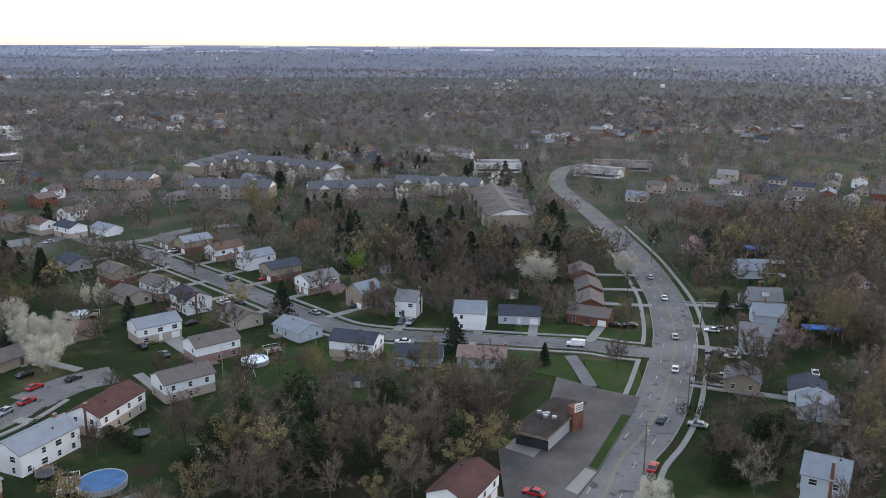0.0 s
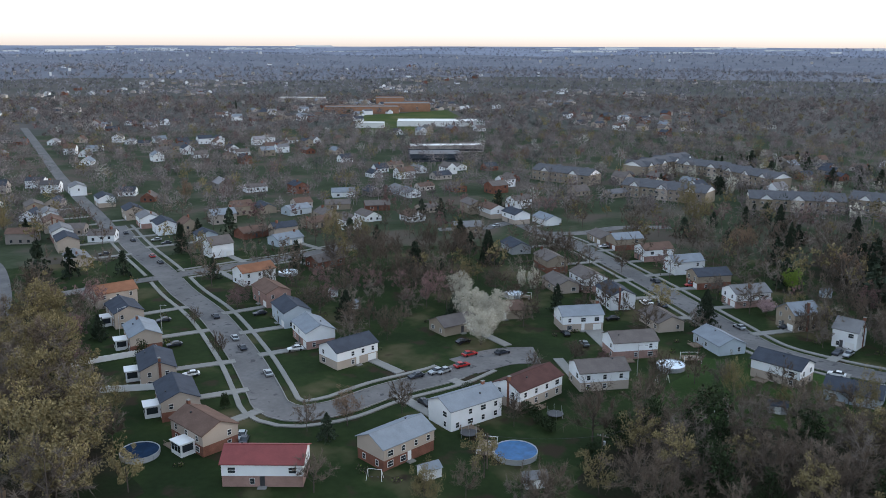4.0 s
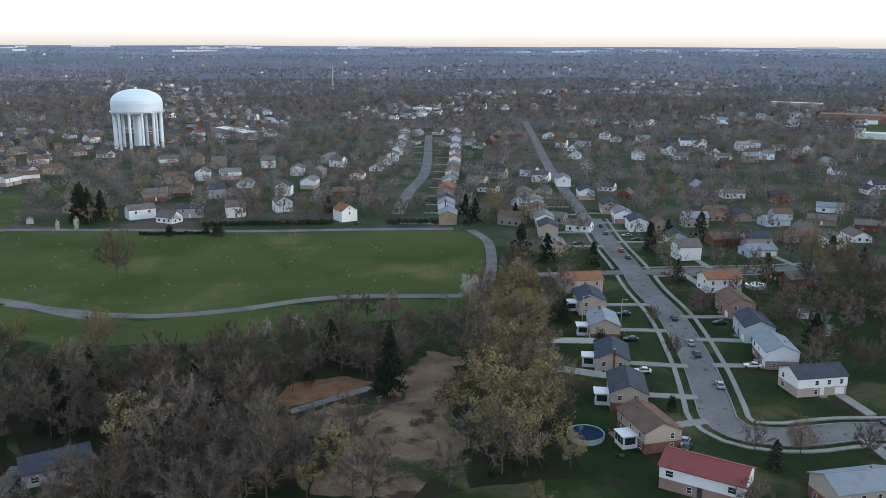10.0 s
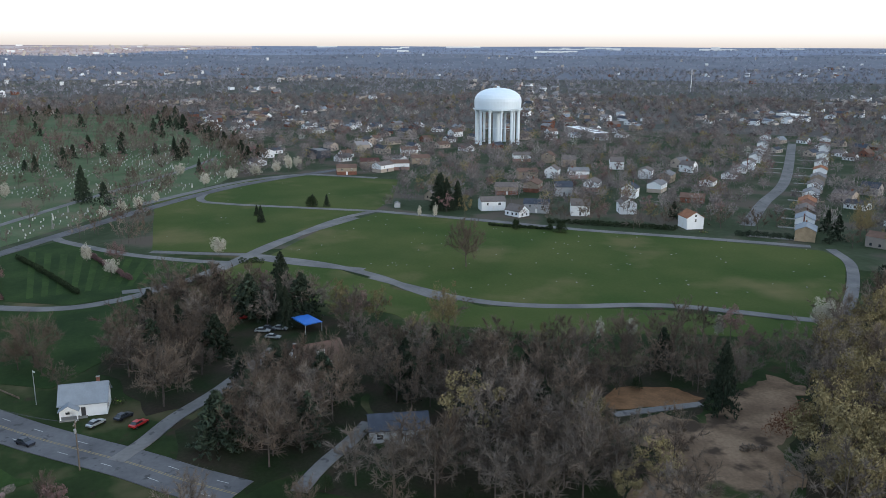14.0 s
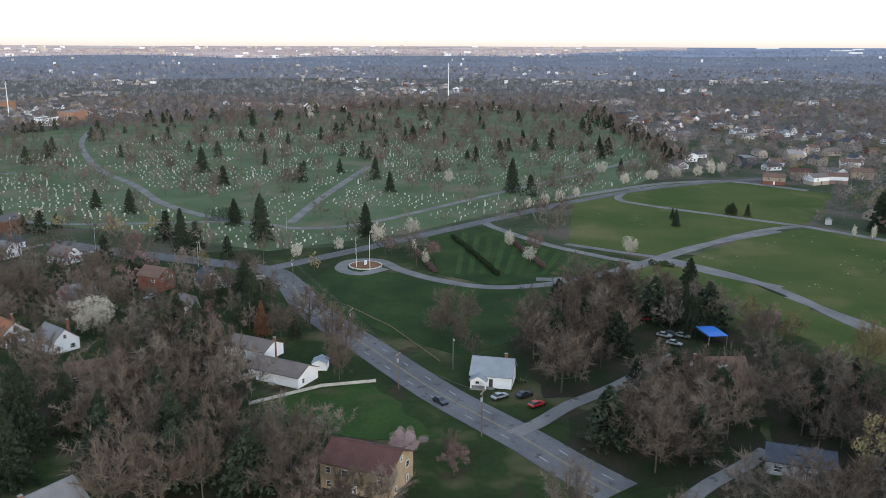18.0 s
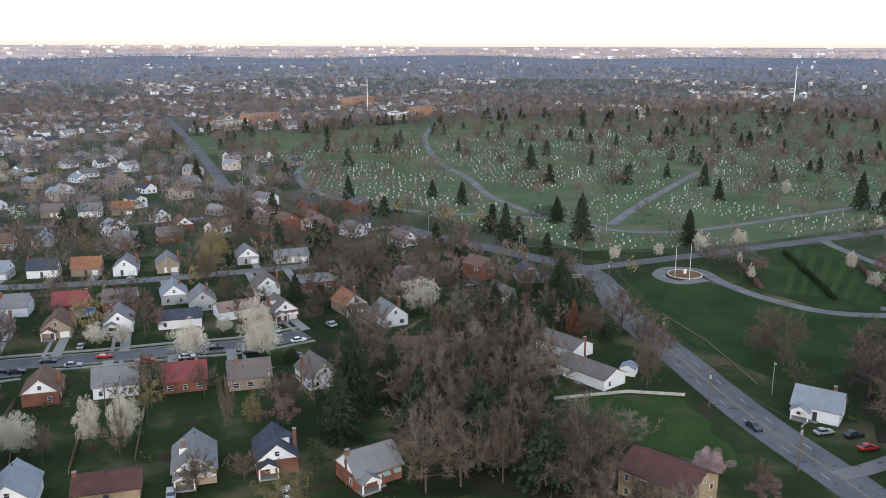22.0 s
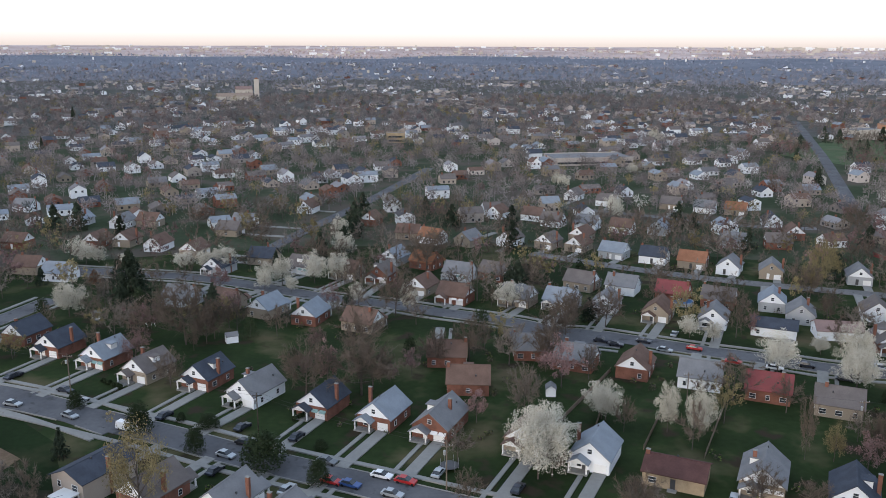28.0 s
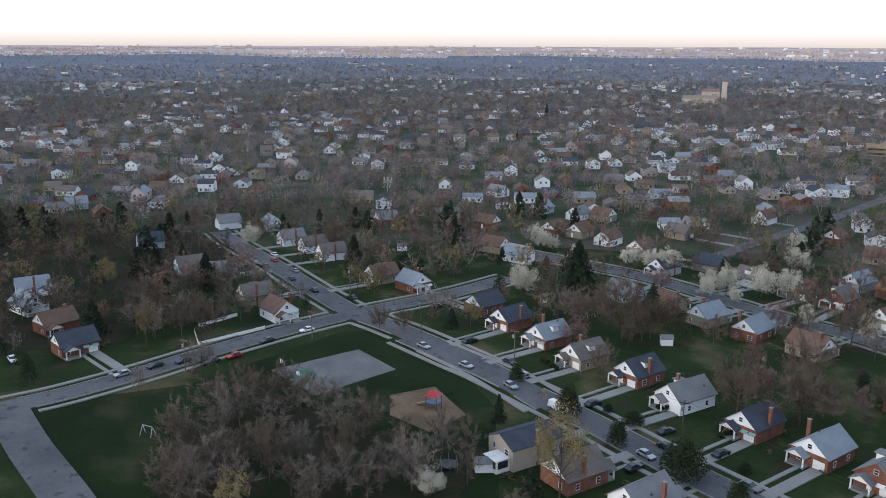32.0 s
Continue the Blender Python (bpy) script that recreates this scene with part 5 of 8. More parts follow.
house("b", -440.5, 70.0, 95, 13.0, 8.6, "x", "white", "taupe", 0)
house("b", -431.6, 92.6, 75, 13.0, 8.6, "x", "grey", "slate", 0)
house("t", -422.6, 113.4, 80, 9.5, 8.5, "x", "white", "taupe", 0)
house("t", -425.4, 139.2, -5, 9.5, 8.5, "x", "white", "taupe", 0)
house("t", -386.8, 158.8, 5, 9.5, 8.5, "x", "white", "orange", 0)
house("b", -488.0, 86.1, 85, 13.0, 8.6, "x", "tan", "taupe", 0)
house("b", -497.3, 104.0, 155, 13.0, 8.6, "x", "tan", "brown", 0)
house("t", -480.7, 118.6, 85, 9.5, 8.5, "x", "grey", "slate", 0)
house("b", -498.0, 140.8, 155, 13.0, 8.6, "x", "white", "taupe", 0)
house("t", -471.9, 156.0, 150, 9.5, 8.5, "x", "white", "slate", 0)
house("b", -489.2, 178.1, 145, 13.0, 8.6, "x", "white", "grey", 0)
house("b", -546.2, 109.8, 90, 13.0, 8.6, "x", "tan", "brown", 0)
house("t", -549.2, 127.7, 155, 9.5, 8.5, "x", "white", "taupe", 0)
house("b", -546.4, 144.6, 85, 13.0, 8.6, "x", "white", "grey", 0)
house("t", -586.1, 182.6, 80, 9.5, 8.5, "x", "white", "taupe", 0)
house("b", -544.5, 189.9, 155, 13.0, 8.6, "x", "white", "taupe", 0)
house("b", -525.8, 197.2, 145, 13.0, 8.6, "x", "tan", "grey", 0)
house("b", -631.5, 122.7, 85, 13.0, 8.6, "x", "white", "taupe", 0)
house("t", -623.5, 141.5, 155, 9.5, 8.5, "x", "tan", "brown", 0)
house("t", -600.1, 151.0, 85, 9.5, 8.5, "x", "tan", "taupe", 0)
house("b", -593.9, 28.1, 95, 13.0, 8.6, "x", "white", "brown", 0)
house("b", -621.6, 44.8, 95, 13.0, 8.6, "x", "tan", "brown", 0)
house("b", -584.8, 16.3, 135, 13.0, 8.6, "x", "white", "taupe", 0)
house("b", -672.9, 39.6, 95, 13.0, 8.6, "x", "white", "brown", 0)
house("b", -573.8, -8.7, 95, 13.0, 8.6, "x", "tan", "brown", 0)
house("b", -604.7, 7.4, 95, 13.0, 8.6, "x", "tan", "darkred", 0)
house("r", -510.9, 219.2, 146, 13.0, 8.6, "x", "white", "brown", 0)
house("r", -537.9, 245.3, 146, 13.0, 8.6, "x", "white", "taupe", 0)
house("r", -564.0, 264.6, 151, 13.0, 8.6, "x", "white", "grey", 21)
house("b", -581.5, 279.0, 151, 13.0, 8.6, "x", "white", "taupe", 17)
house("b", -613.9, 299.1, 151, 13.0, 8.6, "x", "white", "grey", 15)
house("b", -650.5, 319.8, 151, 13.0, 8.6, "x", "white", "taupe", 14)
house("b", -696.2, 344.7, 151, 13.0, 8.6, "x", "white", "grey", 14)
house("b", -748.9, 372.8, 151, 13.0, 8.6, "x", "white", "taupe", 16)
house("b", -358.0, 201.5, -30, 13.0, 8.6, "x", "tanbrick", "greyblue", 20)
house("b", -382.3, 214.2, -30, 13.0, 8.6, "x", "white", "greyblue", 7)
house("b", -403.5, 225.4, -30, 13.0, 8.6, "x", "tan", "taupe", 6)
house("b", -426.8, 239.2, -30, 13.0, 8.6, "x", "pinkbrick", "orange", 6)
house("b", -452.5, 255.5, -30, 13.0, 8.6, "x", "white", "grey", 7)
house("b", -481.5, 273.9, -30, 13.0, 8.6, "x", "white", "taupe", 8)
house("b", -509.5, 291.2, -30, 13.0, 8.6, "x", "tan", "grey", 9)
house("b", -541.0, 310.2, -30, 13.0, 8.6, "x", "white", "orange", 10)
house("b", -576.7, 330.7, -28, 13.0, 8.6, "x", "white", "taupe", 11)
house("b", -617.2, 354.6, -28, 13.0, 8.6, "x", "white", "grey", 13)
house("b", -672.1, 386.7, -28, 13.0, 8.6, "x", "white", "taupe", 15)
house("b", -727.5, 418.6, -28, 13.0, 8.6, "x", "white", "grey", 20)
house("b", -392.7, 270.8, 151, 13.0, 8.6, "x", "tan", "taupe", 19)
house("b", -423.9, 321.1, -31, 13.0, 8.6, "x", "white", "grey", 0)
house("b", -381.0, 305.1, -29, 13.0, 8.6, "x", "white", "slate", 0)
house("r", -453.7, 186.2, 65, 13.0, 8.6, "x", "brick", "brown", 0)

# ---- cars ----
CAR_MESH = {}


def car(x, y, yaw, color, kind="car"):
    """A body with a cabin, lamps and four wheels."""
    root = new("car" if kind == "car" else "van")
    root.matrix_basis = pose(x, y, 0.1, 0, 0, yaw)
    tagged(root, f"{color} {'delivery van' if kind == 'van' else 'parked car'} on the asphalt", "car")
    if kind not in CAR_MESH:
        l, w = (2.7, 0.98) if kind == "van" else (2.25, 0.88)
        prof = [(-l, 0.45), (-l, 0.85), (-l * 0.72, 0.98), (l * 0.45, 0.95), (l, 0.75), (l, 0.4)] if kind == "car" else [(-l, 0.45), (-l, 1.2), (l * 0.5, 1.2), (l * 0.95, 1.0), (l, 0.45)]
        n = len(prof)
        v = [(px, s * w, pz) for s in (-1, 1) for px, pz in prof]
        f = [tuple(range(n)), tuple(range(2 * n - 1, n - 1, -1))] + [(i, n + i, n + (i + 1) % n, (i + 1) % n) for i in range(n)]
        cab = [(-l * 0.80, 0.95), (-l * 0.55, 1.42), (l * 0.08, 1.45), (l * 0.46, 0.93)] if kind == "car" else [(-l * 0.99, 1.2), (-l * 0.97, 2.05), (l * 0.38, 2.05), (l * 0.62, 1.18)]
        c = len(cab)
        cv = [(px, s * (w - (0.08 if pz < 1.22 else 0.2)), pz) for s in (-1, 1) for px, pz in cab]
        cf = [tuple(range(c)), tuple(range(2 * c - 1, c - 1, -1))] + [(i, c + i, c + (i + 1) % c, (i + 1) % c) for i in range(c)]
        rv, rf = box(cab[1][0] + 0.03, -w + 0.21, cab[1][1], cab[2][0] - 0.03, w - 0.21, cab[2][1] + 0.03)
        wv, wf = [], []
        lathe([(0.0, -0.1), (0.32, -0.1), (0.32, 0.1), (0.0, 0.1)], 10, wv, wf)
        CAR_MESH[kind] = (l, w, (v, f), (cv, cf), (rv, rf), mesh("wheel", wv, wf, TYRE))
    l, w, body, cabin, top, wheel = CAR_MESH[kind]
    for name, geom, m in (("body", body, CARS[color]), ("cabin", cabin, GLASS if kind == "car" else CARS[color]), ("roof_panel", top, CARS[color])):
        key = (kind, name, color)
        if key not in CAR_MESH:
            CAR_MESH[key] = mesh(name, *geom, m)
        part(name, CAR_MESH[key], root)
    for sx in (-0.62, 0.8):
        for sy in (-1, 1):
            part("wheel", wheel, root, m=pose(sx * l, sy * (w - 0.08), 0.32, 90, 0, 0))
    claim(x, y, 2)


car(-86.2, 230.0, 130, "black", "car")
car(-78.1, 224.1, 130, "grey", "car")
car(-78.5, 250.9, -137, "black", "car")
car(-74.6, 272.8, 131, "white", "car")
car(-68.4, 272.9, 133, "dark", "car")
car(-41.6, 262.5, 136, "silver", "car")
car(-28.9, 269.7, -134, "dark", "car")
car(-25.8, 269.7, -134, "black", "car")
car(-13.0, 252.9, -106, "dark", "car")
car(-10.8, 261.1, -106, "white", "car")
car(-10.2, 252.9, -106, "silver", "car")
car(-11.7, 234.9, 175, "white", "car")
car(-66.2, 303.0, -139, "red", "car")
car(-78.8, 301.8, 136, "dark", "car")
car(-113.7, 345.8, -134, "white", "car")
car(-172.9, 361.4, -111, "silver", "car")
car(-109.7, 208.1, 63, "black", "car")
car(-103.3, 200.0, 63, "red", "car")
car(-101.1, 191.3, 63, "red", "car")
car(-95.9, 205.8, 63, "dark", "car")
car(38.7, 233.0, 169, "white", "van")
car(76.5, 280.4, 82, "white", "car")
car(78.0, 307.3, 86, "silver", "car")
car(69.6, 240.4, 78, "silver", "car")
car(62.7, 214.1, 72, "white", "car")
car(50.9, 182.2, 63, "dark", "car")
car(43.5, 159.3, 65, "red", "car")
car(53.2, 250.8, 168, "black", "car")
car(58.4, 250.5, 168, "black", "car")
car(82.4, 246.1, 168, "white", "car")
car(85.3, 247.7, 168, "silver", "car")
car(91.0, 247.4, 168, "white", "car")
car(76.7, 226.7, 162, "dark", "car")
car(81.3, 226.7, 162, "silver", "car")
car(81.1, 223.5, 162, "white", "car")
car(73.1, 209.1, 162, "silver", "car")
car(58.6, 179.5, 153, "silver", "car")
car(17.9, 148.9, 152, "red", "car")
car(99.3, 211.6, 72, "white", "car")
car(112.0, 210.3, 72, "silver", "car")
car(100.0, 271.3, 172, "dark", "car")
car(-78.9, 302.2, 136, "dark", "car")
car(-73.7, 274.5, 131, "white", "car")
car(-68.5, 273.2, 133, "dark", "car")
car(-103.3, 185.2, -107, "silver", "car")
car(-89.3, 168.9, -24, "dark", "car")
car(-107.9, 178.6, -114, "dark", "car")
car(-104.9, 183.9, -114, "silver", "car")
car(-97.3, 164.9, -24, "black", "car")
car(-148.5, 179.0, -128, "white", "car")
car(-143.0, 160.8, 142, "silver", "car")
car(-162.3, 172.3, 147, "dark", "car")
car(-170.0, 177.4, 147, "silver", "car")
car(-189.6, 189.9, 147, "dark", "car")
car(-160.0, 150.1, -128, "white", "car")
car(-180.9, 164.3, -123, "dark", "car")
car(-200.8, 178.7, -118, "dark", "car")
car(-121.2, 127.5, -58, "dark", "car")
car(-123.4, 129.2, -58, "silver", "car")
car(-268.9, 235.9, 151, "red", "car")
car(-258.3, 230.4, 151, "dark", "car")
car(-179.3, 199.2, -123, "dark", "car")
car(-288.7, 228.5, -119, "dark", "car")
car(-298.8, 252.2, 149, "dark", "car")
car(-313.6, 261.0, 149, "dark", "car")
car(-290.5, 257.9, -121, "silver", "car")
car(-281.8, 255.6, -119, "dark", "car")
car(-242.5, -26.5, 75, "silver", "car")
car(-248.5, -30.2, 80, "silver", "car")
car(-250.4, -28.6, 75, "dark", "car")
car(-250.2, -25.1, 75, "silver", "car")
car(-262.2, -38.8, 75, "red", "car")
car(-139.4, -194.9, 164, "white", "car")
car(-138.1, -204.2, -106, "silver", "car")
car(-154.9, -199.7, -106, "silver", "car")
car(-131.1, -185.7, 164, "dark", "car")
car(-171.9, -125.8, 144, "silver", "car")
car(-177.7, -73.7, 59, "dark", "car")
car(-186.1, -61.2, 149, "silver", "car")
car(-189.4, -55.9, 149, "dark", "car")
car(-185.0, -51.4, 149, "red", "car")
car(-219.7, -199.3, -2, "silver", "car")
car(-80.9, -229.6, 149, "dark", "car")
car(-84.4, -221.7, 149, "silver", "car")
car(-93.4, -222.3, 149, "red", "car")
car(-100.2, -211.1, 152, "red", "car")
car(-109.3, -205.7, 151, "white", "car")
car(-118.9, -206.9, 151, "dark", "car")
car(-123.9, -196.6, 151, "dark", "car")
car(-71.9, -227.6, 151, "dark", "car")
car(-68.6, -231.2, 151, "dark", "car")
car(-92.2, -235.0, -121, "silver", "car")
car(-85.4, -125.3, -120, "white", "car")
car(-69.5, -140.9, -120, "silver", "car")
car(-67.7, -137.7, -120, "silver", "car")
car(-131.0, -185.3, -106, "blue", "car")
car(-155.7, -199.9, -106, "silver", "car")
car(85.6, -198.6, 158, "silver", "car")
car(69.7, -190.6, 145, "silver", "car")
car(69.9, -198.6, -121, "silver", "car")
car(54.5, -182.5, 151, "white", "van")
car(75.8, -206.1, 151, "dark", "car")
car(47.7, -188.7, -119, "dark", "car")
car(28.7, -181.0, -123, "dark", "car")
car(30.4, -167.6, 147, "silver", "car")
car(27.1, -172.8, 147, "black", "car")
car(16.1, -175.0, -119, "dark", "car")
car(-2.3, -155.9, 152, "white", "car")
car(-7.0, -153.3, 152, "red", "car")
car(4.0, -152.9, 151, "blue", "car")
car(7.8, -154.5, 151, "red", "car")
car(31.5, -160.9, -119, "dark", "car")
car(16.3, -152.0, -119, "silver", "car")
car(-4.2, -148.4, 152, "silver", "car")
car(9.0, -162.9, 151, "grey", "car")
car(-13.9, -156.1, -118, "silver", "car")
car(-28.8, -148.4, -120, "dark", "car")
car(141.1, -204.6, 64, "white", "car")
car(146.3, -191.6, 71, "dark", "car")
car(147.0, -177.4, 71, "red", "car")
car(149.6, -171.1, 75, "black", "car")
car(157.0, -168.2, 75, "dark", "car")
car(161.3, -162.0, 75, "dark", "car")
car(164.7, -153.7, 69, "silver", "car")
car(146.4, -240.1, -32, "dark", "car")
car(163.1, -241.8, -32, "dark", "car")
car(179.2, -251.3, -35, "dark", "car")
car(184.8, -261.5, -35, "silver", "car")
car(201.5, -271.0, -32, "red", "car")
car(199.3, -262.3, -35, "dark", "car")
car(213.7, -265.0, -32, "dark", "car")
car(237.5, -279.6, -32, "silver", "car")
car(207.4, -279.1, -32, "white", "car")
car(116.1, -243.9, -121, "dark", "car")
car(102.7, -207.3, 155, "silver", "car")
car(200.0, -148.7, 153, "white", "car")
car(92.4, -217.4, -119, "dark", "car")
car(92.6, -216.7, -119, "dark", "car")

tree("blossom", -104.6, 209.7, 12, 13.0)
tree("blossom", -130.0, 243.6, 11, 11.0)
tree("blossom", -116.0, 224.7, 13, 13.0)
tree("blossom", -106.8, 223.2, 11, 10.0)
tree("bare", 62.1, 172.1, 9, 9.0)
tree("magnolia", 70.2, 167.4, 9, 13.0)
tree("bare", 69.5, 180.4, 8, 8.0)
tree("blossom", -117.0, 266.1, 8, 4.0)
tree("blossom", -112.0, 265.3, 8, 4.0)
tree("blossom", 34.6, 294.5, 11, 14.0)
tree("blossom", 68.4, 308.8, 9, 11.0)
tree("blossom", 39.0, 142.0, 6, 7.0)
tree("pink", -36.6, 280.9, 6, 8.0)
tree("pink", -91.2, 238.5, 5, 6.0)
tree("conifer", -51.4, 259.6, 12, 9.1)
tree("conifer", 3.6, 229.2, 10, 9.1)
tree("willow", -33.6, 313.2, 9, 9.0)
tree("conifer", 91.0, 262.1, 9, 6.5)
tree("bare", -125.3, 314.9, 12, 13.0)
tree("bare", -94.0, 309.4, 10, 8.0)
tree("orange", -106.8, 146.1, 9, 8.0)
tree("bare", -99.4, 157.9, 9, 7.0)
tree("bare", -163.9, 164.5, 8, 6.0)
tree("bare", -190.7, 181.9, 7, 6.0)
tree("redbud", -197.1, 211.1, 6, 7.0)
tree("conifer", -264.1, 247.2, 11, 7.8)
tree("pink", 101.7, 334.1, 10, 11.0)
tree("conifer", 220.5, 413.4, 10, 7.8)
tree("bare", -321.4, 41.3, 16, 12.0)
tree("blossom", -347.2, -58.4, 7, 6.0)
tree("blossom", -419.1, 29.9, 6, 2.5)
tree("blossom", -417.2, 37.7, 6, 2.5)
tree("bud", -238.0, 23.6, 16, 11.0)
tree("bud", -257.3, -6.6, 10, 9.0)
tree("conifer", -260.0, -25.9, 15, 13.0)
tree("blossom", -231.7, 139.2, 10, 7.0)
tree("pear", -232.2, 69.8, 7, 3.0)
tree("pear", -231.7, 79.7, 7, 4.0)
tree("pear", -231.4, 105.9, 7, 4.0)
tree("conifer", -179.9, 84.9, 15, 10.4)
tree("blossom", -183.9, -189.4, 11, 14.0)
tree("blossom", -127.0, -197.5, 12, 10.0)
tree("conifer", -211.4, -150.6, 16, 14.3)
tree("conifer", -281.3, -235.6, 20, 15.6)
tree("conifer", -308.5, -214.1, 18, 14.3)
tree("conifer", -188.3, -154.3, 13, 14.3)
tree("rust", -202.2, -141.8, 11, 6.0)
tree("conifer", -132.2, -146.3, 15, 15.6)
tree("conifer", -120.8, -147.7, 17, 15.6)
tree("conifer", -108.3, -137.2, 16, 13.0)
tree("conifer", -129.0, -133.6, 14, 13.0)
tree("bare", -166.3, -160.6, 13, 13.0)
tree("bare", -107.0, -155.0, 11, 8.0)
tree("bare", -135.2, -122.8, 15, 15.0)
tree("bare", -118.5, -98.5, 18, 12.0)
tree("bare", -203.0, -206.3, 12, 12.0)
tree("bare", -181.3, -103.7, 12, 12.0)
tree("bare", -218.4, -84.2, 8, 9.0)
tree("pink", -151.0, -70.7, 9, 11.0)
tree("blossom", -286.3, -182.0, 6, 4.5)
tree("blossom", -304.7, -172.5, 6, 4.5)
tree("blossom", -319.7, -162.4, 8, 6.0)
tree("blossom", -346.7, -157.7, 7, 6.0)
tree("blossom", -426.8, -126.6, 6.5, 5.0)
tree("blossom", -439.4, -121.3, 6.5, 5.0)
tree("blossom", -452.2, -116.2, 6.5, 5.0)
tree("blossom", -469.9, -111.0, 6.5, 5.0)
tree("redbud", -311.2, -132.4, 7, 8.0)
tree("redbud", -340.2, -97.2, 8, 10.0)
tree("blossom", -340.2, -109.0, 6, 4.0)
tree("blossom", -318.3, -93.6, 6, 5.0)
tree("blossom", -317.2, -143.7, 5, 3.0)
tree("blossom", -298.2, -130.4, 5, 3.0)
tree("conifer", -332.2, -173.7, 13, 7.8)
tree("conifer", -416.0, -48.7, 6, 4.5)
tree("conifer", -287.5, -61.3, 9, 9.1)
tree("conifer", -283.0, -27.4, 14, 13.0)
tree("blossom", -54.2, -179.5, 8, 8.0)
tree("blossom", -67.1, -171.3, 11, 6.0)
tree("blossom", -72.8, -167.0, 10, 6.0)
tree("blossom", -96.1, -233.0, 6, 6.0)
tree("blossom", -101.6, -228.4, 6, 6.0)
tree("blossom", -109.0, -203.6, 9, 10.0)
tree("blossom", -123.0, -189.8, 10, 10.0)
tree("blossom", -128.1, -216.3, 5, 6.0)
tree("blossom", -37.3, -161.9, 9, 12.0)
tree("blossom", -130.2, -427.2, 8, 9.0)
tree("bare", -53.8, -227.5, 14, 15.0)
tree("bare", -110.4, -158.8, 10, 8.0)
tree("bare", -73.6, -244.7, 10, 9.0)
tree("bare", -91.6, -156.2, 14, 5.0)
tree("bare", -73.7, -138.8, 9, 12.0)
tree("blossom", 95.3, -269.2, 11, 12.0)
tree("conifer", 77.4, -276.8, 20, 18.2)
tree("blossom", 111.1, -338.3, 7, 7.0)
tree("blossom", 106.1, -337.9, 6, 6.0)
tree("blossom", 69.9, -325.3, 7, 10.0)
tree("blossom", 54.8, -320.9, 8, 10.0)
tree("blossom", 36.1, -293.4, 7, 6.0)
tree("blossom", 26.6, -290.0, 6, 5.0)
tree("blossom", 19.2, -303.1, 9, 9.0)
tree("blossom", 10.8, -305.3, 9, 9.0)
tree("blossom", 3.9, -275.6, 7, 6.0)
tree("blossom", -13.0, -264.9, 8, 6.0)
tree("blossom", 9.2, -340.8, 9, 9.0)
tree("blossom", 93.5, -330.3, 6, 6.0)
tree("magnolia", 51.3, -179.8, 8, 7.8)
tree("magnolia", 37.3, -170.5, 6, 5.9)
tree("magnolia", 21.9, -162.1, 9, 9.8)
tree("magnolia", 10.3, -154.2, 7.5, 7.8)
tree("magnolia", 43.4, -186.2, 4, 5.2)
tree("magnolia", 36.5, -182.2, 4, 5.2)
tree("magnolia", 69.9, -195.5, 6, 6.5)
tree("magnolia", 10.6, -169.6, 4, 6.5)
tree("bare", 1.5, -222.0, 16, 17.0)
tree("bare", 46.9, -239.5, 12, 11.0)
tree("bare", -22.9, -314.8, 13, 14.0)
tree("conifer", 35.2, -325.7, 8, 6.5)
tree("bare", -59.5, -238.1, 13, 14.0)
tree("bare", -49.2, -214.6, 12, 11.0)
tree("blossom", -33.7, -152.9, 12, 12.0)
tree("blossom", -46.2, -266.8, 8, 9.0)
tree("blossom", -55.0, -179.0, 8, 8.0)
tree("rust", 99.3, -309.5, 5, 6.0)
tree("blossom", 226.1, -288.0, 8, 8.0)
tree("bare", 121.4, -214.7, 9, 9.0)
tree("bare", 114.5, -218.0, 9, 9.0)
tree("bare", 186.4, -294.5, 13, 10.0)
tree("bare", 83.0, -130.5, 13, 9.0)
tree("bare", 96.0, -124.4, 14, 9.0)
tree("conifer", 170.9, -282.3, 10, 10.4)
tree("conifer", 203.4, -232.5, 12, 11.7)
tree("conifer", 227.6, -247.5, 11, 10.4)
tree("orange", 277.1, -234.6, 9, 9.0)
tree("bud", 231.5, -212.8, 11, 9.0)
tree("bare", 197.9, -196.4, 14, 14.0)
tree("blossom", 64.9, -133.7, 5, 6.0)
tree("bare", -18.5, -144.5, 8, 8.0)

# ---- landmarks and single things ----


def thing(name, label, category, x, y, yaw=0.0, group=""):
    ob = new(name)
    ob.matrix_basis = pose(x, y, 0, 0, 0, yaw)
    return tagged(ob, label, category, group)


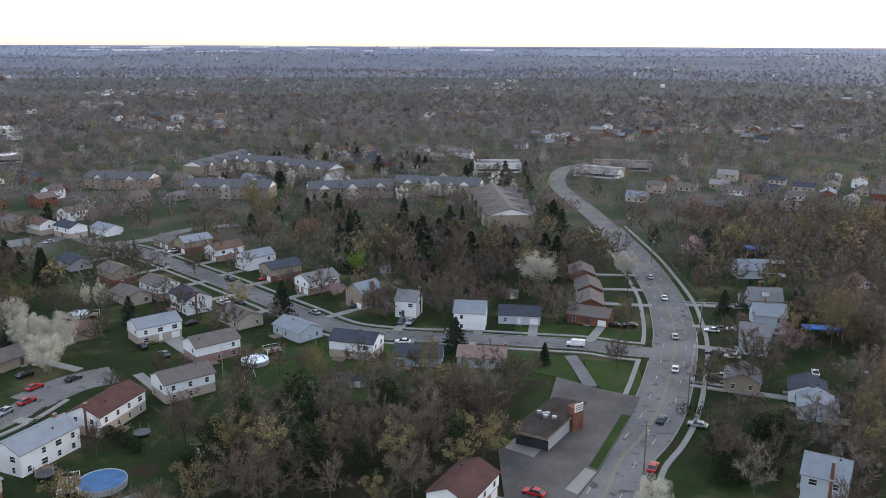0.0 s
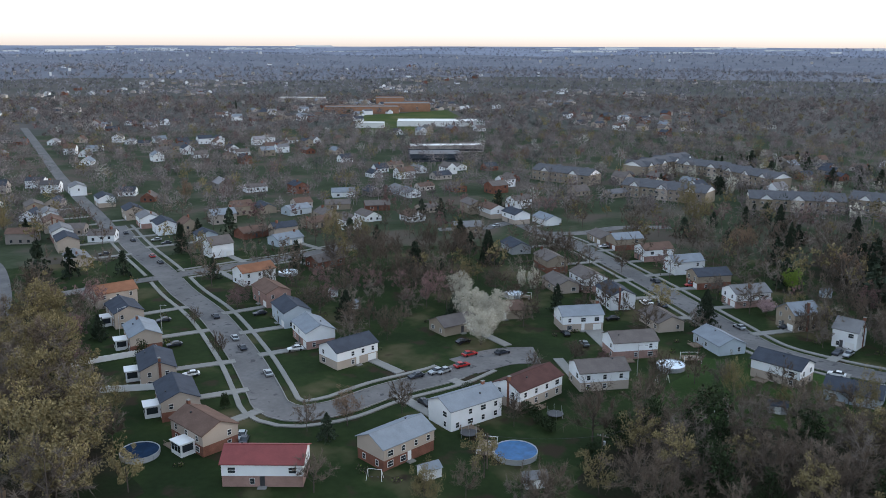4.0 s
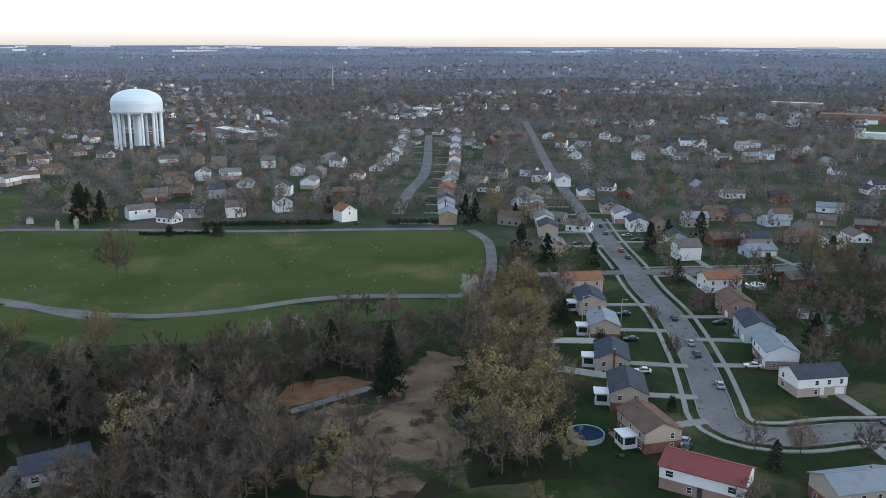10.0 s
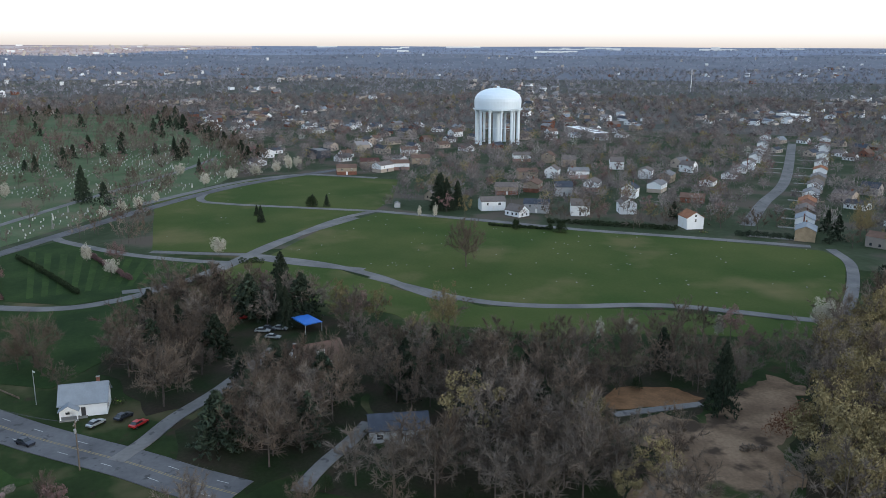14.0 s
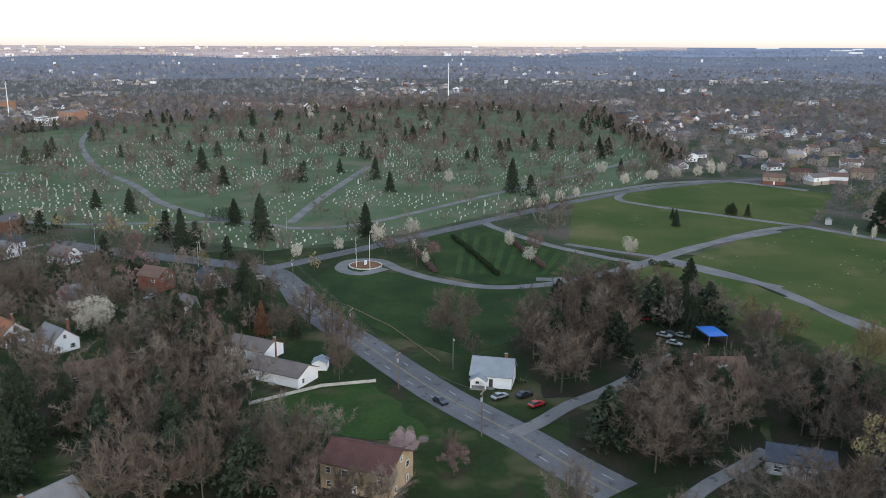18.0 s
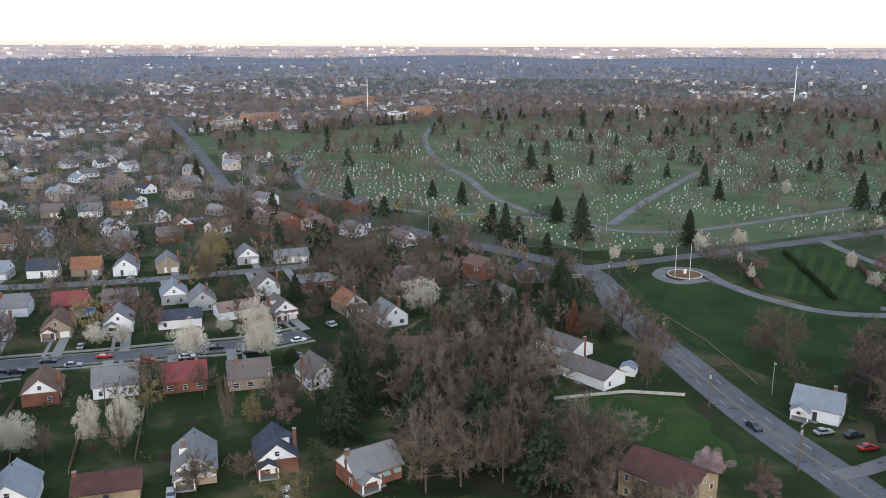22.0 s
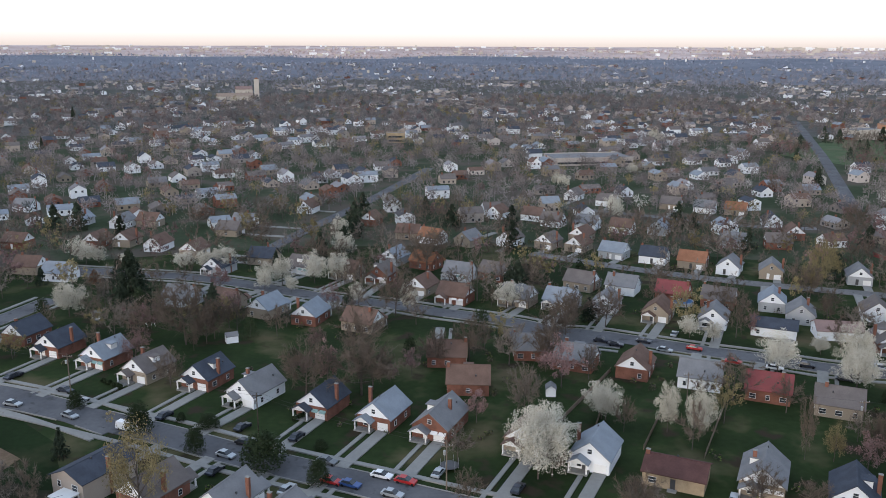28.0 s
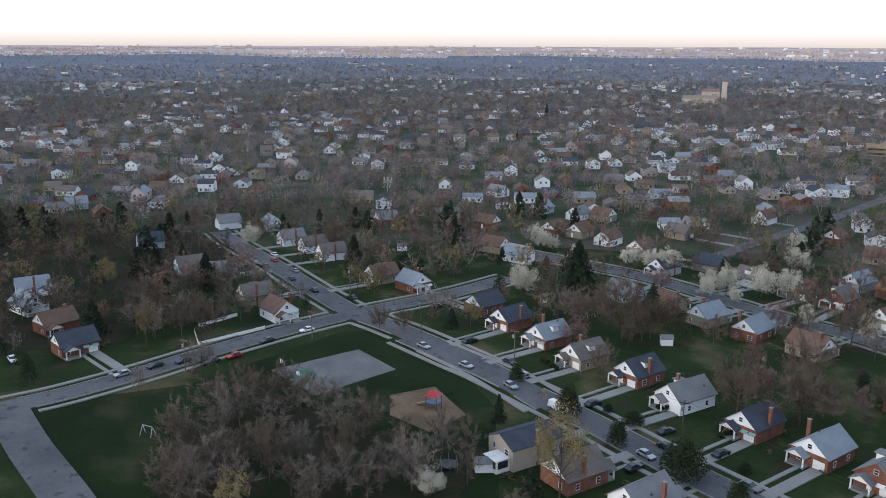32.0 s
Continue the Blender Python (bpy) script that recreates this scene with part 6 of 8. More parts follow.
def water_tower(x, y):
    """A wide domed tank on a ring of columns round a middle riser."""
    root = thing("water_tower", "huge pale blue-white water tower on tall round columns", "water tower", x, y)
    v, f = [], []
    rows = [(5, 28.0), (14, 28.4), (19.5, 30.0), (20.6, 31.5), (20.8, 38.0), (20.4, 40.5), (18.6, 43.4), (15.2, 46.0), (10.5, 47.9), (5.0, 48.9), (0.6, 49.2)]
    lathe(rows, 48, v, f)
    part("tank", mesh("tank", v, f, TANK), root)
    v, f = [], []
    lathe([(20.9, 30.6), (22.0, 30.6), (22.0, 30.9), (20.9, 30.9)], 48, v, f)
    part("walkway", mesh("walkway", v, f, TANK), root)
    v, f = [], []
    lathe([(22.0, 31.95), (22.06, 31.95), (22.06, 32.05), (22.0, 32.05)], 48, v, f)
    part("handrail", mesh("handrail", v, f, TANK), root)
    v, f = [], []
    lathe([(4.6, -0.5), (3.6, 1.0), (3.6, 27.0), (5.2, 28.4)], 24, v, f)
    part("riser", mesh("riser", v, f, TANK), root)
    v, f = [], []
    lathe([(1.5, -0.3), (1.5, 0.6), (1.15, 1.0), (1.15, 27.5), (1.9, 31.0)], 14, v, f)
    leg = mesh("column", v, f, TANK)
    for i in range(12):
        w = 2 * math.pi * i / 12
        part("column", leg, root, m=pose(19.0 * math.cos(w), 19.0 * math.sin(w), 0))
    v, f = [], []
    for i in range(12):
        a, b = 2 * math.pi * i / 12, 2 * math.pi * (i + 1) / 12
        tube((19 * math.cos(a), 19 * math.sin(a), 15), (19 * math.cos(b), 19 * math.sin(b), 15), 0.16, 0.16, v, f, 5)
    part("brace_ring", mesh("brace_ring", v, f, TANK), root)
    v, f = [], []
    lathe([(1.2, 49.0), (1.2, 50.2), (0.1, 50.6)], 12, v, f)
    part("vent", mesh("vent", v, f, TANK), root)
    claim(x, y, 24)


water_tower(-749.4, 123.1)


SHOP_ROOF = mat("tarred_roof", (0.052, 0.044, 0.040), 0.95, 0.35, 0.25, 1.5)


def flat_shop():
    """A flat-roofed roadside shop with a brick sign pier."""
    roof = [(14.8, 169.3), (22.4, 165.3), (33.7, 183.5), (26.3, 187.0)]
    cx, cy = sum(p[0] for p in roof) / 4, sum(p[1] for p in roof) / 4
    root = thing("shop", "flat-roofed brown roadside shop with white shopfront", "shop", cx, cy)
    loc = [(x - cx, y - cy) for x, y in roof]
    v = [(x, y, z) for z in (3.8, 4.2) for x, y in loc]
    f = [(3, 2, 1, 0), (4, 5, 6, 7)] + [(i, (i + 1) % 4, 4 + (i + 1) % 4, 4 + i) for i in range(4)]
    part("roof", mesh("roof", v, f, SHOP_ROOF), root)
    v = [(x * 0.86, y * 0.86, z) for z in (-0.3, 3.8) for x, y in loc]
    part("wall", mesh("wall", v, f, WALLS["grey"]), root)
    v = [(x * 1.005, y * 1.005, z) for z in (3.72, 4.24) for x, y in loc]
    part("fascia", mesh("fascia", v, f[2:], WOOD), root)
    a, b = Vector((*loc[1], 0)), Vector((*loc[0], 0))
    for k in range(4):
        p = (a * 0.86).lerp(b * 0.86, 0.12 + 0.25 * k)
        q = math.degrees(math.atan2(b.y - a.y, b.x - a.x))
        part("shop_window", mesh("shop_window", *box(-0.95, -0.1, 0.4, 0.95, 0.1, 2.7), GLASS), root, m=pose(p.x, p.y, 0, 0, 0, q))
    p = Vector((*loc[1], 0)).lerp(Vector((*loc[2], 0)), 0.68)
    pier = part("sign_pier", mesh("sign_pier", *box(-1.6, -1.0, -0.3, 1.6, 1.0, 6.2), WALLS["brick"]), root, m=pose(p.x, p.y, 0, 0, 0, 35))
    part("sign", mesh("sign", *box(-1.3, -1.12, 5.0, 1.3, -0.98, 7.0), WHITE), pier)
    for z in (5.4, 5.9, 6.4):
        part("sign_bar", mesh("sign_bar", *box(-1.0, -1.16, z, 1.0, -1.11, z + 0.18), DARK), pier)
    for k in range(5):
        v, f = box(-0.5, -0.4, 4.2, 0.5, 0.4, 4.9)
        part("roof_unit", mesh("roof_unit", v, f, STEEL), root, m=pose(rnd0.uniform(-2.5, 2.5), rnd0.uniform(-1.8, 1.8), 0))
    claim(cx, cy, 11)


rnd0 = random.Random(3)
flat_shop()
sheet("shop_apron", [(13.5, 168.3), (19.4, 164.0), (22.7, 170.3), (16.0, 173.0)], CONCRETE, 0.312, "pale concrete apron in front of a shop", "pavement")
sheet("shop_apron", [(24.2, 150.9), (29.6, 159.6), (31.6, 157.7), (26.3, 148.8)], CONCRETE, 0.312, "pale concrete kerb crossing of a car park", "pavement")
sheet("road_verge", [(30.4, 160.1), (42.4, 185.6), (44.4, 185.0), (32.0, 158.7)], VERGE_GRASS, 0.318, "narrow grass strip between road and car park", "lawn")
sheet("corner_lawn", [(39.6, 222.7), (53.4, 216.8), (51.6, 201.2), (48.9, 195.5), (41.5, 198.6), (38.6, 209.4)], VERGE_GRASS, 0.101, "bright green corner lawn", "lawn")
sheet("corner_lawn", [(18.1, 228.8), (35.2, 224.4), (35.2, 204.8), (30.1, 209.3), (18.0, 216.5)], VERGE_GRASS, 0.103, "bright green lawn beside a side street", "lawn")
sheet("corner_lawn", [(22.2, 249.8), (40.2, 252.7), (61.2, 243.9), (58.8, 232.0), (44.1, 234.7), (22.4, 242.4)], VERGE_GRASS, 0.097, "bright green lawn above a side street", "lawn")


def pool(x, y, r, tone, label):
    root = thing("pool", label, "pool", x, y)
    v, f = [], []
    lathe([(r, -0.2), (r, 1.25), (r + 0.16, 1.3), (r + 0.16, 1.2), (r + 0.05, -0.2)], 28, v, f)
    part("pool_wall", mesh("pool_wall", v, f, WALLS["grey"]), root)
    v, f = [], []
    lathe([(r - 0.01, 1.12), (r * 0.6, 1.02), (0.02, 0.98)], 28, v, f)
    part("cover", mesh("cover", v, f, tone), root)
    for i in range(0, 28, 4):
        w = 2 * math.pi * i / 28
        part("upright", mesh("upright", *box(r - 0.02, -0.09, -0.2, r + 0.2, 0.09, 1.32), WALLS["grey"]), root, m=pose(0, 0, 0, 0, 0, math.degrees(w)))
    claim(x, y, r + 1)


def deck(x, y, yaw, w, d, h=1.15):
    root = thing("deck", "weathered wooden deck with a railing", "deck", x, y, yaw)
    n = max(3, int(w / 0.6))
    for i in range(n):
        part("board", mesh("board", *box(-w / 2 + i * w / n, -d / 2, h - 0.08, -w / 2 + (i + 1) * w / n - 0.04, d / 2, h), WOOD), root)
    for sx in (-1, 1):
        for sy in (-1, 1):
            part("post", mesh("post", *box(sx * (w / 2 - 0.1) - 0.07, sy * (d / 2 - 0.1) - 0.07, -0.2, sx * (w / 2 - 0.1) + 0.07, sy * (d / 2 - 0.1) + 0.07, h + 0.9), WHITE), root)
    for sy in (-1, 1):
        part("rail", mesh("rail", *box(-w / 2, sy * (d / 2 - 0.1) - 0.04, h + 0.82, w / 2, sy * (d / 2 - 0.1) + 0.04, h + 0.92), WHITE), root)


pool(-67.2, 152.0, 4.6, POOL, "round above-ground pool under a blue cover")
deck(-73.2, 150.4, 20, 4.0, 7.0)
pool(-51.5, 218.8, 3.7, TANK, "round above-ground pool with a pale cover")
deck(-48.0, 226.7, 30, 5.0, 4.0)
pool(-136.6, 112.4, 4.0, NAVY, "round pool with a dark blue cover beside a wood")
pool(-203.6, 242.9, 3.6, TANK, "round white above-ground pool behind a house")
pool(-116.9, 259.4, 3.2, TANK, "round above-ground pool with a white deck")
deck(-111.9, 258.3, 10, 3.5, 3.5)
pool(-106.3, -266.2, 3.6, POOL, "bright blue round garden pool")


def trampoline(x, y, r):
    root = thing("trampoline", "dark round garden trampoline on short legs", "trampoline", x, y)
    v, f = [], []
    lathe([(r, 0.82), (r, 0.92), (r - 0.3, 0.94), (0.02, 0.86)], 20, v, f)
    part("mat", mesh("mat", v, f, DARK), root)
    for i in range(6):
        w = 2 * math.pi * i / 6
        v, f = [], []
        tube((r * 0.95 * math.cos(w), r * 0.95 * math.sin(w), -0.1), (r * 0.95 * math.cos(w), r * 0.95 * math.sin(w), 2.4), 0.04, 0.04, v, f, 5)
        part("leg", mesh("leg", v, f, STEEL), root)


for a in ((-80.1, 155.2), (-67.1, 174.2), (-16.3, -158.6), (66.3, -145.5), (183.6, -185.6)):
    trampoline(*a, 2.0)


def shed(x, y, yaw, w, d, wall, roof):
    root = thing("shed", f"small {WORDS.get(wall, wall)} garden shed with {RWORDS.get(roof, roof)} roof", "shed", x, y, yaw)
    part("wall", mesh("wall", *box(-w / 2, -d / 2, -0.2, w / 2, d / 2, 2.1), WALLS[wall]), root)
    part("roof", mesh("roof", *gabled(w, d, 2.1, 0.9, "x", 0.2, 0.1), ROOFS[roof]), root)
    for s in (-1, 1):
        v = [(s * w / 2, -d / 2, 2.1), (s * w / 2, d / 2, 2.1), (s * w / 2, 0, 3.0), (s * (w / 2 - 0.1), -d / 2, 2.1), (s * (w / 2 - 0.1), d / 2, 2.1), (s * (w / 2 - 0.1), 0, 3.0)]
        part("gable", mesh("gable", v, [(0, 1, 2), (3, 5, 4), (0, 3, 4, 1), (1, 4, 5, 2), (2, 5, 3, 0)], WALLS[wall]), root)
    part("door", mesh("door", *box(-0.7, -d / 2 - 0.06, 0.0, 0.7, -d / 2 + 0.02, 1.9), WHITE), root)
    claim(x, y, 2.5)


shed(-78.7, 135.3, 60, 4.0, 3.2, "white", "greyblue")
shed(-58.7, 142.6, 40, 4.5, 3.4, "grey", "grey")
shed(-157.7, 220.6, 40, 3.6, 3.0, "white", "greyblue")
shed(-171.6, 228.4, 60, 2.6, 2.4, "white", "grey")
shed(-22.0, 203.5, 10, 4.5, 3.5, "grey", "slate")
shed(-22.1, 313.5, 20, 3.5, 3.0, "paleblue", "greyblue")
shed(24.0, 281.9, 0, 4.0, 3.0, "tan", "taupe")
shed(-451.1, 20.1, 0, 4.0, 3.0, "grey", "grey")
shed(39.9, -240.7, 20, 3.4, 2.8, "white", "grey")
shed(-45.4, -194.5, 80, 3.0, 2.4, "white", "grey")
shed(-186.7, -112.5, 20, 4.0, 4.0, "white", "greyblue")
shed(59.3, -147.8, 30, 4.2, 2.6, "white", "grey")
shed(164.4, -311.1, 30, 4.0, 3.0, "white", "grey")
shed(85.8, -265.3, 20, 2.4, 2.0, "white", "grey")


def carport(x, y, yaw, w, d, label):
    root = thing("carport", label, "carport", x, y, yaw)
    v, f = [], []
    box(-w / 2, -d / 2, 2.9, w / 2, d / 2, 3.02, v, f)
    v[4:8] = [(px, py, 3.3 if i in (0, 1) else 3.05) for i, (px, py, pz) in enumerate(v[4:8])]
    part("canopy", mesh("canopy", v, f, TARP), root)
    for sx in (-1, 1):
        for sy in (-1, 1):
            part("post", mesh("post", *box(sx * (w / 2 - 0.2) - 0.08, sy * (d / 2 - 0.2) - 0.08, -0.2, sx * (w / 2 - 0.2) + 0.08, sy * (d / 2 - 0.2) + 0.08, 2.95), STEEL), root)


carport(-250.5, -17.0, 32, 9, 6, "bright blue tarpaulin roof on posts in the woods")
carport(131.4, 346.4, 0, 9, 7, "bright blue tarpaulin roof behind a pale house")
carport(114.1, 242.0, -10, 11, 5, "faded blue canopy roof on posts")


def utility_pole(x, y, h=10.0, yaw=0.0, arm=True):
    root = thing("utility_pole", "weathered wooden utility pole beside the street", "utility pole", x, y, yaw, "utility poles")
    v, f = [], []
    tube((0, 0, -0.5), (0, 0, h), 0.17, 0.11, v, f, 7)
    part("pole", mesh("pole", v, f, POLE), root)
    if arm:
        part("crossarm", mesh("crossarm", *box(-1.2, -0.07, h - 0.8, 1.2, 0.07, h - 0.65), POLE), root)
        for q in (-1.05, -0.5, 0.5, 1.05):
            v, f = [], []
            lathe([(0.06, h - 0.65), (0.06, h - 0.4), (0.01, h - 0.38)], 6, v, f)
            part("insulator", mesh("insulator", v, f, STEEL), root, m=pose(q, 0, 0))
        v, f = [], []
        lathe([(0.24, h - 2.6), (0.26, h - 2.5), (0.26, h - 1.7), (0.02, h - 1.65)], 9, v, f)
        part("transformer", mesh("transformer", v, f, STEEL), root, m=pose(0.42, 0, 0))
    return (x, y, h)


WIRE = mat("wire", (0.03, 0.03, 0.03), 0.6, 0.1)


def wires(spots, off=(-1.05, 0.5)):
    """Sagging wires from pole to pole."""
    for (ax, ay, ah), (bx, by, bh) in zip(spots, spots[1:]):
        for o in off:
            v, f = [], []
            for i in range(13):
                t = i / 12
                p = (ax + (bx - ax) * t + o * 0.3, ay + (by - ay) * t + o, ah + (bh - ah) * t - 0.5 - 3.2 * t * (1 - t))
                v += [(p[0], p[1], p[2] + 0.03), (p[0] + 0.03, p[1] - 0.03, p[2]), (p[0] - 0.03, p[1] + 0.03, p[2])]
            for i in range(12):
                f += [(3 * i + q, 3 * i + (q + 1) % 3, 3 * i + 3 + (q + 1) % 3, 3 * i + 3 + q) for q in range(3)]
            tagged(new("overhead_wire", mesh("overhead_wire", v, f, WIRE)), "thin dark overhead wire between poles", "wire", "overhead wires")


wires([utility_pole(*a) for a in ((41.1, 157.3, 11.5), (58.0, 186.0, 11), (78.8, 246.1, 11), (84.1, 330.7, 11), (84.4, 378.4, 11))])
wires([utility_pole(*a) for a in ((24.5, -175.8, 11), (73.8, -204.1, 11), (109.2, -218.5, 11), (150.4, -245.4, 10))])
wires([utility_pole(*a) for a in ((-14.9, -150.4, 10), (24.5, -175.8, 11))])
wires([utility_pole(*a) for a in ((150.9, -162.2, 10), (136.1, -199.9, 9), (109.2, -218.5, 11))])
wires([utility_pole(*a) for a in ((-164.9, -58.3, 11), (-181.7, -86.8, 10), (-209.5, -115.4, 10), (-253.4, -163.0, 10))])
wires([utility_pole(*a) for a in ((-69.8, 143.7, 8), (-49.3, 155.4, 8), (-31.2, 187.1, 8))], (0.0,))
wires([utility_pole(*a) for a in ((-154.2, -153.0, 9), (-109.6, -165.4, 9), (-76.6, -184.4, 9))], (0.0,))


def street_lamp(x, y, yaw, h=9.0):
    root = thing("street_lamp", "grey steel street lamp with a single arm", "street lamp", x, y, yaw, "street lamps")
    v, f = [], []
    tube((0, 0, -0.3), (0, 0, h), 0.11, 0.07, v, f, 7)
    part("pole", mesh("pole", v, f, STEEL), root)
    v, f = [], []
    tube((0, 0, h - 0.3), (1.8, 0, h + 0.15), 0.05, 0.04, v, f, 5)
    part("arm", mesh("arm", v, f, STEEL), root)
    part("lamp_head", mesh("lamp_head", *box(1.7, -0.16, h + 0.05, 2.4, 0.16, h + 0.22), STEEL), root)


for a in ((-261.9, -211.9, 200), (-266.2, -268.5, 220), (-269.7, -321.0, 220), (-199.4, -79.0, 30), (-331.6, -215.9, 10), (-266.2, -214.3, 10), (-193.0, 170.8, 0), (-57.7, 208.5, 0), (-201.0, 161.9, 60)):
    street_lamp(*a)


def mast(x, y, h, r, label):
    root = thing("mast", label, "mast", x, y)
    root.location.z = land(x, y)
    v, f = [], []
    tube((0, 0, -1), (0, 0, h), r, r * 0.5, v, f, 8)
    part("pole", mesh("pole", v, f, WHITE), root)
    for z in (h * 0.8, h * 0.92):
        v, f = [], []
        lathe([(r * 0.6, z - 0.9), (r * 2.0, z - 0.6), (r * 2.0, z + 0.6), (r * 0.6, z + 0.9)], 8, v, f)
        part("antenna", mesh("antenna", v, f, STEEL), root)


mast(-1289.9, -522.2, 58, 1.1, "tall white steel mast above the cemetery")
mast(-1498.5, 597.0, 40, 0.9, "grey radio mast in the far suburb")
mast(-750.6, -873.5, 42, 0.7, "grey lattice mast near brick buildings")


def hedge(pts, w, h, label, tone="magnolia"):
    """A clipped, uneven hedge along a line."""
    line = smooth(pts, 1.2)
    rng = np.random.default_rng(len(pts) + int(abs(pts[0][0])))
    lobes = [(p.x + rng.normal() * w * 0.12, p.y + rng.normal() * w * 0.12, h * (0.35 + 0.3 * rng.random()), max(w, h) * 0.42) for p in line]
    v, f = [], []
    twig_cloud(rng, 150 * len(lobes), lobes, 0.30, 1.3, v, f)
    ob = tagged(new("hedge", mesh("hedge", v, f, TWIGS[tone])), label, "hedge")
    for p in line:
        claim(p.x, p.y, w / 2)
    return ob


hedge([(-79.3, 177.0), (-72.0, 171.5), (-64.3, 164.9)], 3.5, 3.6, "tall dense olive hedge between two gardens")
hedge([(-402.3, 92.0), (-392.4, 121.3), (-380.1, 149.3)], 3.0, 2.6, "dark clipped hedge along the field")
hedge([(-367.4, 173.4), (-355.4, 195.6)], 3.0, 3.0, "dark clipped hedge at the field's end", "conifer")
hedge([(-398.2, 63.0), (-386.3, 89.7)], 2.0, 1.6, "low dark hedge with bushes")
hedge([(-349.0, -138.7), (-323.7, -119.6), (-295.4, -98.8)], 2.4, 2.0, "dark hedge across the striped lawn")
hedge([(-316.3, -141.9), (-290.6, -123.1)], 2.4, 2.0, "bare brown hedge across the striped lawn", "redbud")
hedge([(-356.5, -114.8), (-312.5, -85.5)], 2.4, 2.0, "brown hedge with blossom across the striped lawn", "redbud")
hedge([(-335.2, -263.6), (-340.7, -257.1), (-339.2, -248.2)], 8, 6.5, "broad dark evergreen mound", "conifer")
hedge([(-334.8, -47.4), (-334.7, -40.3)], 3.0, 1.8, "low round dark shrub bed")
hedge([(17.5, -184.6), (14.4, -186.5)], 1.5, 1.5, "small clipped shrubs by a porch")
hedge([(33.0, -193.2), (31.0, -193.7)], 1.5, 1.5, "small clipped shrubs before a house")
hedge([(68.3, -211.8), (62.8, -207.4)], 1.6, 1.4, "small clipped shrubs along a front wall")
hedge([(-157.1, -228.7), (-152.2, -246.0)], 3, 2.5, "dark bushes behind a house")
hedge([(57.9, 186.0), (62.3, 185.1)], 5, 3.0, "dark round bushes on the verge")


def fence(x0, y0, x1, y1, h, tone, label, step=2.4):
    """Posts with boarded panels between them."""
    a = math.degrees(math.atan2(y1 - y0, x1 - x0))
    L = math.hypot(x1 - x0, y1 - y0)
    root = thing("fence", label, "fence", x0, y0, a)
    n = max(1, round(L / step))
    post = mesh("post", *box(-0.07, -0.07, -0.3, 0.07, 0.07, h + 0.12), tone)
    v, f = box(0.07, -0.03, 0.08, L / n - 0.07, 0.03, h)
    panel = mesh("panel", v, f, tone)
    for i in range(n + 1):
        part("post", post, root, m=pose(i * L / n, 0, 0))
        if i < n:
            part("panel", panel, root, m=pose(i * L / n, 0, 0))


fence(-192.9, 138.1, -182.4, 156.2, 1.8, WHITE, "white vinyl privacy fence behind a house")
fence(-171.5, 130.5, -160.9, 139.2, 1.8, WHITE, "white vinyl privacy fence round a garden")
fence(162.5, -180.7, 154.2, -200.9, 1.1, WHITE, "white picket fence along the street")
fence(162.5, -180.7, 171.0, -188.8, 1.1, WHITE, "white picket fence turning a corner")
fence(173.4, -193.5, 169.9, -207.6, 1.2, WHITE, "white fence posts round a garden plot")
for a in (((-43.5, -177.6), (-64.6, -208.0)), ((-59.1, -163.5), (-76.2, -193.5)), ((-70.8, -158.6), (-86.5, -184.9)), ((-48.0, -166.1), (-60.5, -196.4))):
    fence(*a[0], *a[1], 1.2, WOOD, "grey weathered wooden fence between gardens")
fence(0.5, -178.6, -5.2, -197.4, 1.2, WOOD, "grey weathered wooden fence between gardens")
fence(-158.7, -116.0, -175.1, -105.5, 0.9, STONE, "low pale stone garden wall", 3.0)
fence(-175.1, -105.5, -183.4, -94.2, 0.9, STONE, "low pale stone garden wall", 3.0)
fence(-238.7, -132.6, -224.8, -109.8, 0.5, WOOD, "low grey retaining wall on a slope", 3.0)
fence(-224.8, -109.8, -203.4, -84.5, 0.5, WOOD, "low grey retaining wall on a slope", 3.0)
fence(-210.9, -325.6, -212.9, -299.3, 1.8, ROOFS["red"], "red boarded fence behind gardens")
fence(116.8, 312.2, 129.7, 309.1, 1.6, WHITE, "white fence behind a pale house")
fence(126.1, 332.2, 138.2, 329.7, 1.6, WHITE, "white fence beside a blue roof")


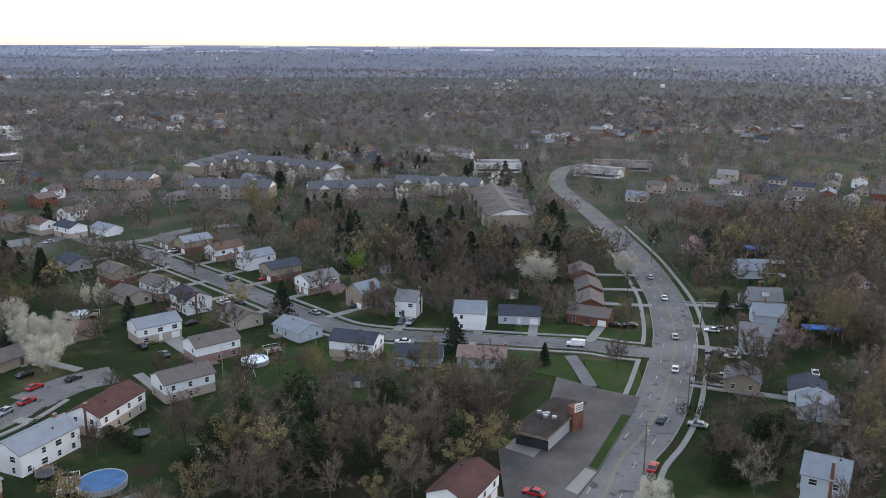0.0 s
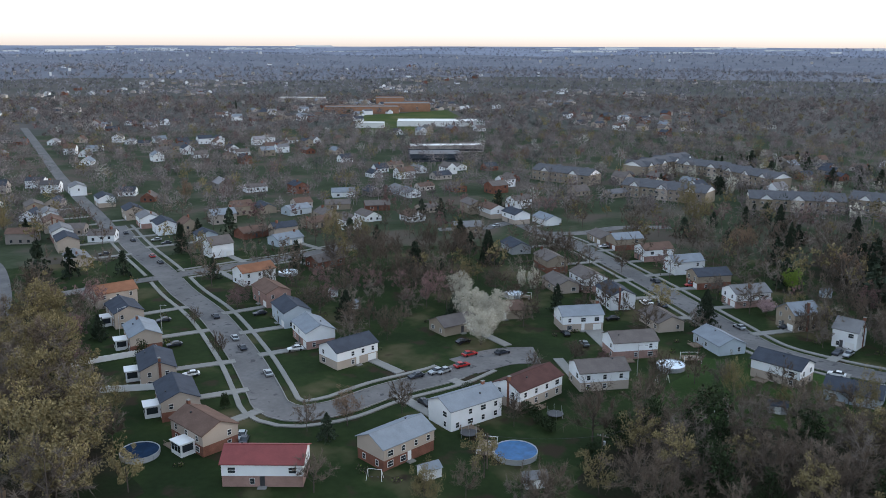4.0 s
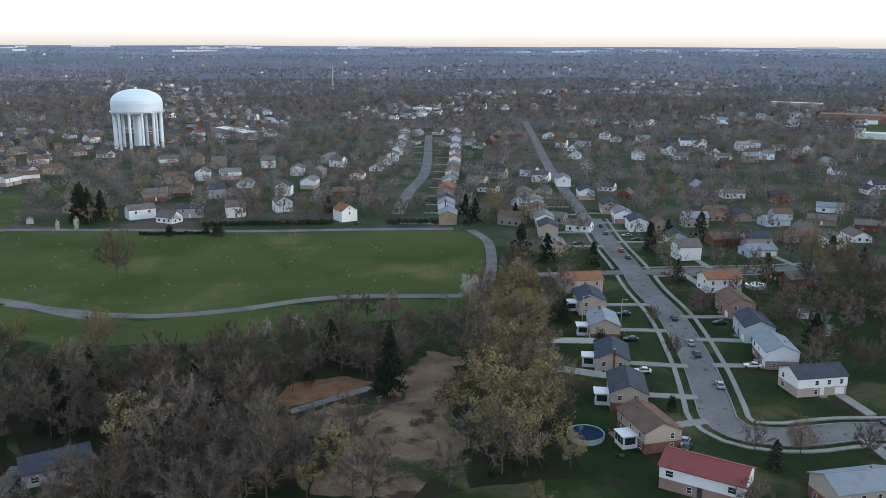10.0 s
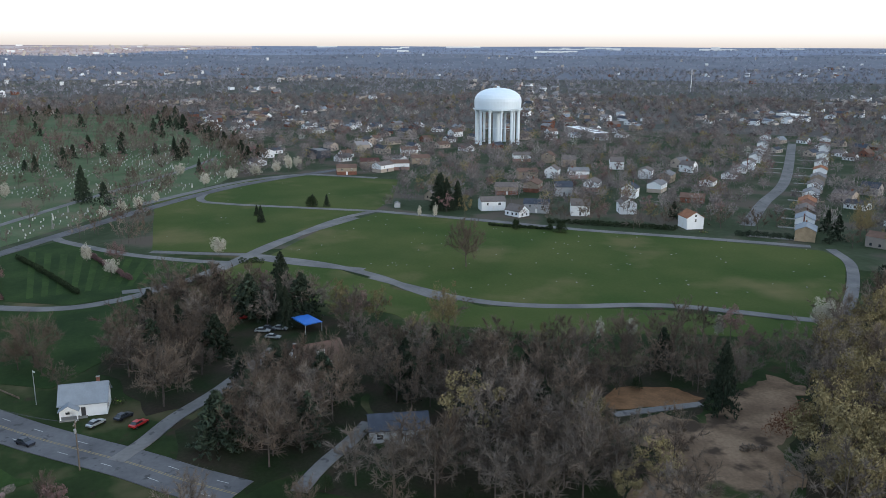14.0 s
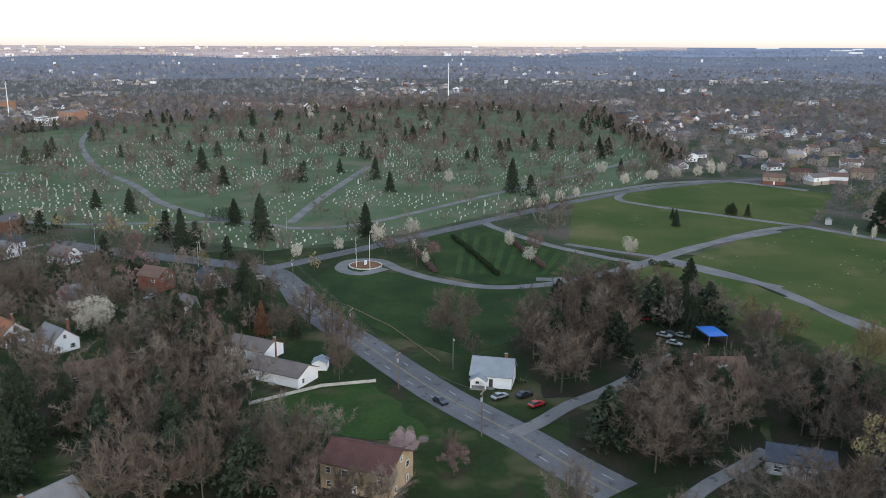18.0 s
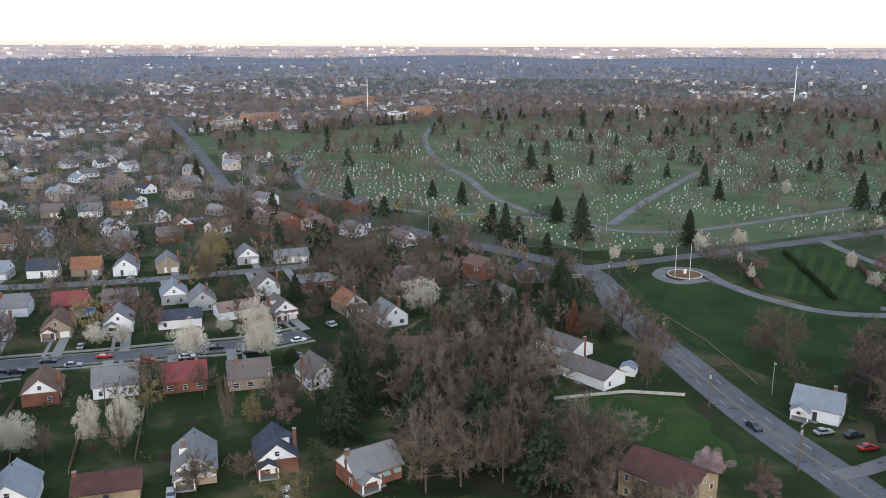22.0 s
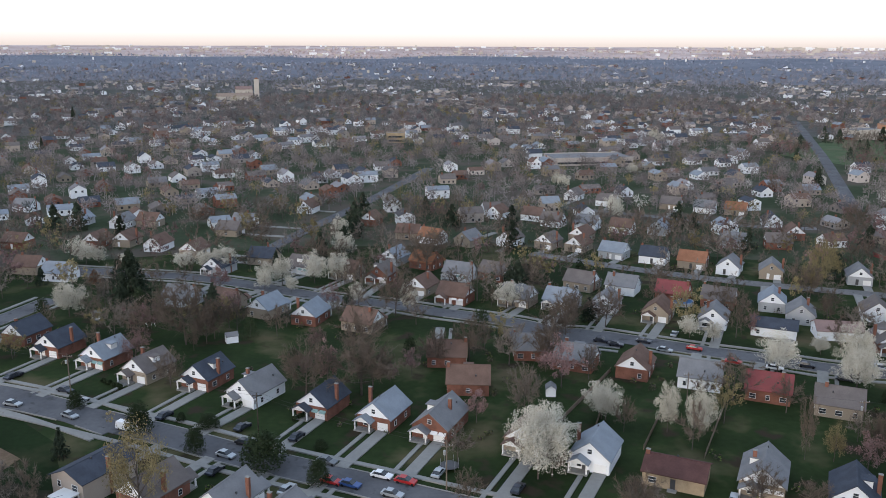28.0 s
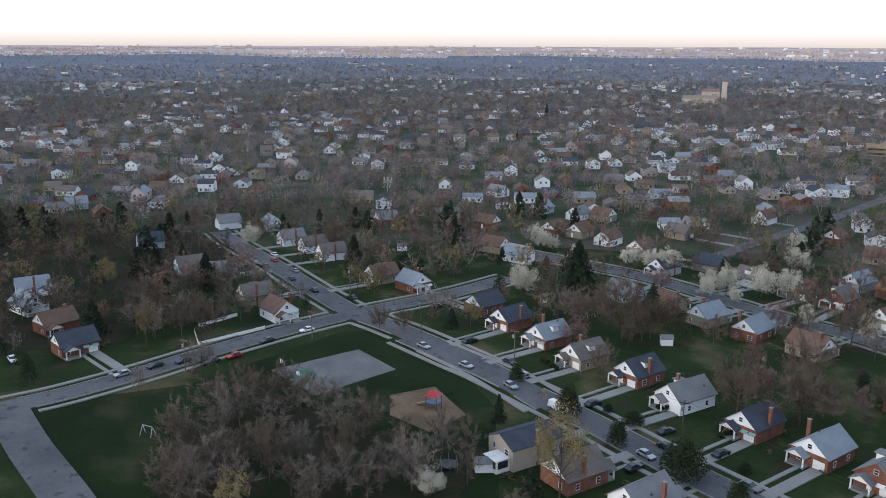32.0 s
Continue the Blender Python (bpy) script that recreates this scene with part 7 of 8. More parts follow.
def apartment(x0, y0, x1, y1, d=15, e=6.5, wall="tan", roof="charcoal"):
    """A long low apartment block under a pitched roof broken by cross gables."""
    L = math.hypot(x1 - x0, y1 - y0)
    a = math.degrees(math.atan2(y1 - y0, x1 - x0))
    root = thing("apartment_block", f"long {WORDS.get(wall, wall)} apartment block with {RWORDS.get(roof, roof)} gabled roof", "apartment block", (x0 + x1) / 2, (y0 + y1) / 2, a)
    part("wall", mesh("wall", *box(-L / 2, -d / 2, -0.4, L / 2, d / 2, e), WALLS[wall]), root)
    part("roof", mesh("roof", *gabled(L, d, e, 3.2, "x", 0.6, 0.25), ROOFS[roof]), root)
    for s in (-1, 1):
        v = [(s * L / 2, -d / 2, e), (s * L / 2, d / 2, e), (s * L / 2, 0, e + 3.2), (s * (L / 2 - 0.2), -d / 2, e), (s * (L / 2 - 0.2), d / 2, e), (s * (L / 2 - 0.2), 0, e + 3.2)]
        part("gable", mesh("gable", v, [(0, 1, 2), (3, 5, 4), (0, 3, 4, 1), (1, 4, 5, 2), (2, 5, 3, 0)], WALLS["white"]), root)
    n = max(2, round(L / 17))
    for k in range(n):
        # a projecting bay with its own gable and balconies
        cx = -L / 2 + (k + 0.5) * L / n
        bay = part("bay", mesh("bay", *box(cx - 3.2, -d / 2 - 1.6, -0.4, cx + 3.2, d / 2 + 1.6, e - 0.05), WALLS["beige" if k % 2 else wall]), root)
        part("bay_roof", mesh("bay_roof", *gabled(6.4, d + 3.2, e, 2.6, "y", 0.5, 0.22), ROOFS[roof]), bay, m=pose(cx, 0, 0))
        v, f = [], []
        for s in (-1, 1):
            q, m = s * (d / 2 + 1.58), len(v)
            v += [(cx - 3.2, q, e - 0.1), (cx + 3.2, q, e - 0.1), (cx, q, e + 2.5), (cx - 3.2, q - s * 0.2, e - 0.1), (cx + 3.2, q - s * 0.2, e - 0.1), (cx, q - s * 0.2, e + 2.5)]
            f += [tuple(m + i for i in g) for g in ((0, 1, 2), (3, 5, 4), (0, 3, 4, 1), (1, 4, 5, 2), (2, 5, 3, 0))]
        part("bay_gable", mesh("bay_gable", v, f, WALLS["white"]), bay)
    toward = 0 if root.matrix_basis.translation.dot(Vector((math.sin(radians(a)), -math.cos(radians(a)), 0))) < 0 else 180
    for z in (1.5, 4.6):
        for i in range(int(L / 4)):
            wx = -L / 2 + 2 + 4 * i
            out = d / 2 + (1.6 if min(abs((wx if toward == 0 else -wx) - (-L / 2 + (k + 0.5) * L / n)) for k in range(n)) < 3.3 else 0)
            window(root, 1.45, 1.2, pose(0, 0, 0, 0, 0, toward) @ pose(wx, -out, z))
    for k in range(-int(L / 2), int(L / 2), 7):
        claim(root.matrix_basis.translation.x + k * math.cos(radians(a)), root.matrix_basis.translation.y + k * math.sin(radians(a)), d / 2)


apartment(-166.6, 559.2, -148.9, 628.4)
apartment(-142.0, 595.4, -107.4, 584.1)
apartment(-105.5, 578.1, -70.0, 550.8)
apartment(-147.3, 486.5, -97.7, 479.3)
apartment(-216.7, 516.5, -175.1, 508.1)
apartment(-76.8, 475.7, -31.1, 489.3)
apartment(-26.9, 502.6, 22.3, 490.6)
apartment(26.5, 470.0, 32.5, 396.3, 22, roof="taupe", wall="tan")


def block(x, y, yaw, w, d, h, tone, label, category, top=None):
    """A flat-roofed building with a parapet and window bands."""
    z = land(x, y)
    root = tagged(new("building"), label, category)
    root.matrix_basis = pose(x, y, z, 0, 0, yaw)
    part("wall", mesh("wall", *box(-w / 2, -d / 2, -3, w / 2, d / 2, h), tone), root)
    part("roof", mesh("roof", *box(-w / 2 + 0.4, -d / 2 + 0.4, h, w / 2 - 0.4, d / 2 - 0.4, h + 0.3), top or ROOFS["grey"]), root)
    for s in (-1, 1):
        part("parapet", mesh("parapet", *box(-w / 2, s * d / 2 - 0.2, h, w / 2, s * d / 2 + 0.2, h + 0.9), tone), root)
        for k in range(int(h // 3.6) if math.hypot(x, y) < 800 else 0):
            part("window_band", mesh("window_band", *box(-w / 2 + 1.5, s * d / 2 - 0.1, 1.2 + 3.6 * k, w / 2 - 1.5, s * (d / 2 + 0.06) + 0.1, 2.6 + 3.6 * k), GLASS), root)
    if category == "church":
        part("pitched_roof", mesh("pitched_roof", *gabled(w, d, h + 0.4, 4.5, "x", 0.4, 0.3), ROOFS["pinkbrown" if w < 40 else "tan"]), root)
    if category == "church tower":
        v = [(-w / 2, -d / 2, h + 0.5), (w / 2, -d / 2, h + 0.5), (w / 2, d / 2, h + 0.5), (-w / 2, d / 2, h + 0.5), (0, 0, h + 4)]
        part("cap", mesh("cap", v, [(0, 1, 4), (1, 2, 4), (2, 3, 4), (3, 0, 4), (3, 2, 1, 0)], ROOFS["orange"]), root)
    claim(x, y, min(w, d) / 2)
    return root


PALE_STONE = mat("pale_stone", (0.50, 0.45, 0.39), 0.85, 0.12, 0.1, 1.0)
BRICK2 = mat("orange_brick", (0.36, 0.20, 0.13), 0.9, 0.15, 0.2, 2.0)
block(-633.3, 914.3, 35, 95, 30, 8, BRICK2, "long low orange brick school", "school")
block(-604.3, 978.7, 35, 60, 40, 10, BRICK2, "orange brick school wing", "school")
block(-670.9, 1040.0, 35, 40, 30, 12, BRICK2, "taller orange brick school hall", "school")
block(-840.0, 1052.5, 30, 70, 25, 6, FAR_WALL, "pale low school annexe", "school", WHITE)
block(-459.4, 814.6, 30, 95, 30, 5, WHITE, "long white-roofed hall beside sports fields", "hall", WHITE)
block(-510.6, 752.4, 30, 30, 14, 5, WHITE, "small low white-roofed hall", "hall", WHITE)
block(-339.8, 612.2, 35, 60, 18, 5, FAR_WALL, "low pale flat-roofed building", "building", WHITE)
block(-322.9, 563.8, 35, 40, 30, 5, ROOFS["slate"], "dark low flat-roofed building", "building")
block(37.7, 587.4, 0, 32, 18, 6, WHITE, "white flat-roofed shop beside the main road", "shop")
block(104.8, 565.4, -30, 30, 16, 5, WHITE, "pale flat-roofed roadside shop", "shop")
block(126.7, 598.1, -10, 40, 18, 5, FAR_WALL, "pale low shop row", "shop", ROOFS["taupe"])
block(-747.1, -768.3, 20, 36, 18, 10, BRICK2, "red brick institution behind the cemetery", "building")
block(-796.7, -948.5, 20, 60, 20, 12, BRICK2, "red brick institution among trees", "building")
block(-546.7, -822.4, 20, 50, 18, 9, BRICK2, "tan brick building by the road", "building")
block(-473.4, -767.7, 15, 34, 20, 9, PALE_STONE, "tan stone mausoleum beside the cemetery", "mausoleum")
block(-685.2, -742.9, 10, 22, 14, 8, WALLS["white"], "pale chapel at the cemetery's edge", "chapel")
block(198.2, -1347.0, 15, 52, 18, 8, PALE_STONE, "pale stone church on a hill", "church", ROOFS["orange"])
block(193.4, -1420.2, 15, 26, 16, 14, PALE_STONE, "pale stone church nave", "church", ROOFS["orange"])
block(170.1, -1399.0, 15, 7, 7, 31, PALE_STONE, "tall square pale stone church tower", "church tower", ROOFS["orange"])
block(-166.8, -620.6, 5, 60, 30, 5, FAR_WALL, "low grey flat-roofed school", "building")
block(-28.1, -766.9, 0, 16, 12, 8, WALLS["tanbrick"], "yellow brick apartment house", "building")
block(-819.7, 222.5, 10, 70, 16, 5, FAR_WALL, "long pale low building behind the tower", "building", WHITE)
block(-979.3, 516.9, 10, 36, 16, 6, WHITE, "white school building at the end of the street", "building", WHITE)
block(-663.9, -31.1, 30, 16, 12, 6, ROOFS["slate"], "dark grey chapel at the park's edge", "chapel")

# entrance circle of the memorial park
bed = thing("flower_bed", "round dark mulch bed at the park's entrance", "flower bed", -288.6, -151.9)
v, f = [], []
lathe([(6.2, -0.2), (6.2, 0.35), (5.8, 0.45), (0.1, 0.6)], 28, v, f)
part("bed", mesh("bed", v, f, MULCH_M), bed)
v, f = [], []
lathe([(6.2, 0.0), (6.6, 0.0), (6.6, 0.5), (6.2, 0.5), (6.2, 0.0)], 28, v, f)
part("edging", mesh("edging", v, f, STONE), bed)
part("monument", mesh("monument", *box(-0.6, -0.3, 0.3, 0.6, 0.3, 2.2), WHITE), bed)
for a in ((-284.5, -153.8, 12), (-283.3, -147.2, 14)):
    pole = thing("flagpole", "slim white flagpole beside a round bed", "flagpole", a[0], a[1])
    v, f = [], []
    tube((0, 0, -0.3), (0, 0, a[2]), 0.12, 0.06, v, f, 7)
    part("pole", mesh("pole", v, f, WHITE), pole)
    v, f = [], []
    lathe([(0.02, a[2]), (0.12, a[2] + 0.1), (0.02, a[2] + 0.24)], 8, v, f)
    part("finial", mesh("finial", v, f, STEEL), pole)



for k in range(11):
    # darker mown bands on the striped lawn
    a, b = Vector((-362.0, -139.8, 0)), Vector((-334.1, -60.4, 0))
    c, d = Vector((-290.6, -115.0, 0)), Vector((-310.7, -67.9, 0))
    t0, t1 = (k + 0.1) / 11, (k + 0.55) / 11
    quad = [a.lerp(b, t0), a.lerp(b, t1), c.lerp(d, t1), c.lerp(d, t0)]
    sheet("mown_band", [(p.x, p.y) for p in quad], VERGE_GRASS, 0.1 + 0.001 * k, "paler mown band of a striped lawn", "lawn")


hedge([(-160.6, 81.7), (-160.3, 85.0)], 2.5, 1.0, "low heap of dark cut brush", "bare")
hedge([(-168.2, 91.9), (-171.6, 98.2), (-177.5, 102.9)], 7, 1.2, "broad heap of brown brush at the clearing's edge", "rust")
hedge([(-163.5, 61.8), (-162.6, 68.8)], 3, 1.0, "tangle of dead brush on bare dirt", "bare")


def playground():
    root = thing("playground", "bright plastic climbing frame with a slide", "playground", 82.1, -171.0)
    for sx in (-1, 1):
        for sy in (-1, 1):
            part("post", mesh("post", *box(sx * 1.4 - 0.08, sy * 1.4 - 0.08, -0.2, sx * 1.4 + 0.08, sy * 1.4 + 0.08, 3.4), CARS["blue"]), root)
    part("platform", mesh("platform", *box(-1.5, -1.5, 1.5, 1.5, 1.5, 1.65), CARS["blue"]), root)
    v = [(-1.8, -1.8, 3.4), (1.8, -1.8, 3.4), (1.8, 1.8, 3.4), (-1.8, 1.8, 3.4), (0, 0, 4.6)]
    part("canopy", mesh("canopy", v, [(0, 1, 4), (1, 2, 4), (2, 3, 4), (3, 0, 4), (3, 2, 1, 0)], CARS["red"]), root)
    v, f = box(1.5, -0.4, 0.0, 4.6, 0.4, 0.12)
    v = [(x, y, z + (1.55 if x < 2 else 0.25)) for x, y, z in v]
    part("slide", mesh("slide", v, f, PAINT_YELLOW), root)


playground()
sheet("playground_surface", [(95.2, -173.0), (87.4, -182.8), (73.4, -170.6), (77.3, -158.7), (89.7, -162.8)], DIRT_M, 0.105, "round bare bark surface under a playground", "ground")


def hoop(x, y, yaw):
    root = thing("basketball_hoop", "steel basketball hoop with a white board", "basketball hoop", x, y, yaw)
    v, f = [], []
    tube((0, 0, -0.2), (0, 0, 3.0), 0.07, 0.06, v, f, 6)
    tube((0, 0, 3.0), (0.9, 0, 3.3), 0.06, 0.05, v, f, 6)
    part("pole", mesh("pole", v, f, STEEL), root)
    part("backboard", mesh("backboard", *box(0.85, -0.9, 2.9, 0.92, 0.9, 4.0), WHITE), root)
    v, f = [], []
    lathe([(0.21, 3.04), (0.24, 3.04), (0.24, 3.08), (0.21, 3.08), (0.21, 3.04)], 12, v, f, 1.2, 0.0)
    part("rim", mesh("rim", v, f, BRICK2), root)


hoop(118.8, -169.0, 60)
hoop(127.6, -174.2, 60)
sheet("painted_court", [(126.7, -173.7), (123.0, -180.0), (116.8, -174.1), (120.2, -167.5)], mat("green_court", (0.075, 0.15, 0.12), 0.8, 0.2, 0.2), 0.13, "worn green painted court marking", "court")


def swing_set(x, y, yaw):
    root = thing("swing_set", "pale steel garden swing frame", "swing set", x, y, yaw)
    for s in (-1, 1):
        for q in (-1, 1):
            v, f = [], []
            tube((s * 1.6, q * 0.9, -0.1), (s * 1.4, 0, 2.2), 0.05, 0.05, v, f, 5)
            part("leg", mesh("leg", v, f, WHITE), root)
    v, f = [], []
    tube((-1.4, 0, 2.2), (1.4, 0, 2.2), 0.05, 0.05, v, f, 5)
    part("top_bar", mesh("top_bar", v, f, WHITE), root)
    for q in (-0.6, 0.6):
        part("swing", mesh("swing", *box(q - 0.22, -0.12, 0.5, q + 0.22, 0.12, 0.54), DARK), root)


for a in ((-87.6, 128.7, 20), (-50.9, 208.2, 40), (-33.3, 195.1, 10), (133.5, -130.3, 0), (67.0, -255.8, 60)):
    swing_set(*a)

# ---- cemetery ----
sv, sf = [], []
rg = random.Random(11)
for k in range(10400):
    i, j = k % 104, k // 104
    x, y = -760 + 5.1 * i + rg.uniform(-0.6, 0.6), -560 + 5.6 * j + rg.uniform(-1.2, 1.2)
    if not inside(x, y, CEMETERY) or not free(x, y) or noise.noise((x / 45, y / 45, 5)) < -0.12 or rg.random() < 0.25:
        continue
    h, w = rg.uniform(0.5, 1.3), rg.uniform(0.5, 1.1)
    if rg.random() < 0.035:
        h, w = rg.uniform(2.0, 4.2), 0.9
        m = len(sv)
        box(x - w / 2, y - w / 2, -0.2, x + w / 2, y + w / 2, h, sv, sf)
        for q in range(4, 8):
            px, py, pz = sv[m + q]
            sv[m + q] = (x + (px - x) * 0.35, y + (py - y) * 0.35, pz)
    else:
        box(x - w / 2, y - 0.15, -0.2, x + w / 2, y + 0.2, h, sv, sf)
tagged(new("gravestones", mesh("gravestones", sv, sf, STONE)), "rows of weathered pale gravestones and obelisks", "gravestones", kind="stuff")
sv, sf = [], []
for k in range(220):
    z = (FIELD, MEADOW, MEADOW_LOW)[0 if k < 190 else 1 if k < 280 else 2]
    x, y = rg.uniform(min(p[0] for p in z), max(p[0] for p in z)), rg.uniform(min(p[1] for p in z), max(p[1] for p in z))
    if inside(x, y, z) and free(x, y):
        box(x - 0.3, y - 0.25, 0.0, x + 0.3, y + 0.25, rg.choice((0.1, 0.12, 0.3)), sv, sf)
tagged(new("grave_markers", mesh("grave_markers", sv, sf, CONCRETE)), "small flat grave markers set in the grass", "grave markers", kind="stuff")


def plant(kind, h, w, *spots):
    for x, y in spots:
        tree(kind, x, y, h * rg.uniform(0.85, 1.15), w * rg.uniform(0.85, 1.15))


plant("conifer", 15, 12, (-470.2, -371.9), (-340.4, -178.8), (-450.6, -219.8), (-477.3, -151.8), (-292.0, -357.1), (-700.2, -325.4))
plant("conifer", 11, 9, (-336.3, -313.1), (-482.7, -524.8), (-510.0, -479.7), (-489.4, -249.2), (-538.6, -226.2), (-690.4, -160.7), (-687.2, -145.3), (-695.4, -188.2), (-590.5, -109.0), (-596.5, -219.1))
plant("conifer", 12, 10, (-633.5, -434.6), (-516.4, -352.0), (-432.3, -326.3), (-340.1, -339.8), (-634.1, -407.7), (-778.1, -544.7), (-333.7, -246.6), (-755.8, -401.4), (-778.8, -397.3), (-961.3, -362.5), (-924.2, -208.2), (-756.5, -647.5))
plant("conifer", 13, 9, (-143.4, 293.5), (-803.6, 865.9), (-41.6, 370.5), (-19.2, 412.4), (9.0, 389.2), (-50.7, 403.6), (-145.3, 295.3), (-265.7, 250.0), (-251.8, -23.3), (-282.8, -502.0), (259.1, -710.0), (328.2, -1002.4))
plant("conifer", 16, 13, (-439.2, 45.7), (-442.5, 52.1), (-441.8, 41.6), (-453.0, 44.1), (-451.2, 52.9))
plant("bud", 7, 6, (-32.0, 200.5), (-20.9, 204.3), (-12.3, 208.2), (-3.4, 207.5), (5.5, 209.1))
plant("bare", 7, 7, (-25.8, 196.9), (-17.1, 212.1), (-7.4, 216.2), (-37.1, 196.8))
plant("redbud", 9, 10, (-358.5, -458.8), (-681.8, -391.7), (-325.0, -471.2), (-611.6, -224.7), (-191.0, 201.4), (-274.1, -254.9), (-323.9, -468.4))
plant("blossom", 8, 7, (-488.4, -197.3), (-807.8, -350.1), (-883.5, -443.5), (-855.8, -488.0), (-861.7, -522.1), (-568.1, -117.5), (-525.5, -93.9), (-549.7, -81.7), (-565.2, -68.4), (-578.0, -55.7), (-590.1, -48.7), (-601.5, -43.1), (-299.8, -338.0))
plant("bare", 11, 12, (-249.6, -319.1), (-437.9, -281.9), (-547.5, -142.6), (-626.5, -464.0), (-654.6, -255.5), (-724.9, -103.6), (-851.1, -143.4), (-459.4, -389.9), (-510.6, -304.8), (-503.0, -581.6), (-422.2, -570.5))
plant("bare", 13, 12, (-156.1, 286.2), (-173.3, 297.9), (-180.4, 282.6), (-165.5, 275.6), (-197.8, 283.6), (-178.4, 263.2), (-160.4, 255.0), (-196.8, 262.5), (-120.4, 317.4), (-165.7, 314.0))
plant("bud", 12, 11, (-206.6, 296.4), (-211.0, 281.8), (-193.0, 264.8), (-87.2, 421.1), (-98.8, 428.3), (-136.8, 259.2), (-89.9, 407.0), (-350.9, 223.5), (-364.6, 235.0), (-153.3, -269.2), (-162.1, -277.8))
plant("orange", 11, 9, (-61.0, 364.6), (-56.8, 370.3), (-258.5, 588.1), (-348.0, 331.9), (-59.8, 375.5))
plant("blossom", 8, 8, (11.9, -367.5), (55.2, -322.5), (61.7, -323.0), (-118.9, -513.4), (-181.3, -556.7), (37.1, -305.0), (30.6, -300.6), (-265.1, -762.0), (-128.0, -421.7), (116.1, -345.1), (-120.1, -499.9), (-126.3, -408.5), (-267.9, -751.2))
plant("bare", 13, 13, (1.8, -198.0), (-1.1, -201.4), (-18.1, -215.5), (-27.8, -219.0), (-48.1, -217.3), (52.7, -239.3), (45.3, -243.6), (-62.8, -245.2), (19.8, -328.4), (80.8, -409.1), (-9.0, -260.9))
plant("bare", 12, 12, (-150.5, -266.5), (-182.5, -239.8), (-200.7, -245.6), (-228.7, -233.6), (-176.3, -151.6), (-146.4, -134.5), (-240.3, -476.0), (-266.4, -402.7), (-235.3, -326.8), (-229.4, -368.2))
plant("bare", 12, 12, (-202.0, -282.9), (-198.8, -256.5), (-228.9, -254.0), (-250.4, -235.2), (-196.0, -232.5), (-225.5, -226.4), (-221.4, -175.3), (-257.9, -187.2), (-223.1, -92.0), (-225.2, -88.4))

spots = []
for _ in range(2900):
    x, y = rg.uniform(min(p[0] for p in CEMETERY), max(p[0] for p in CEMETERY)), rg.uniform(min(p[1] for p in CEMETERY), max(p[1] for p in CEMETERY))
    if inside(x, y, CEMETERY) and free(x, y) and rg.random() < (0.22 if math.hypot(x, y) < 480 else 0.46 if math.hypot(x, y) < 640 else 0.75):
        kind = rg.choice(("bare", "grey", "bare", "grey", "grey", "grey", "conifer", "redbud", "grey", "bare", "grey", "grey"))
        h = rg.uniform(7, 14)
        spots.append((kind, x, y, h, h * rg.uniform(0.8, 1.0)))
n = len(CEMETERY)
for (x0, y0), (x1, y1) in zip(CEMETERY, CEMETERY[1:] + CEMETERY[:1]):
    for i in range(int(math.hypot(x1 - x0, y1 - y0) / 7)):
        t = rg.random()
        x, y = x0 + (x1 - x0) * t + rg.uniform(-14, 14), y0 + (y1 - y0) * t + rg.uniform(-14, 14)
        if math.hypot(x, y) > 480 and free(x, y):
            h = rg.uniform(8, 14)
            spots.append((rg.choice(("bare", "grey", "bare", "grey", "conifer", "redbud")), x, y, h, h))
thicket("cemetery_trees", spots, "bare and evergreen trees among the graves", 0)

plant("bare", 9, 10, (57.2, 158.6), (62.0, 164.3), (72.9, 167.5), (71.6, 175.7))
plant("magnolia", 7, 8, (57.8, 155.2), (67.7, 158.7), (58.2, 167.4))
plant("conifer", 14, 14, (-230.4, -167.5), (-188.1, -161.0))
plant("bud", 12, 11, (92.5, 170.3), (99.2, 178.8), (111.9, 230.7))
plant("bare", 12, 13, (-214.1, -132.5), (-202.6, -117.9), (-202.0, -135.0), (-198.0, -110.8), (66.1, 197.8), (78.8, 201.5))
plant("conifer", 7, 6, (-433.0, -52.7), (-415.6, -48.7), (-459.2, -25.7), (-455.9, -17.9))
plant("magnolia", 6, 6, (-456.4, -26.0), (-388.9, 73.7), (-385.1, 89.5), (-380.7, 93.5))

# ---- far rows of bright halls and the skyline ----
fv, ff, fi = [], [], []
rk = random.Random(21)


def far_hall(a, r, L, D, H, tone):
    x, y = -math.sin(radians(a)) * r, math.cos(radians(a)) * r
    z, m = land(x, y), len(fv)
    box(-L / 2, -D / 2, z - 12, L / 2, D / 2, z + H, fv, ff)
    fi.extend([tone] * 6)
    for q in range(m, m + 8):
        px, py, pz = fv[q]
        fv[q] = (x + px * math.cos(radians(a)) - py * math.sin(radians(a)), y + px * math.sin(radians(a)) + py * math.cos(radians(a)), pz)


for _ in range(46):
    # long white warehouse roofs to the north
    far_hall(rk.uniform(-5, 100), rk.uniform(3700, 4560), rk.uniform(40, 190), 16, rk.uniform(4, 8), 0)
for _ in range(300):
    # scattered pale houses and sheds in the far woods
    far_hall(rk.uniform(-32, 238), rk.uniform(1700, 3400), rk.uniform(4, 9), 8, rk.uniform(5, 8), rk.choice((0, 2, 2)))
for _ in range(900):
    # towns in the pale, sun-painted country
    a, r = rk.uniform(100, 238), rk.uniform(3150, 4560)
    if noise.noise((a / 5, r / 400, 4)) > -0.12:
        far_hall(a, r, rk.uniform(7, 30), 10, rk.uniform(4, 10), rk.choice((0, 2, 2)))
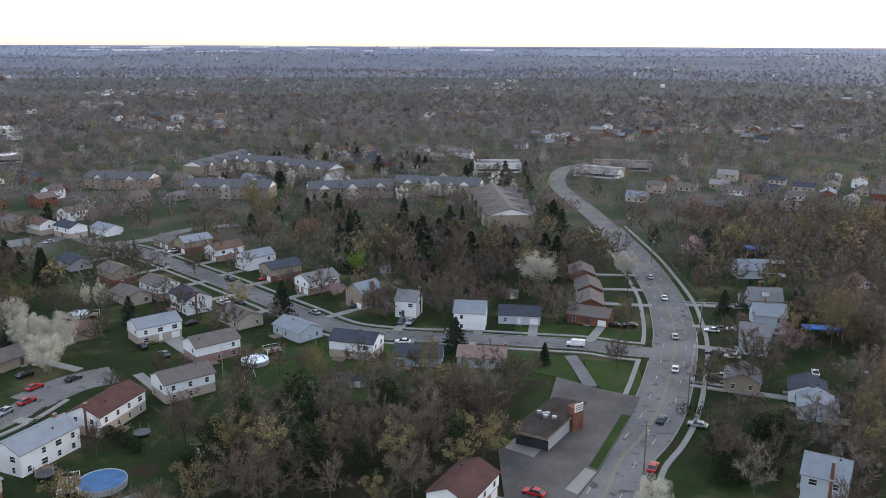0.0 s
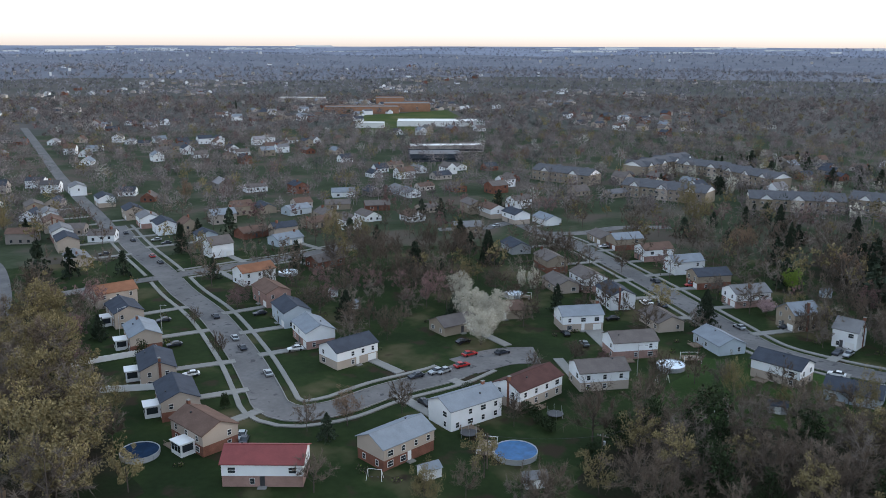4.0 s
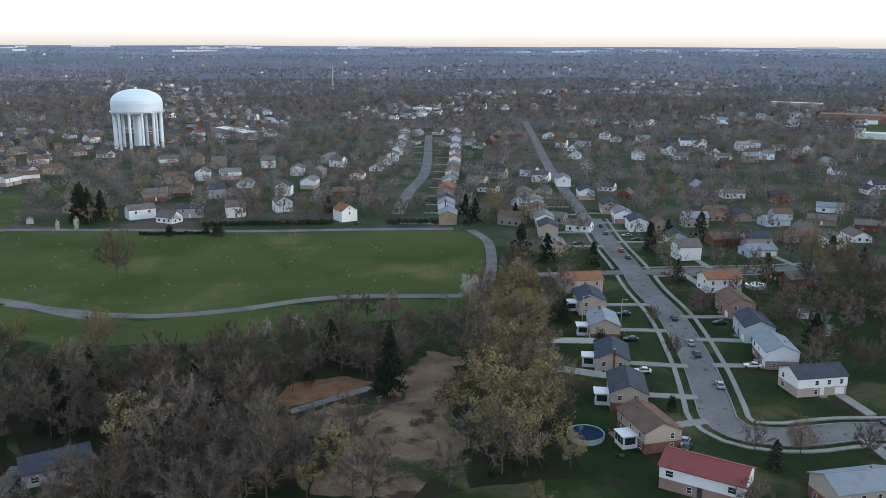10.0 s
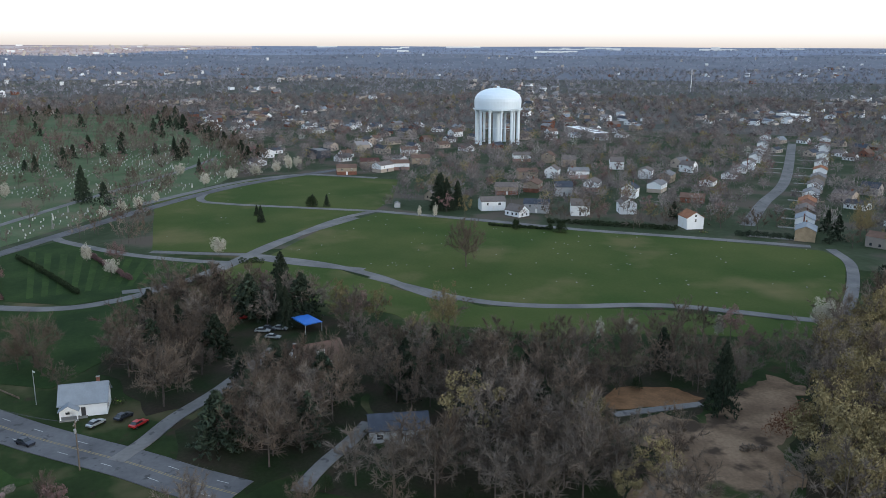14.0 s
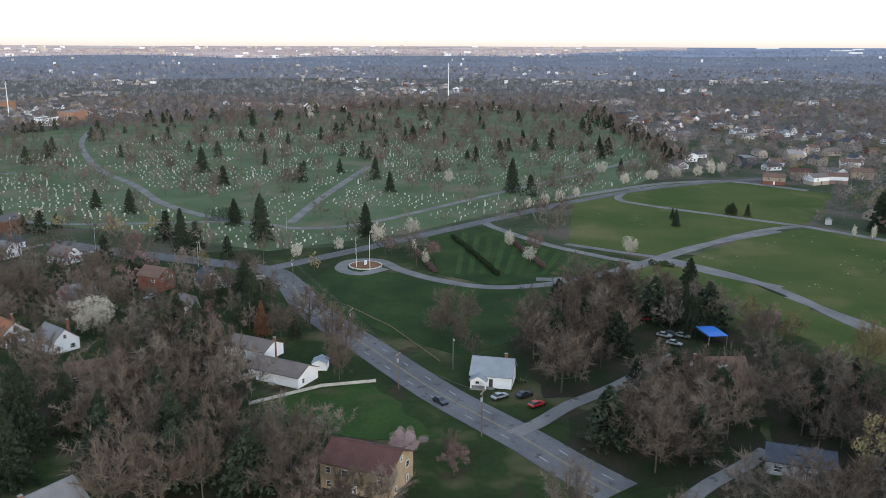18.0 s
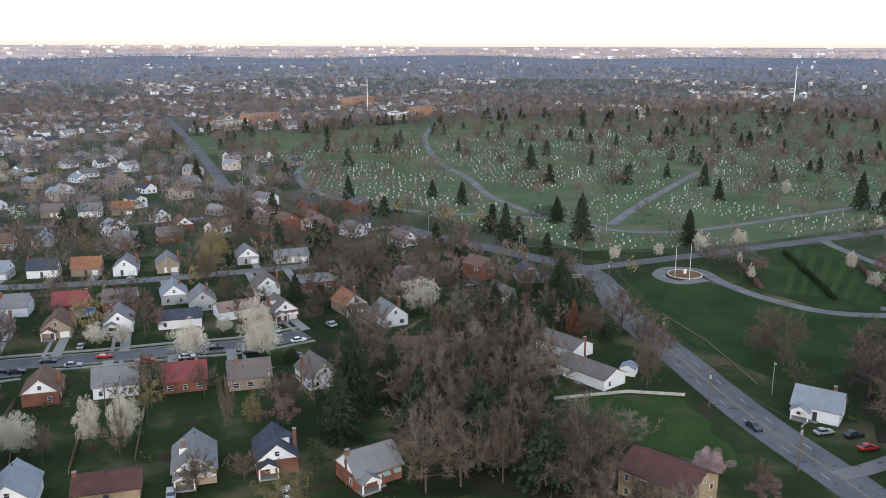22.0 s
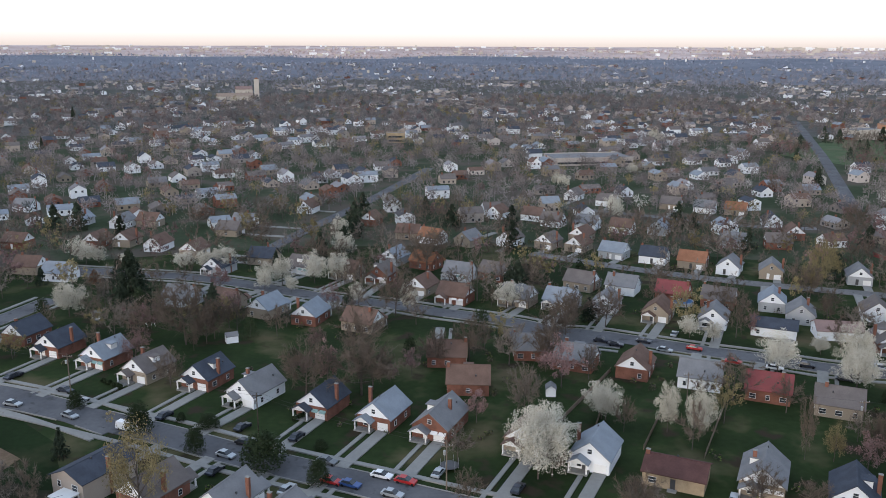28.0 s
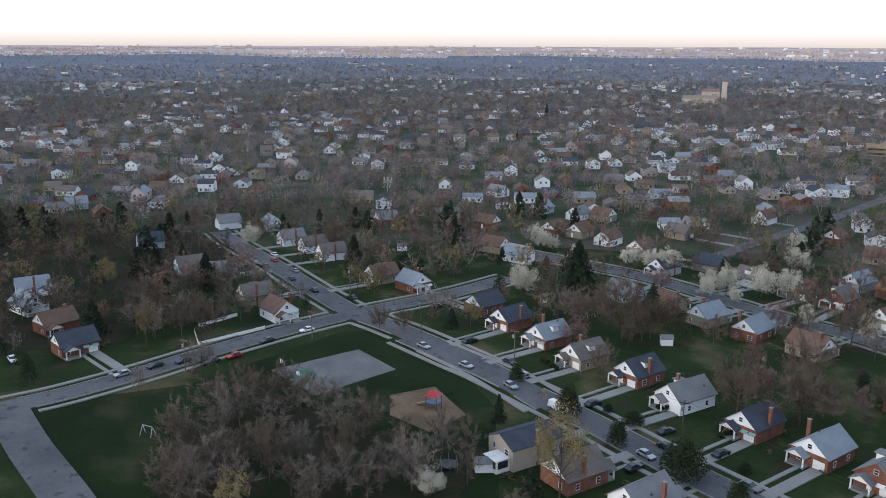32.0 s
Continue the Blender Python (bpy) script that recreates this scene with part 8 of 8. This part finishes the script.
for _ in range(95):
    # the city's towers
    far_hall(151 + rk.gauss(0, 2.6), rk.uniform(4150, 4450), rk.uniform(8, 22), 12, rk.uniform(5, 15) + (5 if rk.random() < 0.15 else 0), rk.choice((0, 2, 2)))
for a, L, H in ((176.5, 8, 16), (203, 12, 14), (199, 26, 9), (165, 30, 10), (170, 14, 13), (186, 10, 11)):
    far_hall(a, 4300, L, 12, H, 2)
tagged(new("skyline", mesh("skyline", fv, ff, [WHITE, FAR_WALL, PALE_STONE], fi)), "far pale halls and a low city skyline", "skyline", kind="stuff")


# ---- woods ----
rnd = random.Random(5)


CLEAR = [(83.4, -173.0, 14), (114.7, -180.4, 16), (-170.5, 6.5, 10), (-174.7, 0.7, 9), (-161.5, -7.5, 5), (-231.7, -17.5, 13), (-221.9, -12.7, 12), (-233.9, -26.5, 12), (-184.6, -38.6, 9), (-180.2, 70.8, 9), (-177.6, -42.5, 9), (-193.9, -65.7, 12), (-240.5, -24.8, 14)]
for x, y, r in CLEAR:
    claim(x, y, r)


def fill(zone, spacing, kinds, hmin, hmax, label):
    xs, ys = [p[0] for p in zone], [p[1] for p in zone]
    n = int((max(xs) - min(xs)) * (max(ys) - min(ys)) / spacing ** 2)
    spots = []
    for _ in range(n):
        x, y = rnd.uniform(min(xs), max(xs)), rnd.uniform(min(ys), max(ys))
        if math.hypot(x, y) > 105 and inside(x, y, zone) and free(x, y) and (not inside(x, y, DIRT) or rnd.random() < 0.13):
            h = rnd.uniform(hmin, hmax)
            spots.append((rnd.choice(kinds), x, y, h, h * rnd.uniform(0.85, 1.15)))
            claim(x, y, 1.5)
    thicket("woodland", spots, label)


fill(WOOD_SOUTH, 4.4, ["bare", "bare", "grey", "bare", "bare", "magnolia", "bud"], 6, 12, "dense bare brown wood behind the back gardens")
fill(WOOD_CREEK, 4.2, ["bare", "bare", "grey", "bare", "bare", "conifer", "bare"], 7, 13, "dark bare wood below the memorial park")
fill(WOOD_LOW, 4.2, ["bare", "grey", "bare", "bare", "grey", "bud"], 9, 16, "grey bare wood on the low ground")
fill(WOOD_BELT, 4.6, ["bud", "bare", "bud", "bud", "grey", "bud"], 9, 16, "belt of tall trees budding olive yellow")
fill(WOOD_DELL, 4.0, ["bare", "grey", "conifer", "bare", "bare"], 9, 15, "bare and evergreen trees between two drives")
fill(WOOD_HILL, 6.6, ["bare", "bare", "grey", "conifer", "bare", "bare"], 9, 15, "tall bare trees mixed with evergreens")
fill(WOOD_ROW, 5.0, ["bare", "grey"], 9, 14, "thin bare trees behind a red-roofed house")
fill(WOOD_PIKE, 4.6, ["bare", "grey", "bare", "bare", "conifer", "bare"], 9, 16, "bare roadside wood")
fill(WOOD_PARK, 5.4, ["bare", "grey", "bare", "bare", "grey"], 7, 11, "bare trees at the edge of a small park")
fill(WOOD_MID, 5.6, ["bare", "orange", "grey", "bud", "bare", "grey", "bare", "grey", "bare", "grey", "conifer"], 8, 14, "dark bare wood behind a row of houses")
fill(WOOD_EAST, 6.2, ["bare", "grey", "grey", "bud", "bare", "grey", "orange"], 9, 15, "bare trees on a hillside of scattered houses")
fill(WOOD_GLEN, 8.5, ["bare", "bare", "bud", "bare", "grey", "orange", "bare", "conifer"], 7, 12, "dark wood round a few houses")

for zone in (WOOD_CREEK, WOOD_SOUTH, WOOD_DELL, WOOD_PIKE, WOOD_HILL, WOOD_LOW, WOOD_BELT):
    fill(zone, 6.5, ["magnolia", "magnolia", "bare"], 2, 4.5, "low dark evergreen undergrowth in the woods")

fill(FLATS, 13.0, ["bare", "grey", "blossom", "bud", "grey", "conifer"], 6, 11, "bare and blossoming trees round the apartment rows")

# garden trees between the houses: the nearest singly, the rest as one belt
rest, singles = [], 0
for _ in range(3000):
    w, r = radians(rnd.uniform(-34, 240)), math.sqrt(rnd.uniform(140 ** 2, 330 ** 2))
    x, y = -math.sin(w) * r, math.cos(w) * r
    if free(x, y) and not any(inside(x, y, z) for z in WOODS + OPEN + [LAWN_PARK]) and rnd.random() < 0.42:
        h = rnd.uniform(6, 12.5)
        kind = rnd.choice(["bare", "bare", "bare", "grey", "grey", "bare", "bud", "redbud", "conifer", "magnolia"])
        if kind in ("conifer", "magnolia"):
            h *= 0.7
        claim(x, y, 2.2)
        if r < 240 and singles < 60:
            singles += 1
            tree(kind, x, y, h, h * rnd.uniform(0.75, 1.05))
        else:
            rest.append((kind, x, y, h, h * rnd.uniform(0.75, 1.05)))
thicket("garden_trees", rest, "bare garden trees among the houses")

# low shrubs along walls and garden edges
rng = np.random.default_rng(77)
lobes = []
for hx, hy in HOUSES:
    if math.hypot(hx, hy) < 430:
        for _ in range(5):
            a, d = rnd.uniform(0, 6.283), rnd.uniform(6.2, 13)
            x, y = hx + math.cos(a) * d, hy + math.sin(a) * d
            if free(x, y) or d < 7.5:
                q = rnd.uniform(0.5, 1.3)
                lobes += [(x + rnd.uniform(-q, q), y + rnd.uniform(-q, q), q * 0.5, q * 0.8) for _ in range(3)]
sv, sf = [], []
twig_cloud(rng, 30 * len(lobes), lobes, 0.26, 1.4, sv, sf)
tagged(new("shrubs", mesh("shrubs", sv, sf, [TWIGS["magnolia"], TWIGS["bare"], TWIGS["willow"]], [0 if (k // 900) % 3 == 0 else 1 if (k // 900) % 7 else 2 for k in range(len(sf))])), "low garden shrubs beside house walls", "shrubs", kind="stuff")

# ---- far suburb: houses and woods too many to count ----
hv, hf, hi = [], [], []
FAR_HOUSES = []
GRID = []
for turn, az0, az1 in ((-28, -34, 48), (36, 48, 95), (-52, 95, 135), (8, 135, 180), (25, 180, 240)):
    c, q = math.cos(radians(turn)), math.sin(radians(turn))
    for i in range(-170, 171):
        for j in range(-80, 81):
            gx, gy = i * 15.5 + rnd.uniform(-2, 2), j * 34 + (8 if i % 2 else -8) * 1.0 + rnd.uniform(-2, 2)
            x, y = gx * c - gy * q, gx * q + gy * c
            az = math.degrees(math.atan2(-x, y))
            az = az + 360 if az < -90 else az
            if 385 < math.hypot(x, y) < 2500 and az0 <= az < az1:
                GRID.append((x, y, radians(turn)))
rnd.shuffle(GRID)
for x, y, turn in GRID:
    r = math.hypot(x, y)
    if not free(x, y) or any(inside(x, y, z) for z in WOODS + OPEN):
        continue
    az = math.degrees(math.atan2(-x, y)) % 360
    east = az > 330 or az < 20
    if 86 < az < 128 and r < 620:
        continue
    if noise.noise((x / 190, y / 190, 7)) < 0.04 + (0.12 if r > 1200 else 0) + (0.1 if east else 0) - ((0.25 if r < 900 else 0.12) if 140 < az < 250 else 0) or rnd.random() < 0.47 + 0.12 * (r > 1300) + 0.25 * (r > 1900):
        continue
    claim(x, y, 5)
    a = turn + (math.pi / 2 if rnd.random() < 0.5 else 0)
    W, D, E, R = rnd.uniform(9, 13), rnd.uniform(7.5, 9), rnd.choice((3.0, 3.3, 5.0)), rnd.uniform(1.8, 3.2)
    k = len(hv)
    z = land(x, y) - 0.3
    P = [(-W / 2, -D / 2, 0), (W / 2, -D / 2, 0), (W / 2, D / 2, 0), (-W / 2, D / 2, 0), (-W / 2, -D / 2, E), (W / 2, -D / 2, E), (W / 2, D / 2, E), (-W / 2, D / 2, E), (-W / 2, 0, E + R - 0.1), (W / 2, 0, E + R - 0.1)]
    Q = [(-W / 2 - 0.3, -D / 2 - 0.3, E - 0.05), (W / 2 + 0.3, -D / 2 - 0.3, E - 0.05), (W / 2 + 0.3, 0, E + R), (-W / 2 - 0.3, 0, E + R), (W / 2 + 0.3, D / 2 + 0.3, E - 0.05), (-W / 2 - 0.3, D / 2 + 0.3, E - 0.05)]
    for px, py, pz in P + Q:
        hv.append((x + px * math.cos(a) - py * math.sin(a), y + px * math.sin(a) + py * math.cos(a), z + pz))
    for face in ((0, 1, 5, 4), (1, 2, 6, 9, 5), (2, 3, 7, 6), (3, 0, 4, 8, 7)):
        hf.append(tuple(k + i for i in face))
        hi.append(0)
    hi[-4:] = [0 if r > 1100 and rnd.random() < 0.7 else 2 if rnd.random() < (0.15 if east else 0.42) else rnd.choice((0, 3, 4, 5))] * 4
    hf += [(k + 10, k + 11, k + 12, k + 13), (k + 13, k + 12, k + 14, k + 15)]
    hi += [1 if r > 1300 else rnd.choice((1, 6, 7, 6, 9, 9, 8))] * 2
    if r < 1000:
        # dark panes on each wall, a chimney, and a back wing on some
        ca, sa = math.cos(a), math.sin(a)
        for side in range(4):
            length, off = (W, D / 2 + 0.04) if side % 2 == 0 else (D, W / 2 + 0.04)
            tc, ts = (1, 0, -1, 0)[side], (0, 1, 0, -1)[side]
            for u in ((-0.3, 0.02, 0.3) if side % 2 == 0 else (-0.18, 0.22)):
                wz, k2 = rnd.choice((1.3, 1.3, E - 1.4)), len(hv)
                for px, pz in ((u * length - 0.55, wz - 0.6), (u * length + 0.55, wz - 0.6), (u * length + 0.55, wz + 0.6), (u * length - 0.55, wz + 0.6)):
                    qx, qy = px * tc + off * ts, px * ts - off * tc
                    hv.append((x + qx * ca - qy * sa, y + qx * sa + qy * ca, z + 0.3 + pz))
                hf.append((k2, k2 + 1, k2 + 2, k2 + 3))
                hi.append(10)
        if rnd.random() < 0.6:
            k2, cx, cy = len(hv), rnd.uniform(-W / 2.4, W / 2.4), rnd.uniform(-1, 1)
            box(x + cx * ca - cy * sa - 0.4, y + cx * sa + cy * ca - 0.4, z + E, x + cx * ca - cy * sa + 0.4, y + cx * sa + cy * ca + 0.4, z + E + R + 0.9, hv, hf)
            hi += [3] * 6
tagged(new("distant_houses", mesh("distant_houses", hv, hf, [FAR_WALL, FAR_ROOF, WALLS["white"], WALLS["brick"], WALLS["tan"], WALLS["beige"], ROOFS["slate"], ROOFS["brown"], ROOFS["greyblue"], ROOFS["taupe"], GLASS], hi)), "hundreds of small pale and brick houses among bare trees", "houses", kind="stuff")


def woods(name, n, r0, r1, slivers, size, long, tall, mats, label, dens):
    """A far wood: crowns of loose fine twigs."""
    rng = np.random.default_rng(int(r0))
    ang = np.radians(rng.uniform(-34, 240, n))
    r = np.sqrt(rng.uniform(r0 ** 2, r1 ** 2, n))
    spots = []
    for a, q in zip(ang, r):
        x, y = -math.sin(a) * q, math.cos(a) * q
        if (q < 2600 and not free(x, y)) or any(inside(x, y, z) for z in OPEN + ([LAWN_PARK] + WOODS if q < 440 else [])):
            continue
        if rng.random() > dens - 0.35 * noise.noise((x / 190, y / 190, 7)):
            continue
        spots.append((x, y, land(x, y)))
    P = np.array(spots)
    m = len(P)
    h = rng.uniform(*tall, m)
    N = m * slivers
    H, c = np.repeat(h, slivers), np.repeat(P, slivers, axis=0)
    d = rng.normal(size=(N, 3))
    d /= np.linalg.norm(d, axis=1)[:, None]
    d *= (rng.random(N) ** 0.4)[:, None]
    c = c + d * np.stack([H * 0.43, H * 0.43, H * 0.39], axis=1)
    c[:, 2] += H * 0.56
    a = d + rng.normal(size=(N, 3)) * 0.4 + np.array([0, 0, 0.3])
    a /= np.linalg.norm(a, axis=1)[:, None]
    b = np.cross(a, rng.normal(size=(N, 3)))
    b /= np.linalg.norm(b, axis=1)[:, None]
    s = (size * rng.uniform(0.6, 1.4, N))[:, None]
    pts = [np.stack([c - a * s * long / 2 - b * s / 2, c - a * s * long / 2 + b * s / 2, c + a * s * long / 2], axis=1).reshape(-1, 3)]
    owner = [np.repeat(np.arange(m), slivers)]
    if r0 < 800:
        # trunks
        g = np.array([[-0.2, 0, -0.3], [0.2, 0, -0.3], [0, 0, 0]])[None] + P[:, None, :]
        g[:, 2, 2] += h * 0.8
        pts.append(g.reshape(-1, 3))
        owner.append(np.arange(m))
    pts, owner = np.concatenate(pts), np.concatenate(owner)
    pick = np.searchsorted(np.array([0.50, 0.82, 0.90, 0.95, 0.985, 1.0][:len(mats)]), rng.random(m))
    pick = np.minimum(pick, min(len(mats), 6) - 1)
    # crowns on the sun-painted land take the sun-tinted colour
    if mats is HAZE_SUN_WOODS:
        pick = np.where([sun_tinted(x, y) for x, y, _ in spots], 4, np.minimum(pick, 3))
    me = quick_mesh(name, pts, np.arange(len(pts)).reshape(-1, 3), mats, pick[owner], rng.uniform(-1, 1, m)[owner])
    tagged(new(name, me), label, "woods", kind="stuff")


FARMATS = [TWIGS["bare"], TWIGS["grey"], TWIGS["bud"], TWIGS["redbud"], TWIGS["conifer"], TWIGS["blossom"]]
# haze painted in: twigs and needles lighter and greyer than the near ones
SUB_WOODS = [mat("suburb_haze_twigs", (0.176, 0.150, 0.145), 0.95, 0.2, 0.05, 0.5, island=0.15, tone=0.28), mat("suburb_haze_twigs_pale", (0.225, 0.195, 0.190), 0.95, 0.2, 0.05, 0.5, island=0.15, tone=0.28)] + [FARMATS[2], FARMATS[3], mat("suburb_haze_needles", (0.075, 0.088, 0.080), 0.95, 0.2, 0.05, 0.5, island=0.15, tone=0.28), mat("suburb_blossom", (0.40, 0.38, 0.35), 0.95, 0.2, 0.05, 0.5, island=0.15, tone=0.28)]
belt = []
for _ in range(7000):
    # garden trees between the rows of houses
    w, r = radians(rnd.uniform(-34, 240)), math.sqrt(rnd.uniform(250 ** 2, 440 ** 2))
    x, y = -math.sin(w) * r, math.cos(w) * r
    if free(x, y) and not any(inside(x, y, z) for z in OPEN + [LAWN_PARK] + WOODS) and rnd.random() < (0.50 if w < 1.6 else 0.72) - 0.5 * noise.noise((x / 190, y / 190, 7)):
        h = rnd.uniform(6.5, 13)
        belt.append((rnd.choice(("bare", "bare", "grey", "bare", "grey", "grey", "bare", "bud", "redbud", "bare", "grey", "bare", "conifer", "grey")), x, y, h, h * rnd.uniform(0.8, 1.1)))
        claim(x, y, 2)
thicket("garden_belt", belt, "bare garden trees between the rows of houses")
woods("suburb_trees", 11000, 430, 850, 105, 0.36, 4.2, (6.5, 13), SUB_WOODS, "bare brown trees of the middle suburb, greyed for haze, with a few in bloom", 0.88)
woods("distant_trees", 20000, 850, 1450, 34, 0.85, 2.8, (6.5, 13.5), SUB_WOODS, "far bare woods between the houses, greyed for haze", 0.88)
woods("far_trees", 24000, 1450, 2350, 13, 1.5, 2.2, (7, 14), HAZE_MID_WOODS, "woods of the far suburb, tinted grey for haze", 0.9)
woods("backdrop_trees", 26000, 2150, 4200, 8, 2.2, 1.7, (6, 11), HAZE_SUN_WOODS, "woods far off towards the horizon, coloured blue-grey for haze, warm for sun", 0.9)
